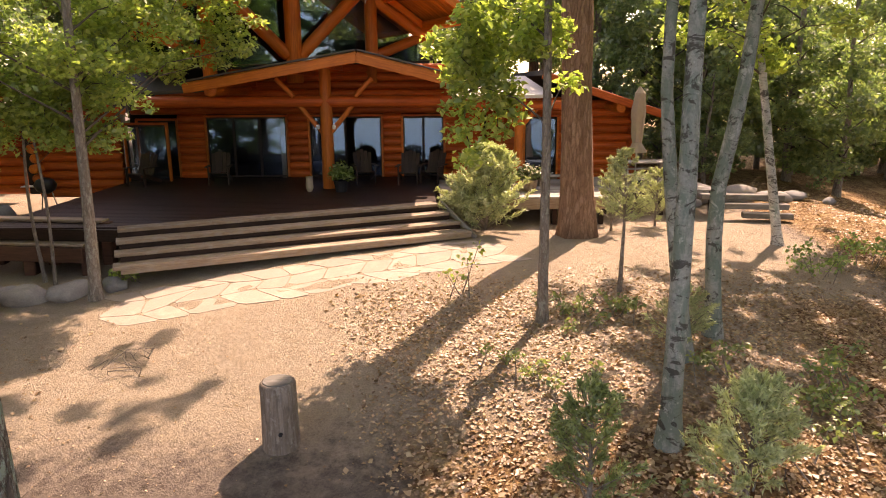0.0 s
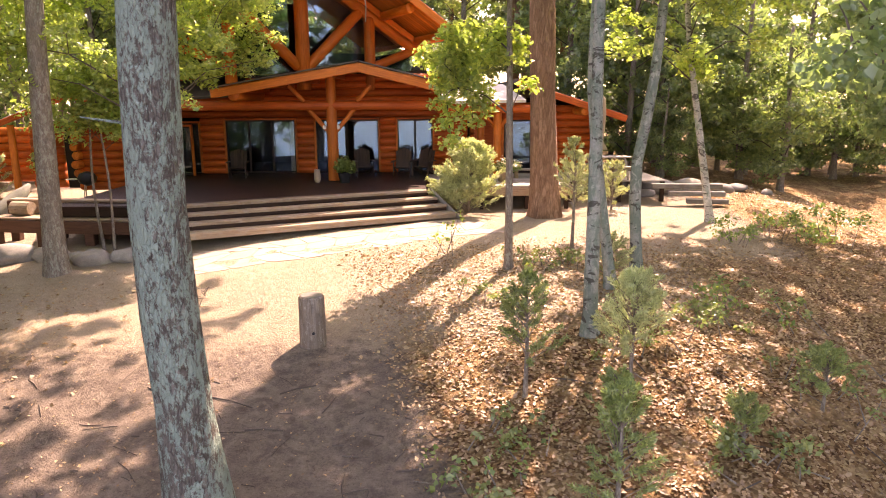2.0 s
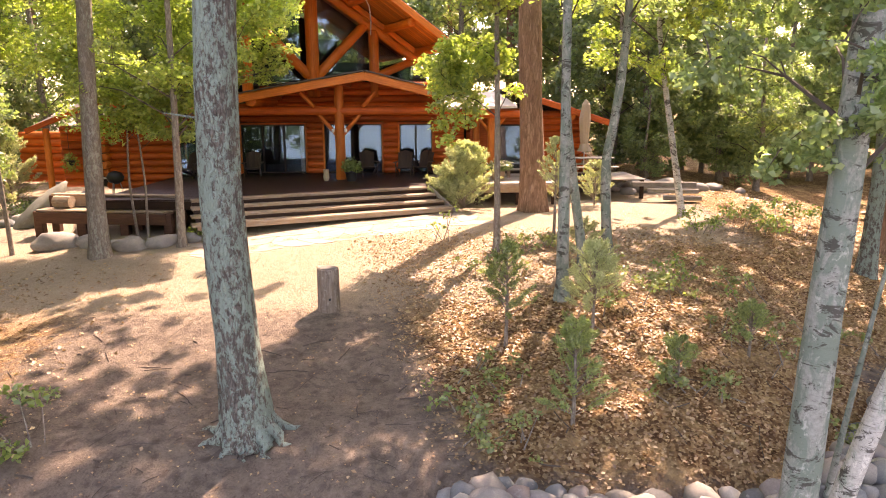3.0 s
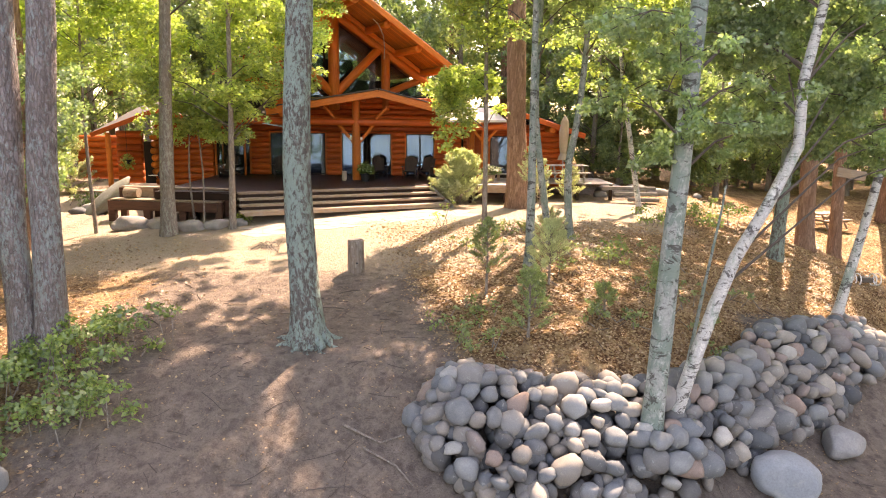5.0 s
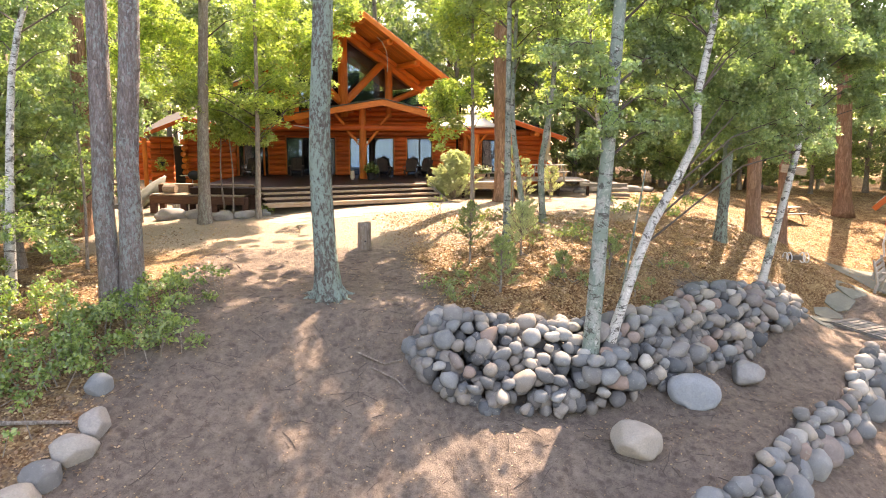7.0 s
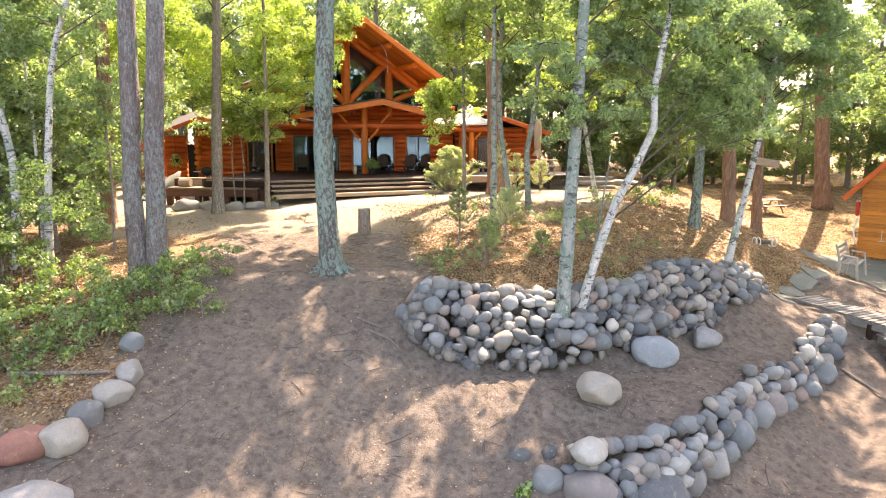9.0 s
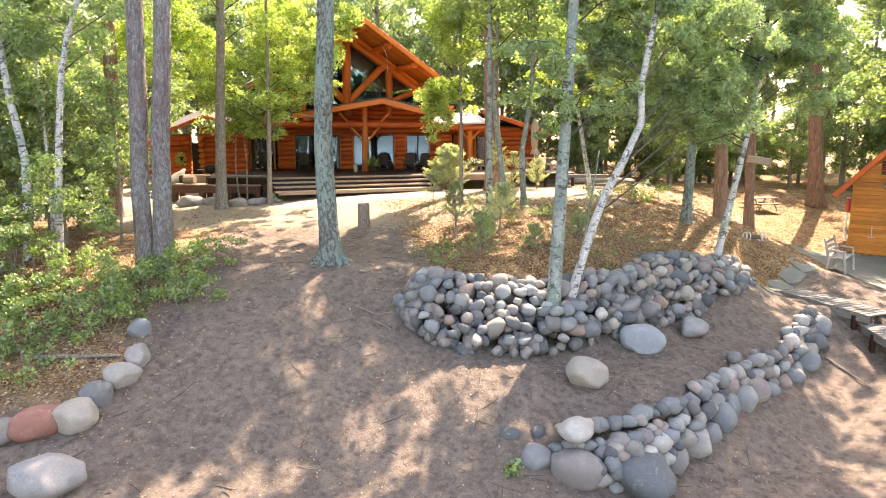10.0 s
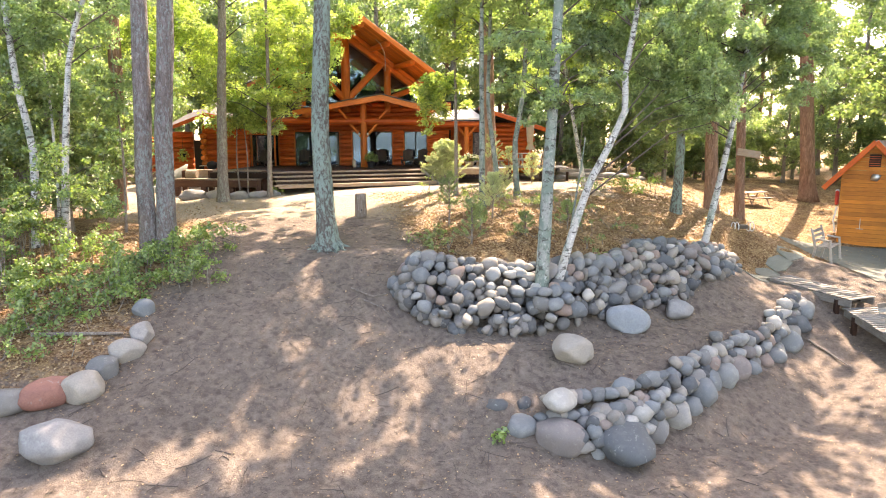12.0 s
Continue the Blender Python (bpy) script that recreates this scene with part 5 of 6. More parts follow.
tree("birch", [(5.12, 4.6, -2.25), (6.08, 4.6, 1.1), (6.98, 4.6, 2.95), (7.0, 4.6, 4.4), (7.28, 4.6, 5.95)], 0.15, 10.5, BIRCH, BIRCH_LEAF,
     crown_clumps((7.8, 5.4, 6.2), (2.2, 2.0, 2.0), 44, 0.55, 27) + crown_clumps((9.2, 6.6, 3.9), (1.9, 1.6, 1.3), 34, 0.45, 28), "white birch with a bent trunk leaning from the cobble bank", per=2300, leaf=0.082, seed=27, wispy=True, canopy=crown_clumps((9.2, 8.0, 9.4), (3.4, 3.4, 1.8), 34, 0.42, 615), flat=0.25, droop=0.7)
tree("birch", [(11.8, 10.6, -1.8), (12.7, 10.6, 3.4), (13.05, 10.6, 6.7)], 0.15, 11, BIRCH, BIRCH_LEAF,
     crown_clumps((12.6, 11.0, 7.2), (3.4, 2.6, 2.6), 56, 0.65, 29) + crown_clumps((10.6, 11.4, 4.4), (1.7, 1.6, 1.7), 36, 0.5, 30) + crown_clumps((14.6, 11.0, 5.2), (1.6, 1.4, 1.3), 22, 0.5, 31), "leaning white birch at the end of the cobble bank", per=1900, leaf=0.095, seed=29, wispy=True, canopy=crown_clumps((14.0, 12.0, 10.2), (4.6, 4.4, 2.2), 60, 0.46, 616) + crown_clumps((17.4, 11.0, 10.0), (3.6, 3.8, 1.4), 42, 0.46, 622), flat=0.25, droop=0.7)
tree("dead_sapling", [(5.5, 5.0, -1.5), (5.75, 5.0, 0.5), (5.98, 5.0, 2.2)], 0.05, 2.4, ASPEN, NEEDLE, [], "thin bare dead birch stem", seed=32)
tree("red_pine", [(25.2, 28.5, -1.4), (24.5, 28.5, 6.3), (24.1, 28.5, 10.7)], 0.48, 20, RED_BARK, NEEDLE, crown_clumps((24, 28.5, 16), (3, 3, 4), 26, 1.0, 33), "tall red pine on the slope above the shed", single=True, per=560, leaf=0.22, seed=33, canopy=crown_clumps((22.5, 24.0, 11.0), (3.6, 4.0, 1.4), 40, 0.5, 621), r1=0.3, category="pine tree")
tree("red_pine", [(14.9, 18.0, -1.15), (14.65, 18.0, 4.0), (14.4, 18.0, 8.7)], 0.31, 19, RED_BARK, NEEDLE, crown_clumps((14.4, 18, 15), (3, 3, 4), 26, 1.0, 34), "tall red pine on the leaf-strewn slope", single=True, per=560, leaf=0.22, seed=34, canopy=crown_clumps((16.5, 16.5, 12.5), (4.5, 3.8, 2.0), 40, 0.5, 618) + crown_clumps((12.6, 23.0, 10.6), (3.6, 3.4, 1.3), 84, 0.5, 625) + crown_clumps((15.6, 25.2, 11.4), (3.4, 3.2, 1.0), 76, 0.5, 626), r1=0.2, category="pine tree")
tree("red_pine", [(16.93, 19.4, -1.75), (16.7, 19.4, 3.3), (16.5, 19.4, 8.0)], 0.25, 18, RED_BARK, NEEDLE, crown_clumps((16.5, 19.4, 15), (2.6, 2.6, 4), 22, 1.0, 35), "red pine carrying a small plank sign", single=True, per=560, leaf=0.22, seed=35, canopy=crown_clumps((19.6, 18.6, 10.6), (3.6, 3.2, 1.3), 52, 0.5, 623), r1=0.16, category="pine tree")
tree("birch", [(12.0, 14.5, -0.9), (12.05, 14.5, 2.5), (11.82, 14.5, 8.0)], 0.24, 12, PINE_BARK, BIRCH_LEAF, crown_clumps((11.6, 14.2, 4.6), (1.5, 1.4, 2.2), 44, 0.55, 36) + crown_clumps((11.8, 14.5, 9), (2.5, 2.5, 2.4), 34, 0.8, 37), "dark-barked tree draped in hanging green leaves", per=1100, leaf=0.13, seed=36, wispy=True, canopy=crown_clumps((12.5, 15.5, 11.5), (4.0, 3.6, 2.0), 52, 0.5, 617), flat=0.25, droop=0.6)
tree("birch", [(-10.6, 7.0, -1.2), (-10.27, 7.0, 2.45), (-9.86, 7.0, 5.34), (-9.31, 7.0, 6.73)], 0.15, 10.5, BIRCH, BIRCH_LEAF, crown_clumps((-9.9, 8.2, 7.2), (2.6, 2.0, 1.8), 40, 0.5, 40) + crown_clumps((-10.6, 8.6, 4.2), (1.6, 1.0, 1.6), 14, 0.4, 140), "white birch with a kinked upper trunk", per=1000, leaf=0.1, seed=40, flat=0.3)
tree("birch", [(-11.9, 7.6, -1.3), (-11.75, 7.6, 1.2), (-11.73, 7.6, 2.36), (-11.98, 7.6, 3.46), (-12.2, 7.6, 6.56)], 0.17, 11, BIRCH, BIRCH_LEAF, crown_clumps((-12.8, 8.6, 6.4), (2.6, 2.0, 2.6), 50, 0.55, 41), "white birch at the wood's edge", per=1000, leaf=0.1, seed=41, flat=0.3)
tree("birch", [(-11.6, 8.5, -1.3), (-11.52, 8.5, 1.28), (-11.62, 8.5, 5.23), (-12.06, 8.5, 6.84)], 0.07, 9.5, BIRCH, BIRCH_LEAF, crown_clumps((-12.2, 8.9, 7.6), (1.4, 1.2, 1.4), 18, 0.45, 45), "thin white birch at the wood's edge", per=800, leaf=0.1, seed=45, flat=0.3)
tree("red_pine", [(-12.25, 14.4, -0.8), (-12.1, 14.4, 1.5), (-11.95, 14.4, 6.0)], 0.31, 18, RED_BARK, NEEDLE, crown_clumps((-11.9, 14.4, 15), (2.4, 2.4, 3), 22, 0.8, 46), "dark red-barked pine at the wood's edge", single=True, per=420, leaf=0.2, seed=46, r1=0.2, category="pine tree")
tree("pine_tree", [(-15.0, 12.2, -1.0), (-15.0, 12.2, 2.0), (-15.1, 12.2, 6.0)], 0.3, 17, TWIN_BARK, NEEDLE, crown_clumps((-15.1, 12.2, 14), (2.4, 2.4, 3), 22, 0.8, 47), "grey-barked pine at the wood's edge", single=True, per=420, leaf=0.2, seed=47, r1=0.2, category="pine tree")

tree("young_broadleaf", [(-12.4, 5.0, -1.6), (-12.2, 5.1, 1.5), (-12.0, 5.2, 4.0)], 0.07, 6.5, GREY_BARK, SHRUB_LEAF, crown_clumps((-11.9, 5.4, 0.6), (1.8, 1.0, 1.0), 34, 0.36, 42) + crown_clumps((-11.6, 5.2, 3.6), (1.4, 0.9, 1.8), 18, 0.26, 144) + crown_clumps((-9.7, 4.9, 0.8), (2.0, 0.9, 1.5), 30, 0.28, 142) + crown_clumps((-8.2, 5.1, 2.0), (0.8, 0.4, 2.2), 18, 0.22, 143), "young leafy tree at the wood's edge", per=1100, leaf=0.085, seed=42, flat=0.3)
tree("young_broadleaf", [(-9.6, 9.2, -1.1), (-9.5, 9.2, 1.5), (-9.6, 9.2, 4.0)], 0.06, 6.0, GREY_BARK, BIRCH_LEAF, crown_clumps((-9.0, 9.4, 3.6), (1.5, 1.2, 2.2), 36, 0.34, 43), "young leafy tree at the wood's edge", per=760, leaf=0.11, seed=43, flat=0.3)
tree("young_broadleaf", [(-14.0, 9.0, -1.2), (-14.0, 9.0, 1.5), (-14.2, 9.0, 4.0)], 0.09, 8.0, GREY_BARK, WOOD_LEAF, crown_clumps((-14.0, 9.2, 4.0), (2.4, 1.8, 3.2), 56, 0.6, 44), "young leafy tree at the wood's edge", per=560, leaf=0.13, seed=44, flat=0.3)

# ---- woods all round ----
def wood_tree(name, seed, height, spread, low, needle=False, count=46, size=1.15, per=64, leaf=0.42):
    clumps = crown_clumps((0, 0, (height + low) / 2), (spread, spread, (height - low) / 2), count, size, seed)
    return tree(name, [(0, 0, 0), (0.1, 0.05, height * 0.4), (0.0, 0.2, height * 0.75)], 0.12 + 0.008 * height, height, RED_BARK if needle else GREY_BARK, NEEDLE if needle else WOOD_LEAF, clumps,
                "tall conifer in the surrounding woods" if needle else "leafy broadleaf tree in the surrounding woods", per=per, leaf=leaf, seed=seed, flat=0.35, sides=8, single=True)


KINDS = [wood_tree("wood_tree", 201, 15, 3.4, 2.5, count=80, size=0.8, per=170, leaf=0.25), wood_tree("wood_tree", 202, 18, 3.6, 4.5, count=80, size=0.8, per=170, leaf=0.25), wood_tree("wood_tree", 203, 10, 2.8, 0.8, False, 70, 0.62, 380, 0.18), wood_tree("wood_tree", 204, 7, 2.2, 0.3, False, 60, 0.5, 560, 0.15), wood_tree("wood_tree", 206, 17, 3.6, 2.5, False, 76, 0.85, 130, 0.29), wood_tree("wood_pine", 205, 21, 2.6, 8.0, True, 60, 0.75, 230, 0.22)]
rng = random.Random(77)
spots = []


def clear_of(x, y, gap):
    return all((x - a) ** 2 + (y - b) ** 2 > gap * gap for a, b in spots)


def plant(x, y, k, scale):
    spots.append((x, y))
    ob = copy_thing(KINDS[k], pose(x, y, relief(x, y) - 0.1, 0, 0, rng.random() * 360) @ Matrix.Diagonal((scale, scale, scale, 1)))
    tagged(ob, group="woods")


def region(x0, x1, y0, y1, count, gap, kinds, keep_out=None):
    for k in range(count * 6):
        if count <= 0:
            break
        x, y = rng.uniform(x0, x1), rng.uniform(y0, y1)
        if not clear_of(x, y, gap) or (keep_out and keep_out(x, y)):
            continue
        plant(x, y, rng.choice(kinds), rng.uniform(0.85, 1.2))
        count -= 1


# the three trees of kind 4 are added to shade the yard
for x, y, k, size in ((9.6, 30.6, 2, 1.0), (11.4, 31.2, 3, 1.2), (12.8, 34.0, 2, 1.1), (7.6, 34.5, 0, 1.0), (12.5, 40.0, 0, 1.0), (13.5, 38.5, 4, 1.1), (16.5, 40.5, 4, 1.1), (10.0, 39.5, 4, 1.0), (-3.0, 37.0, 1, 1.0), (2.5, 36.0, 0, 1.0), (10.6, 28.6, 3, 0.6)):
    plant(x, y, k, size)
region(-42, 46, 36, 58, 52, 3.0, (4, 4, 4, 1, 2, 5), lambda x, y: (-22 < x < -8 and y < 43) or (22 < x < 32 and y < 44))
region(-32, -18.5, 6, 36, 18, 3.4, (0, 1, 2, 3, 5))
region(9.5, 34, 29, 38, 18, 2.4, (3,), lambda x, y: math.dist((x, y), (25, 28.5)) < 2 or (x > 19 and y < 34))
region(28, 48, 14, 36, 16, 3.4, (0, 1, 4, 3, 5))
region(-24, -19, 33, 40, 4, 2.5, (3, 2))
region(-30, -11.5, 9.5, 34, 20, 2.0, (3, 3, 2), lambda x, y: x > -18.0 and y > 12.5)
region(27, 46, -14, 12, 9, 4.0, (0, 1, 2, 5))
region(-46, -20, -16, 4, 8, 4.0, (0, 1, 2, 5))
region(12, 28, 34, 41, 12, 2.2, (3,))
region(-26, -6, 43, 56, 9, 2.4, (4, 1))
for k, ob in enumerate(KINDS):
    ob.matrix_world = pose(-30 + 14 * k, 66, 0)

# ---- shed, walkway and bench by the lower terrace ----
U, V = Vector((0.8, -0.6, 0)), Vector((0.6, 0.8, 0))
C0 = Vector((22.0, 19.4, -3.0))
shed = thing("storage_shed", C0, "orange-stained board shed with a gabled roof", "shed")
SM = Matrix((U, V, Vector((0, 0, 1)))).transposed().to_4x4()
EAVE, PEAK, WIDE, DEEP = 3.55, 5.05, 2.7, 3.2
n_board = 17
for k in range(n_board):
    z = EAVE * (k + 0.5) / n_board
    part("board", box((WIDE, 0.035, EAVE / n_board - 0.008), (WIDE / 2, 0, z), 0.006), SHED_WOOD, shed, "", SM)
    part("side_board", box((0.035, DEEP, EAVE / n_board - 0.008), (-0.02, DEEP / 2, z), 0.006), SHED_WOOD, shed, "", SM)
for k in range(7):
    f = (k + 0.5) / 7
    part("gable_board", box((WIDE * (1 - f) + 0.05, 0.035, (PEAK - EAVE) / 7 - 0.008), (WIDE / 2, 0, EAVE + (PEAK - EAVE) * f), 0.006), SHED_WOOD, shed, "", SM)
part("back_wall", box((WIDE - 0.1, DEEP - 0.2, EAVE - 0.05), (WIDE / 2, DEEP / 2 + 0.08, EAVE / 2), 0), DARK, shed, "", SM)
for s in (-1, 1):
    a = Vector((WIDE / 2, 0, PEAK + 0.12))
    b = Vector((WIDE / 2 + s * (WIDE / 2 + 0.75), 0, PEAK + 0.12 - (WIDE / 2 + 0.75) * (PEAK - EAVE) / (WIDE / 2)))
    bm2 = bmesh.new()
    up = Vector((s * (PEAK - EAVE), 0, WIDE / 2)).normalized()
    vs = [bm2.verts.new(Vector((p.x, y, p.z)) + up * q) for q in (0, 0.1) for p, y in ((a, -0.45), (b, -0.45), (b, DEEP + 0.3), (a, DEEP + 0.3))]
    for f in ((0, 1, 2, 3), (7, 6, 5, 4), (0, 4, 5, 1), (1, 5, 6, 2), (2, 6, 7, 3), (3, 7, 4, 0)):
        bm2.faces.new([vs[i] for i in f])
    bmesh.ops.recalc_face_normals(bm2, faces=bm2.faces)
    part("roof", bm2, SHINGLE, shed, "grey shingle roof", SM)
    bm, m = beam(Vector((a.x, -0.5, a.z)), Vector((b.x, -0.5, b.z)), 0.06, 0.24)
    part("bargeboard", bm, LOG, shed, "", SM @ m)
part("vent", box((0.5, 0.06, 0.62), (WIDE / 2, -0.04, 4.25)), DARK, shed, "dark louvred vent", SM)
for k in range(5):
    part("louvre", box((0.46, 0.05, 0.03), (WIDE / 2, -0.08, 4.02 + 0.11 * k), 0.004), LOG, shed, "", SM)
part("ornament", stone_mesh("ornament", 71, 0.3, 0.6, 1), METAL, shed, "pale metal wall ornament", SM @ pose(WIDE / 2 + 0.1, -0.07, 3.45, 90, 0, 0) @ Matrix.Diagonal((0.4, 0.4, 0.2, 1)))
bm = box((0.03, 0.03, 0.55), (0.95, -0.05, 1.1), 0.005)
box((0.3, 0.03, 0.03), (0.95, -0.05, 0.85), 0.005, bm)
part("hook_rack", bm, METAL, shed, "", SM)
part("life_vest", box((0.16, 0.3, 0.75), (-0.18, 0.25, 2.35), 0.06), RED, shed, "red life vest hanging on the wall", SM)
part("vest_strap", box((0.18, 0.2, 0.12), (-0.18, 0.25, 2.7), 0.03), WHITE, shed, "", SM)
part("hanging_rope", tube([(-0.15, 0.15, 1.9), (-0.25, 0.1, 1.2), (-0.15, 0.2, 0.6)], [0.05, 0.04, 0.05], 6), WHITE, shed, "", SM)

slab = thing("patio_slab", (20, 16, -3), "grey-green weathered concrete patio in front of the shed", "patio", kind="structure")
bm = bmesh.new()
rows = [[bm.verts.new((18.4 + 0.5 * i - 20, 10.4 + 0.5 * j - 16, relief(18.4 + 0.5 * i, 10.4 + 0.5 * j) + 0.03 + 3)) for i in range(14)] for j in range(17)]
for a, b in zip(rows, rows[1:]):
    for i in range(13):
        bm.faces.new((a[i], a[i + 1], b[i + 1], b[i]))
part("slab", bm, CONCRETE, slab)

def plank_run(ob, org, start, end, across, count, width):
    """Cross planks on two side beams and posts, from start to end."""
    for k in range(count):
        a = start.lerp(end, (k + 0.5) / count) - org
        bm, m = beam(a + across * rng.uniform(-0.012, 0.012), a + across * (1 + rng.uniform(-0.012, 0.012)), width, 0.045, 0.008)
        part("plank", bm, GREY_WOOD, ob, "", m)
    for f in (0.03, 0.97):
        o = across * f - Vector((0, 0, 0.15)) - org
        bm, m = beam(start + o, end + o, 0.07, 0.24)
        part("side_beam", bm, GREY_WOOD, ob, "", m)
        for g in (0.15, 0.85):
            q = start.lerp(end, g) + o
            part("post", box((0.15, 0.15, 1.3), (q.x, q.y, q.z - 0.6)), DECK_DARK, ob)


walkway = thing("boardwalk", (15.6, 9.3, -3.2), "weathered grey plank boardwalk over the stone wall", "boardwalk")
plank_run(walkway, Vector((15.6, 9.3, -3.2)), Vector((14.35, 10.75, -3.0)), Vector((15.8, 7.6, -3.15)), Vector((1.15, 0.5, 0)), 16, 0.185)
lower = thing("lower_landing", (16.2, 5.6, -3.5), "lower grey plank landing beside the boardwalk", "landing")
plank_run(lower, Vector((16.2, 5.6, -3.5)), Vector((15.65, 7.75, -3.46)), Vector((15.3, 3.2, -3.75)), Vector((2.4, 0.3, 0)), 22, 0.175)


def slat_chair(name, at, turn, mat, label, scale=1.0, category="chair", group=""):
    """A low wooden garden chair: sloping seat and a fan of back slats."""
    ob = thing(name, at, label, category, group, turn=turn)
    s = scale
    for k in range(5):
        x = (-0.22 + 0.11 * k) * s
        bm, m = beam((x, 0.02 * s, 0.3 * s), (x * 1.12, 0.34 * s, (1.02 - 0.25 * abs(k - 2) * 0.2) * s), 0.108 * s, 0.02 * s, 0.004)
        part("back_slat", bm, mat, ob, "", m)
        bm, m = beam(((-0.26) * s, (-0.02 - 0.11 * k) * s, (0.3 + 0.022 * k) * s), (0.26 * s, (-0.02 - 0.11 * k) * s, (0.3 + 0.022 * k) * s), 0.095 * s, 0.02 * s, 0.004)
        part("seat_slat", bm, mat, ob, "", m)
    for x in (-1, 1):
        part("armrest", box((0.13 * s, 0.72 * s, 0.025 * s), (x * 0.34 * s, -0.18 * s, 0.57 * s), 0.006), mat, ob)
        part("front_leg", box((0.03 * s, 0.1 * s, 0.56 * s), (x * 0.3 * s, -0.48 * s, 0.28 * s), 0.004), mat, ob)
        bm, m = beam((x * 0.28 * s, -0.5 * s, 0.36 * s), (x * 0.28 * s, 0.42 * s, 0.05 * s), 0.025 * s, 0.12 * s, 0.004)
        part("back_leg", bm, mat, ob, "", m)
    part("back_brace", box((0.56 * s, 0.025 * s, 0.08 * s), (0, 0.24 * s, 0.62 * s), 0.004), mat, ob)
    return ob


DARK_CHAIR = timber("dark_chair", (0.03, 0.02, 0.016), (0.075, 0.05, 0.04), rough=0.55)
for x, y, turn in ((-6.35, 25.3, 8), (-8.7, 25.1, -12), (-1.75, 25.4, 15), (-0.25, 25.1, -5), (0.55, 25.3, -20)):
    slat_chair("porch_chair", (x, y, DECK_Z + 0.002), turn, DARK_CHAIR, "dark slatted wooden porch chair on the deck", 1.0, "chair", "chairs on the porch")
slat_chair("garden_chair", (17.15, 7.2, -3.46), 60, PALE_PLANK, "weathered grey slatted garden chair on the landing", 1.3)

park = thing("park_bench", (18.45, 13.9, relief(18.45, 13.9) + 0.02), "pale grey slatted garden bench with curved metal ends", "bench", turn=48)
park.scale = (1.3, 1.2, 1.15)
for k in range(4):
    part("seat_slat", box((1.25, 0.11, 0.035), (0, -0.2 + 0.135 * k, 0.58), 0.006), PALE_PLANK, park)
for k in range(3):
    part("back_slat", box((1.25, 0.03, 0.12), (0, 0.3 + 0.05 * k, 0.78 + 0.17 * k), 0.006), PALE_PLANK, park)
for x in (-0.6, 0.6):
    part("end_leg", tube([(x, -0.28, 0), (x, -0.24, 0.4), (x, -0.2, 0.82), (x, 0.2, 0.86)], [0.05, 0.045, 0.045, 0.04], 6), PALE_PLANK, park)
    part("end_leg", tube([(x, 0.34, 0), (x, 0.26, 0.5), (x, 0.34, 0.9), (x, 0.44, 1.25)], [0.05, 0.045, 0.045, 0.035], 6), PALE_PLANK, park)

# sign on the pine
sign = thing("plank_sign", (17.0, 19.05, 1.62), "weathered plank sign nailed to a pine", "sign", turn=0)
bm, m = beam((-0.55, 0, 0.08), (0.62, 0, -0.1), 0.05, 0.36, 0.02)
part("plank", bm, DECK, sign, "", m)

cart = thing("planter_cart", (14.75, 14.0, relief(14.75, 14.0)), "small ornamental planter cart with white wheels", "planter")
part("trough", box((0.4, 0.3, 0.16), (0, 0, 0.2), 0.03), plain("brown_paint", (0.1, 0.08, 0.06), 0.6), cart)
for x in (-0.4, -0.25, 0.25, 0.4):
    ring = [(x, 0.2 * math.cos(a), 0.2 + 0.19 * math.sin(a)) for a in [i * math.pi / 8 for i in range(17)]]
    part("wheel", tube(ring, [0.022] * 17, 6, caps=False), WHITE, cart)

# flagstones: path to the boardwalk and the apron before the steps
rng = random.Random(21)


def flags(parent, org, spots, size, thick=0.05, mat=None):
    for x, y, s in spots:
        bm = bmesh.new()
        n = rng.choice((5, 6, 6, 7))
        pts, up = [], rng.uniform(-0.006, 0.006)
        for i in range(n):
            a = 2 * math.pi * (i + rng.uniform(-0.25, 0.25)) / n
            r = size * s * rng.uniform(0.8, 1.1)
            px, py = x + r * math.cos(a), y + r * 0.85 * math.sin(a)
            pts.append((px, py))
        lo = [bm.verts.new((px - org[0], py - org[1], relief(px, py) - 0.05 - org[2])) for px, py in pts]
        hi = [bm.verts.new((px - org[0], py - org[1], relief(px, py) + thick + up - org[2])) for px, py in pts]
        bm.faces.new(hi)
        for i in range(n):
            bm.faces.new((lo[i], lo[(i + 1) % n], hi[(i + 1) % n], hi[i]))
        part("flagstone", bm, mat or FLAG, parent)


path = thing("flagstone_path", (13.3, 10.5, -2.2), "grey flagstone path leading to the boardwalk", "path", kind="structure")
flags(path, (13.3, 10.5, -2.2), [(12.3, 11.0, 1), (12.9, 10.3, 1.1), (13.5, 9.9, 1), (13.2, 11.2, 0.9), (13.9, 10.6, 1), (14.4, 11.3, 0.9), (14.9, 11.9, 1), (15.6, 12.4, 1), (16.3, 12.9, 1.1)], 0.55, 0.03, GREEN_FLAG)
apron = thing("flagstone_apron", (-2, 18, 0), "pale irregular flagstones before the deck steps", "paving", kind="structure")
corner = {}
for i in range(13):
    for j in range(4):
        p = P0 + DIR * (-0.5 + 0.72 * i + 0.36 * (j % 2) + rng.uniform(-0.16, 0.16)) + OUT * (1.62 + 0.72 * j + rng.uniform(-0.14, 0.14))
        corner[i, j] = p
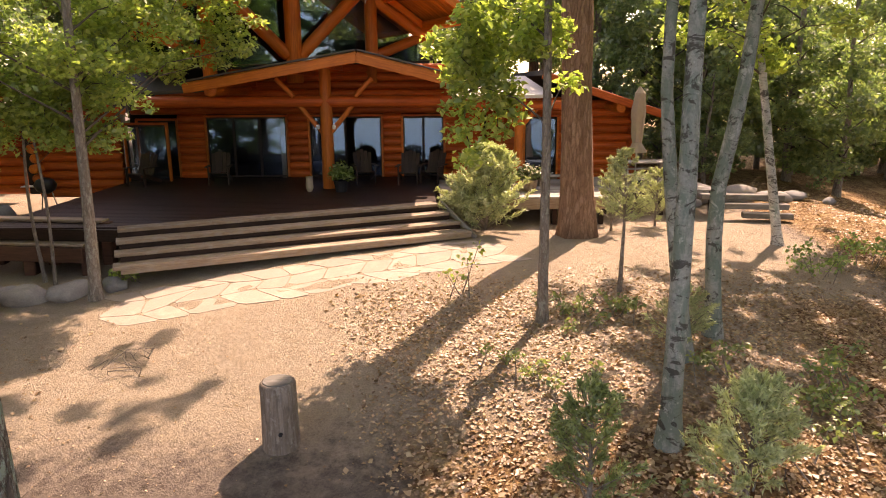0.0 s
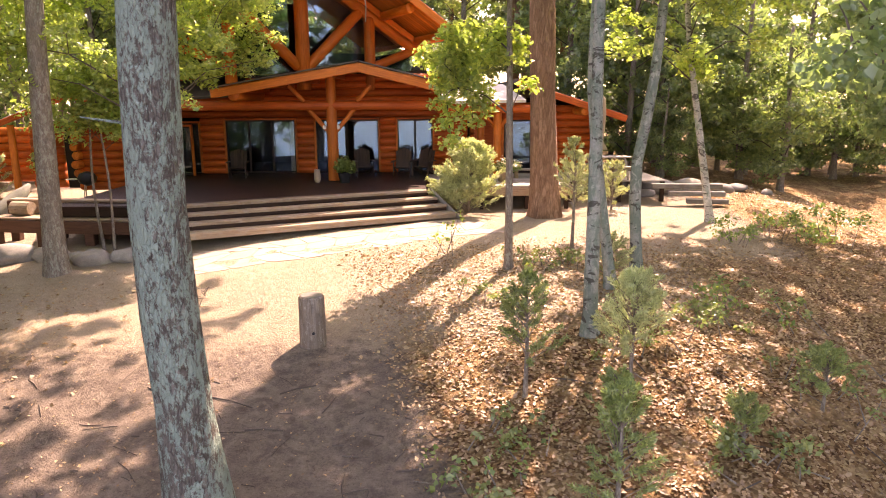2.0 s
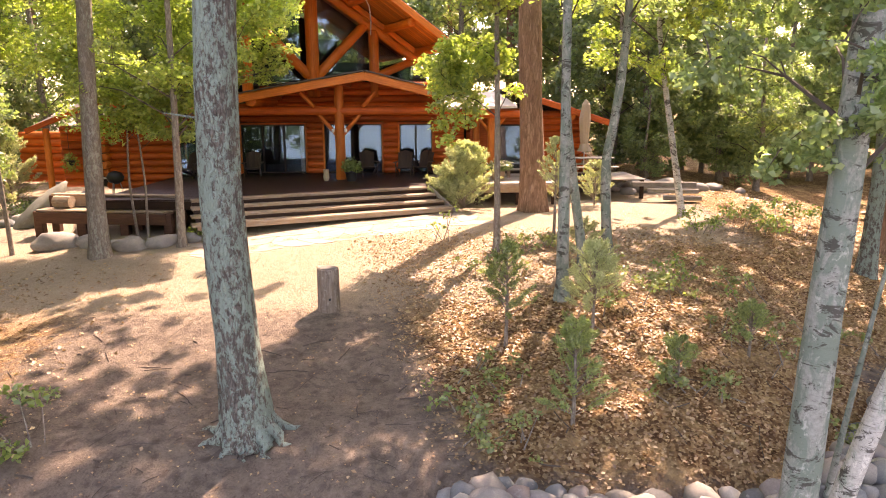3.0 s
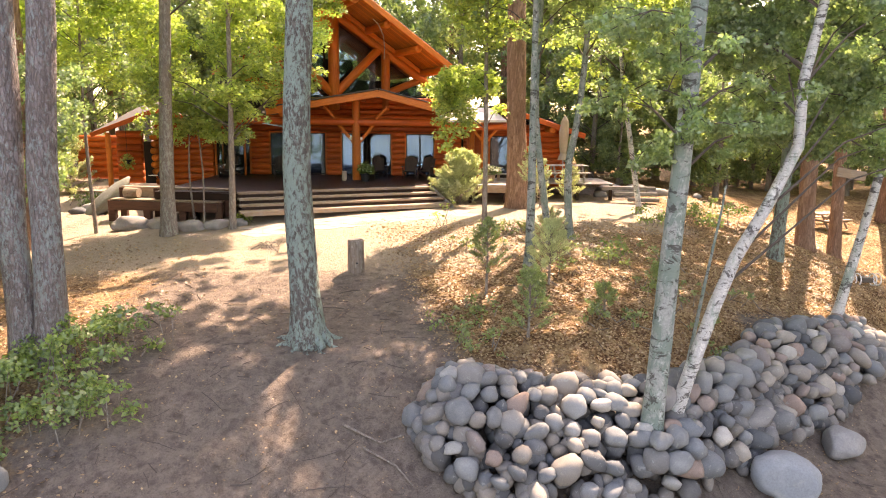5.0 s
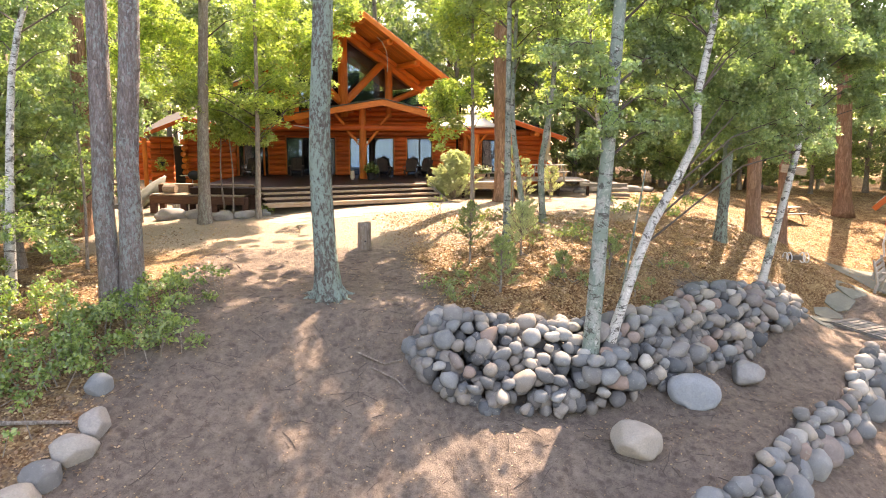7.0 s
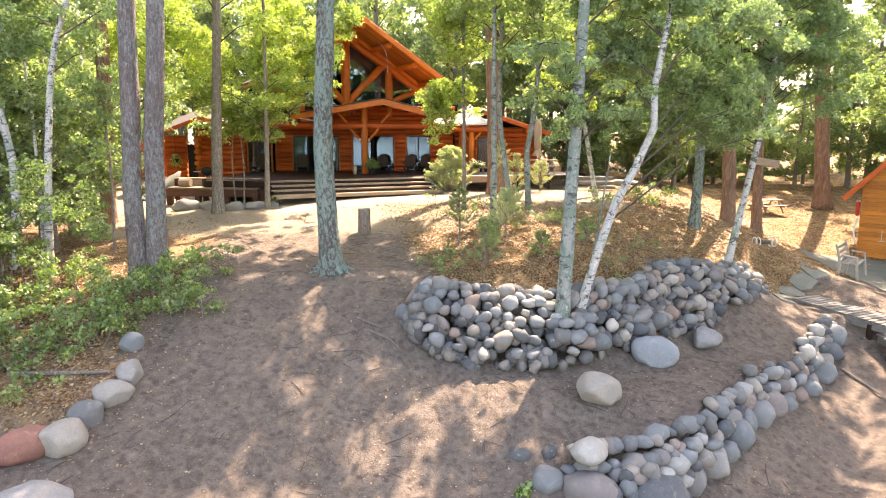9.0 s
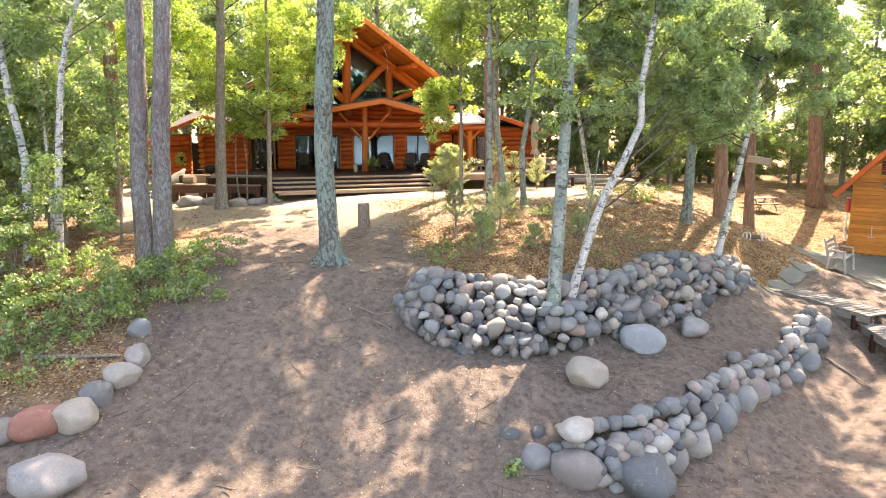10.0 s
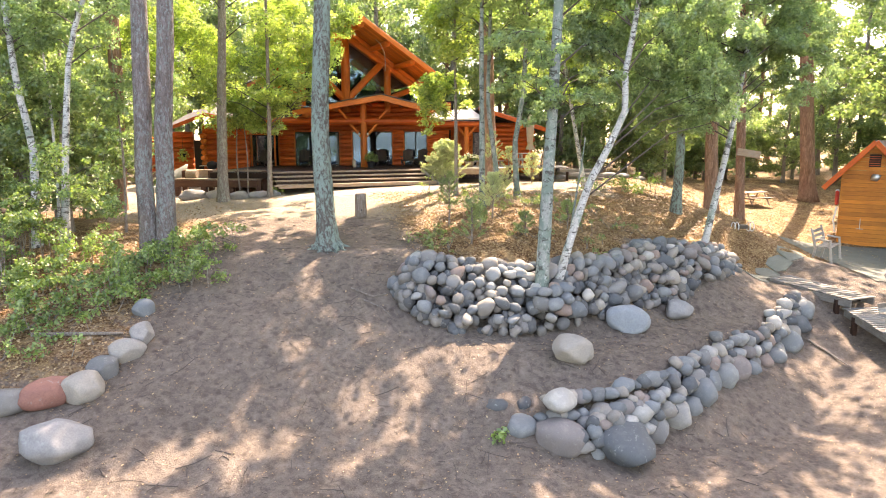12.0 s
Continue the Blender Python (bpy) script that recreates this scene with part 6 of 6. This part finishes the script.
for i in range(12):
    for j in range(3):
        ring = [corner[i, j], corner[i + 1, j], corner[i + 1, j + 1], corner[i, j + 1]]
        mid = sum(ring, Vector()) / 4
        ring = [q.lerp(ring[(k + 1) % 4], f) for k, q in enumerate(ring) for f in (0.12, 0.88)]
        ring = [q + (mid - q).normalized() * 0.016 for q in ring]
        bm = bmesh.new()
        up = rng.uniform(0.004, 0.01)
        lo = [bm.verts.new((q.x + 2, q.y - 18, relief(q.x, q.y) - 0.05)) for q in ring]
        hi = [bm.verts.new((q.x + 2, q.y - 18, relief(q.x, q.y) + up)) for q in ring]
        bm.faces.new(hi)
        for k in range(8):
            bm.faces.new((lo[k], lo[(k + 1) % 8], hi[(k + 1) % 8], hi[k]))
        bmesh.ops.recalc_face_normals(bm, faces=bm.faces)
        part("flagstone", bm, FLAG, apron)

# ---- porch things ----
pot = thing("potted_plant", (-2.2, 23.3, DECK_Z + 0.002), "bushy green plant in a dark pot by the porch post", "plant")
part("pot", tube([(0, 0, 0), (0, 0, 0.3), (0, 0, 0.34)], [0.16, 0.22, 0.24], 14), BLACK, pot)
part("leaves", foliage("leaves", [(0, 0, 0.66, 0.4), (0.15, 0, 0.5, 0.3), (-0.15, 0, 0.5, 0.25)], 1800, 0.1, 5), SHRUB_LEAF, pot)
pot = thing("small_planter", (-3.15, 23.4, DECK_Z + 0.002), "small pale ceramic pot by the porch post", "planter")
part("pot", tube([(0, 0, 0), (0, 0, 0.12), (0, 0, 0.38), (0, 0, 0.44)], [0.07, 0.12, 0.1, 0.11], 12), TAUPE, pot)
flower = thing("flower_planter", (3.3, 23.1, DECK_Z + 0.035), "planter of pale flowers on the side deck", "planter")
part("tub", tube([(0, 0, 0), (0, 0, 0.32)], [0.22, 0.28], 12), DECK, flower)
part("leaves", foliage("leaves", [(0, 0, 0.55, 0.36), (0.3, 0, 0.5, 0.3), (-0.25, 0, 0.5, 0.25)], 1500, 0.1, 6), SHRUB_LEAF, flower)
BLOOM = leafy("pale_bloom", ((0.6, 0.58, 0.45), (0.7, 0.68, 0.6), (0.5, 0.5, 0.4)), 0.3)
part("blossoms", foliage("blossoms", [(0, -0.1, 0.68, 0.34), (0.35, -0.1, 0.58, 0.3), (-0.2, 0, 0.6, 0.25)], 500, 0.1, 7), BLOOM, flower)
basket = thing("hanging_basket", (-13.0, 24.1, 1.55), "hanging basket of yellow-green foliage under the wing eave", "planter")
part("basket", tube([(0, 0, -0.2), (0, 0, 0.0)], [0.1, 0.2], 10), BLACK, basket)
part("leaves", foliage("leaves", [(0, 0, 0.1, 0.36), (0, 0, -0.2, 0.25)], 1500, 0.1, 8, 0.9), MAPLE_LEAF, basket)
part("chain", tube([(0, 0, 0.0), (0, 0, 1.5)], [0.01, 0.01], 4), BLACK, basket)
grill = thing("kettle_grill", (-11.4, 24.2, 0.0), "black kettle grill with pale shelf by the wing", "grill")
bm = tube([(0, 0, 0.62), (0, 0, 0.72), (0, 0, 0.9), (0, 0, 1.05), (0, 0, 1.12)], [0.08, 0.26, 0.33, 0.24, 0.06], 14)
part("kettle", bm, BLACK, grill, "", None, True)
for a in (0.3, 2.4, 4.5):
    part("leg", tube([(0.15 * math.cos(a), 0.15 * math.sin(a), 0.7), (0.3 * math.cos(a), 0.3 * math.sin(a), 0.0)], [0.02, 0.02], 5), METAL, grill)
part("shelf", box((0.4, 0.3, 0.03), (-0.5, 0, 0.85)), WHITE, grill)

umbrella = thing("folded_umbrella", (6.85, 24.6, DECK_Z + 0.03), "tall folded taupe patio umbrella on the side deck", "umbrella")
part("pole", tube([(0, 0, 0), (0, 0, 2.95)], [0.025, 0.02], 8), METAL, umbrella)
part("canopy", tube([(0, 0, 0.95), (0, 0, 1.25), (0, 0, 1.4), (0, 0, 2.2), (0, 0, 2.75), (0, 0, 2.95)], [0.3, 0.14, 0.17, 0.22, 0.16, 0.03], 12, rough=0.25, seed=4), TAUPE, umbrella)
part("base", tube([(0, 0, 0), (0, 0, 0.08)], [0.28, 0.25], 14), BLACK, umbrella)
far_deck = thing("terrace_deck", (7.3, 24.5, 0), "grey plank terrace with timber steps beside the lodge", "deck")
for k in range(16):
    y = 23.2 + 0.19 * k
    bm, m = beam((-1.85, y - 24.5, DECK_Z), (1.6, y - 24.5, DECK_Z), 0.18, 0.04, 0.006)
    part("deck_board", bm, PALE_PLANK, far_deck, "", m)
for k in range(3):
    bm, m = beam((1.0 + 0.5 * k, -1.6 - 0.3 * k, 0.62 - 0.22 * k), (3.3, -1.9 - 0.3 * k, 0.62 - 0.22 * k), 0.26, 0.16, 0.02)
    part("timber_step", bm, GREY_WOOD, far_deck, "", m)
for x in (-1.7, 0, 1.5):
    part("post", box((0.14, 0.14, 0.76), (x, -1.2, 0.36)), DECK_DARK, far_deck)


def picnic_table(at, turn, mat, label):
    ob = thing("picnic_table", at, label, "table", turn=turn)
    for k in range(5):
        part("top_plank", box((1.8, 0.14, 0.04), (0, -0.3 + 0.15 * k, 0.75), 0.006), mat, ob)
    for s in (-1, 1):
        for k in range(2):
            part("seat_plank", box((1.8, 0.13, 0.04), (0, s * (0.62 + 0.14 * k), 0.45), 0.006), mat, ob)
        part("cross_bar", box((0.08, 1.5, 0.09), (s * 0.65, 0, 0.39)), mat, ob)
        for q in (-1, 1):
            bm, m = beam((s * 0.65, q * 0.7, 0), (s * 0.65, q * 0.22, 0.74), 0.08, 0.08)
            part("leg", bm, mat, ob, "", m)
    return ob


picnic_table((6.9, 23.9, DECK_Z + 0.022), 4, PALE_PLANK, "pale wooden picnic table on the terrace deck")
picnic_table((21.0, 27.0, relief(21, 27)), 20, DECK, "brown wooden picnic table at the edge of the woods")
rng = random.Random(31)
for x, y, s in ((9.4, 25.4, 1.5), (10.6, 25.6, 1.3), (11.6, 25.3, 0.9), (12.6, 25.8, 0.8), (13.6, 25.5, 0.6), (8.6, 24.4, 0.7)):
    me = stone_mesh("garden_rock", int(x * 100), 0.6, 0.25, 2)
    me.materials.append(BOULDER)
    ob = new("garden_rock", me)
    ob.matrix_world = Matrix.LocRotScale((x, y, relief(x, y) + 0.12 * s), Euler((0, 0, rng.random() * 6)), (s * 1.2, s * 0.8, s * 0.8))
    tagged(ob, "weathered grey rock at the garden's edge", "rock", "rocks at the garden's edge")

# ---- young conifers, shrubs and ground plants ----
def conifer(name, at, height, radius, low, mat, label, seed, tufts=46, density=1500, needle=0.09, power=0.7):
    """A young conifer: a thin stem, and tufts of needles on whorled branches."""
    base = Vector((*at, relief(*at)))
    ob = thing(name, base, label, "sapling")
    r = random.Random(seed)
    part("stem", tube([(0, 0, -0.1), (0.02, 0.01, height * 0.5), (0, 0, height)], [0.02 + 0.012 * height, 0.014 + 0.005 * height, 0.005], 7), GREY_BARK, ob)
    bm = bmesh.new()
    spots = []
    for k in range(tufts):
        f = r.random() ** 0.8
        z = low + (height - low) * f
        a = r.random() * 6.28
        reach = radius * (1.02 - f) ** power * (1 - 0.75 * r.random() ** 1.4) + 0.05
        tip = (math.cos(a) * reach, math.sin(a) * reach, z + (0.15 + 0.75 * f + 0.3 * r.random()) * reach)
        spots.append((z - 0.28 * reach, tip, 0.1 + 0.14 * radius * r.uniform(0.7, 1.3)))
        tube([(0, 0, z - 0.28 * reach), tip], [0.008, 0.004], 4, bm, caps=False)
    tagged(part("branchwork", bm, GREY_BARK, ob), kind="stuff")
    rg = np.random.default_rng(seed)
    cs, us = [], []
    for z0, tip, q in spots:
        k = int(density * q * q) + 24
        way = np.array(tip) - np.array((0, 0, z0))
        f = 0.4 + 0.6 * rg.random(k)[:, None] ** 0.7
        d = way / np.linalg.norm(way) * 0.9 + rg.normal(size=(k, 3)) * 0.42
        d /= np.linalg.norm(d, axis=1)[:, None]
        cs.append(np.array((0, 0, z0)) + way * f + d * needle * 0.45 + rg.normal(size=(k, 3)) * 0.25 * q * (1.1 - f))
        us.append(d)
    cs, us = np.concatenate(cs), np.concatenate(us)
    n = rg.normal(size=cs.shape)
    size = needle * (0.7 + 0.6 * rg.random(len(cs)))
    part("needles", quads_mesh("needles", cs, n, us, size * 0.2, size, single=True), mat, ob)
    return ob


conifer("spruce", (1.95, 21.4), 2.15, 1.4, 0.15, PALE_NEEDLE, "bushy pale green young spruce beside the steps", 51, 210, 1500, 0.15, 0.8)
conifer("spruce", (5.3, 21.2), 1.9, 0.6, 0.3, PALE_NEEDLE, "slim pale green young spruce by the side deck", 52, 60)
conifer("spruce", (6.6, 21.6), 1.5, 0.75, 0.2, PALE_NEEDLE, "small bushy spruce by the terrace", 53, 60)
conifer("pine_sapling", (4.07, 15.6), 2.6, 0.55, 1.4, PALE_NEEDLE, "thin pine sapling with a pale tufted top", 54, 46)
conifer("pine_sapling", (2.05, 9.0), 1.8, 0.6, 0.5, SAPLING_NEEDLE, "small green pine sapling on the litter", 55, 46)
conifer("pine_sapling", (3.6, 9.1), 1.5, 0.75, 0.5, PALE_NEEDLE, "bushy light green fir sapling on the litter", 56, 90)
conifer("pine_sapling", (2.75, 6.6), 1.5, 0.55, 0.2, SAPLING_NEEDLE, "slender green pine sapling above the cobble bank", 57, 50)
conifer("pine_sapling", (3.1, 8.0), 0.8, 0.4, 0.1, SAPLING_NEEDLE, "low green fir seedling on the litter", 58, 36)
conifer("pine_sapling", (4.6, 7.6), 0.7, 0.4, 0.1, SAPLING_NEEDLE, "low green fir seedling on the litter", 59, 36)
conifer("pine_sapling", (4.2, 12.6), 0.9, 0.5, 0.2, PALE_NEEDLE, "small pale green sapling by the aspens", 60, 36)
conifer("pine_sapling", (6.2, 8.6), 0.9, 0.5, 0.2, SAPLING_NEEDLE, "small green sapling on the slope", 61, 36)

conifer("spruce", (-17.2, 27.0), 3.0, 1.4, 0.1, PALE_NEEDLE, "pale green young spruce behind the low wing", 62, 120, 700, 0.16)


def shrub(name, at, clumps, leaf, label, seed, per=700, mat=None, stems=7):
    base = Vector((*at, relief(*at)))
    ob = thing(name, base, label, "shrub")
    r = random.Random(seed)
    got = []
    bm = bmesh.new()
    for x, y, z, q in clumps:
        got.append((x - base.x, y - base.y, relief(x, y) + z - base.z, q))
        a = Vector((x - base.x + r.uniform(-0.3, 0.3), y - base.y + r.uniform(-0.3, 0.3), relief(x, y) - base.z))
        tube([a, Vector(got[-1][:3])], [0.014, 0.005], 4, bm, caps=False)
    tagged(part("stemwork", bm, GREY_BARK, ob), kind="stuff")
    part("leaves", foliage("leaves", got, per, leaf, seed, 0.3, 0.4), mat or SHRUB_LEAF, ob)
    return ob


r = random.Random(91)
bank = []
for k in range(120):
    x = r.uniform(-12.5, -5.0)
    y = 2.2 + 3.2 * r.random() + max(0.0, (x + 8)) * 0.45
    if x > -6.2 and y < 3.9:
        continue
    bank.append((x, y, r.uniform(0.15, 0.75), r.uniform(0.25, 0.5)))
for k in range(40):
    bank.append((r.uniform(-12.5, -7.0), r.uniform(0.8, 2.6), r.uniform(0.1, 0.5), r.uniform(0.2, 0.4)))
for k in range(34):
    bank.append((r.uniform(-13.5, -10.3), r.uniform(3.5, 6.5), r.uniform(0.6, 2.2), r.uniform(0.3, 0.55)))
shrub("shrub_bank", (-8.0, 4.2), broken(bank, 5, 2, 0.7, 0.6), 0.1, "sprawling green leafy shrubs beside the path", 92, 760)
shrub("low_shrub", (-5.9, 17.2), [(-5.9, 17.2, 0.2, 0.25), (-6.1, 17.1, 0.3, 0.2)], 0.09, "small leafy plant at the foot of the steps", 93, 900, MAPLE_LEAF)
shrub("weedy_sapling", (1.2, 15.7), [(1.2, 15.7, 0.7, 0.25), (1.0, 15.6, 0.4, 0.2), (1.4, 15.8, 0.9, 0.2), (0.8, 15.7, 0.45, 0.18)], 0.1, "thin leafy weed on the gravel", 94, 260, MAPLE_LEAF)
shrub("grassy_bank", (-13.9, 23.0), [(-13.9 + r.uniform(-0.9, 0.7), 22.8 + r.uniform(-0.9, 0.9), r.uniform(0.05, 0.55), 0.3) for k in range(22)], 0.1, "green mossy bank beside the stone steps", 191, 500)
shrub("low_shrub", (8.6, 17.2), [(8.6 + r.uniform(-0.8, 0.8), 17.2 + r.uniform(-0.5, 0.5), r.uniform(0.1, 0.6), 0.3) for k in range(8)], 0.1, "low green shrub on the slope", 95, 420)
shrub("low_shrub", (10.9, 17.7), [(10.9 + r.uniform(-1.2, 1.2), 17.7 + r.uniform(-0.7, 0.7), r.uniform(0.2, 1.1), 0.35) for k in range(14)], 0.11, "leafy green shrub on the slope", 96, 420)
shrub("low_shrub", (6.3, 11.4), [(6.3 + r.uniform(-1.0, 1.0), 11.4 + r.uniform(-0.7, 0.7), r.uniform(0.1, 0.5), 0.25) for k in range(9)], 0.09, "low green ground plants on the litter", 97, 420)
shrub("low_shrub", (1.7, 7.4), [(1.7 + r.uniform(-1.2, 1.2), 7.2 + r.uniform(-0.5, 0.7), r.uniform(0.05, 0.25), 0.2) for k in range(8)], 0.09, "low green ground plants above the cobble bank", 98, 300)
shrub("grass_tuft", (3.05, -0.7), [(3.05, -0.7, 0.08, 0.2), (3.2, -0.5, 0.08, 0.15)], 0.12, "small green tuft on bare earth", 99, 900)
UNDERGROWTH = leafy("undergrowth_leaf", ((0.11, 0.16, 0.05), (0.16, 0.21, 0.065), (0.22, 0.26, 0.085)), 0.45)
for x, y, wide, high, count in ((1.75, 6.3, 0.55, 0.45, 12), (3.7, 9.6, 0.6, 0.4, 9), (4.35, 7.3, 0.45, 0.35, 8), (6.45, 9.0, 0.7, 0.6, 12), (3.1, 14.3, 0.5, 0.4, 8), (5.2, 7.5, 0.4, 0.3, 7), (2.5, 12.4, 0.7, 0.4, 10), (3.6, 14.2, 0.6, 0.35, 8), (5.3, 10.5, 0.7, 0.5, 11), (1.6, 8.1, 0.5, 0.3, 7), (4.4, 12.0, 0.6, 0.4, 9), (8.5, 9.8, 0.6, 0.5, 9), (7.6, 12.4, 0.9, 0.6, 12), (7.0, 7.4, 0.5, 0.4, 8)):
    shrub("seedling_patch", (x, y), [(x + r.gauss(0, wide * 0.55), y + r.gauss(0, wide * 0.55), high * r.uniform(0.2, 1.0), r.uniform(0.1, 0.2)) for k in range(count)], 0.075, "low green seedlings growing through dry leaves", int(x * 100 + y * 10), 1100, UNDERGROWTH)
tree("maple_sapling", [(-7.4, 17.1, -0.35), (-7.35, 17.1, 1.5), (-7.45, 17.1, 3.2)], 0.045, 4.5, GREY_BARK, MAPLE_LEAF, crown_clumps((-7.0, 17.1, 3.5), (1.2, 0.8, 0.9), 36, 0.36, 70), "thin maple sapling beside the deck bench", per=520, leaf=0.12, seed=70, category="sapling")
tree("maple_sapling", [(-7.9, 17.6, -0.35), (-8.0, 17.6, 1.5), (-7.9, 17.6, 3.2)], 0.05, 4.6, GREY_BARK, MAPLE_LEAF, crown_clumps((-8.3, 17.5, 3.6), (1.3, 0.8, 1.0), 36, 0.36, 72), "thin maple sapling beside the deck bench", per=520, leaf=0.12, seed=72, category="sapling")

me = stone_mesh("rock_slab", 8123, 0.35, 0.3, 3)
me.materials.append(GREEN_FLAG)
ob = new("rock_slab", me)
ob.matrix_world = Matrix.LocRotScale((-12.7, 20.8, relief(-12.7, 20.8) + 0.35), Euler((0.1, -0.75, 0.35)), (2.3, 1.6, 1.5))
tagged(ob, "large sloping mossy rock slab beside the bench", "rock")
steps = thing("stone_steps", (-12.7, 21.6, 0), "rough dark stone steps climbing the bank beside the bench", "steps")
for k in range(5):
    me = stone_mesh("step_stone", 7100 + k, 0.6, 0.3, 2)
    me.materials.append(COBBLE)
    ob = new("step_stone", me)
    ob.parent = steps
    ob.matrix_basis = Matrix.LocRotScale((-0.9 + 0.42 * k, -0.9 + 0.5 * k, relief(-13.6 + 0.42 * k, 20.7 + 0.5 * k) + 0.08 + 0.1 * k), Euler((0, 0, 0.3 * k)), (0.95, 0.7, 0.55 + 0.12 * k))

# ---- sticks, roots and litter ----
def stick(pts, rad, label):
    ps = [Vector((x, y, relief(x, y) + 0.02 + lift)) for x, y, lift in pts]
    ob = thing("fallen_stick", ps[0], label, "stick")
    part("stick", tube([p - ps[0] for p in ps], [rad * (1 - 0.5 * i / len(ps)) for i in range(len(ps))], 6), GREY_BARK, ob)


stick(((-8.7, 1.7, 0.05), (-7.5, 1.75, 0.04), (-6.4, 1.8, 0.03)), 0.06, "long pale fallen branch behind the edging stones")
stick(((14.0, 6.75, 0.02), (14.3, 5.94, 0.03), (14.42, 5.05, 0.02)), 0.04, "dark fallen branch on bare earth")
stick(((-0.9, 4.4, 0.02), (-0.2, 4.1, 0.05), (0.2, 4.3, 0.02)), 0.025, "thin fallen branch on the path")
stick(((-0.5, 4.0, 0.02), (0.1, 3.7, 0.05), (0.4, 3.4, 0.02)), 0.02, "thin fallen branch on the path")
rg = random.Random(8)
for a in (2.9, 3.5, 4.2, 4.75, 5.3, 5.9, 0.3):
    h, l = rg.uniform(0.1, 0.3), rg.uniform(0.46, 0.66)
    pts = [(0.26 * math.cos(a), 0.26 * math.sin(a), 0.22), (0.45 * math.cos(a + h), 0.45 * math.sin(a + h), 0.03), (l * math.cos(a - 0.2 * h), l * math.sin(a - 0.2 * h), 0.0), ((l + 0.25) * math.cos(a + h), (l + 0.25) * math.sin(a + h), -0.08)]
    pts = [(x, y, relief(-1.88 + x, 6.65 + y) + z + 1.2) for x, y, z in pts]
    part("root", tube(pts, [0.13, 0.085, 0.045, 0.02], 9, rough=0.2, seed=int(a * 10)), PINE_BARK, near_pine, "", None, True)
rg = random.Random(15)
for k in range(12):
    x, y = -4.3 + rg.uniform(-0.45, 0.45), 13.2 + rg.uniform(-0.35, 0.35)
    stick(((x, y, 0.0), (x + rg.uniform(-0.25, 0.25), y + rg.uniform(-0.2, 0.2), rg.uniform(0.02, 0.22)), (x + rg.uniform(-0.5, 0.5), y + rg.uniform(-0.3, 0.3), rg.uniform(0.0, 0.2))), 0.008, "dry twig in a small brush heap")


def scatter(name, mat, x0, x1, y0, y1, count, share, size, label, seed, category):
    r = np.random.default_rng(seed)
    xs, ys = r.uniform(x0, x1, count * 3), r.uniform(y0, y1, count * 3)
    keep = [(x, y) for x, y in zip(xs, ys) if r.random() < share(x, y)][:count]
    c = np.array([(x, y, relief(x, y) + 0.012) for x, y in keep])
    n = r.normal(size=c.shape) * 0.35
    n[:, 2] += 1.0
    s = size * (0.5 + r.random(len(c)))
    ob = part(name, quads_mesh(name, c, n, r.normal(size=c.shape), s * 0.7, s, 0.2), mat)
    tagged(ob, label, category, kind="stuff")


scatter("leaf_litter", DRY_LEAF, -1.5, 15, 5, 19, 44000, litter_share, 0.06, "dry brown and tan fallen leaves on the mound", 1, "leaf litter")
scatter("leaf_litter", DRY_LEAF, -12, 26, 8, 30, 16000, litter_share, 0.085, "dry brown and tan fallen leaves on the slopes", 2, "leaf litter")
scatter("leaf_litter", DRY_LEAF, -13, -4.4, -1.5, 8, 7000, litter_share, 0.08, "dry brown fallen leaves under the shrubs", 4, "leaf litter")
scatter("leaf_litter", DRY_LEAF, -9, 16, -3, 15, 9000, lambda x, y: 0.5, 0.04, "scattered dry leaves and chips on bare earth", 3, "leaf litter")
scatter("leaf_litter", DRY_LEAF, -7, 10, -9, 10, 2600, lambda x, y: 0.35 + 0.65 * (math.sin(1.3 * x + 0.7 * y) * math.sin(0.9 * y - 0.4 * x) > 0.1), 0.055, "sparse dry leaves strewn over the sandy slope", 6, "leaf litter")


def twig_litter(x0, x1, y0, y1, count, seed):
    """Short dark three-sided twigs lying on the bare sand."""
    r = random.Random(seed)
    vs, fs = [], []
    for k in range(count):
        x, y, a = r.uniform(x0, x1), r.uniform(y0, y1), r.uniform(0, math.pi)
        l, w = 0.05 + 0.34 * r.random() ** 3, r.uniform(0.005, 0.012)
        b = len(vs)
        for s in (-1, 0, 1):
            bend = 0.0 if s else l * r.uniform(-0.15, 0.15)
            px, py = x + s * l * math.cos(a) - bend * math.sin(a), y + s * l * math.sin(a) + bend * math.cos(a)
            for j in range(3):
                t = math.tau * j / 3 + math.pi / 2
                vs.append((px - w * math.cos(t) * math.sin(a), py + w * math.cos(t) * math.cos(a), relief(px, py) + 0.014 + w * math.sin(t)))
        for g in (b, b + 3):
            fs += [(g + j, g + (j + 1) % 3, g + 3 + (j + 1) % 3, g + 3 + j) for j in range(3)]
        fs += [(b + 2, b + 1, b), (b + 6, b + 7, b + 8)]
    me = bpy.data.meshes.new("twig_litter")
    me.from_pydata(vs, [], fs)
    tagged(part("twig_litter", me, TWIG), "small dark broken twigs strewn over the sandy slope", "twigs", kind="stuff")


twig_litter(-6.5, 9.5, -9, 10, 900, 17)
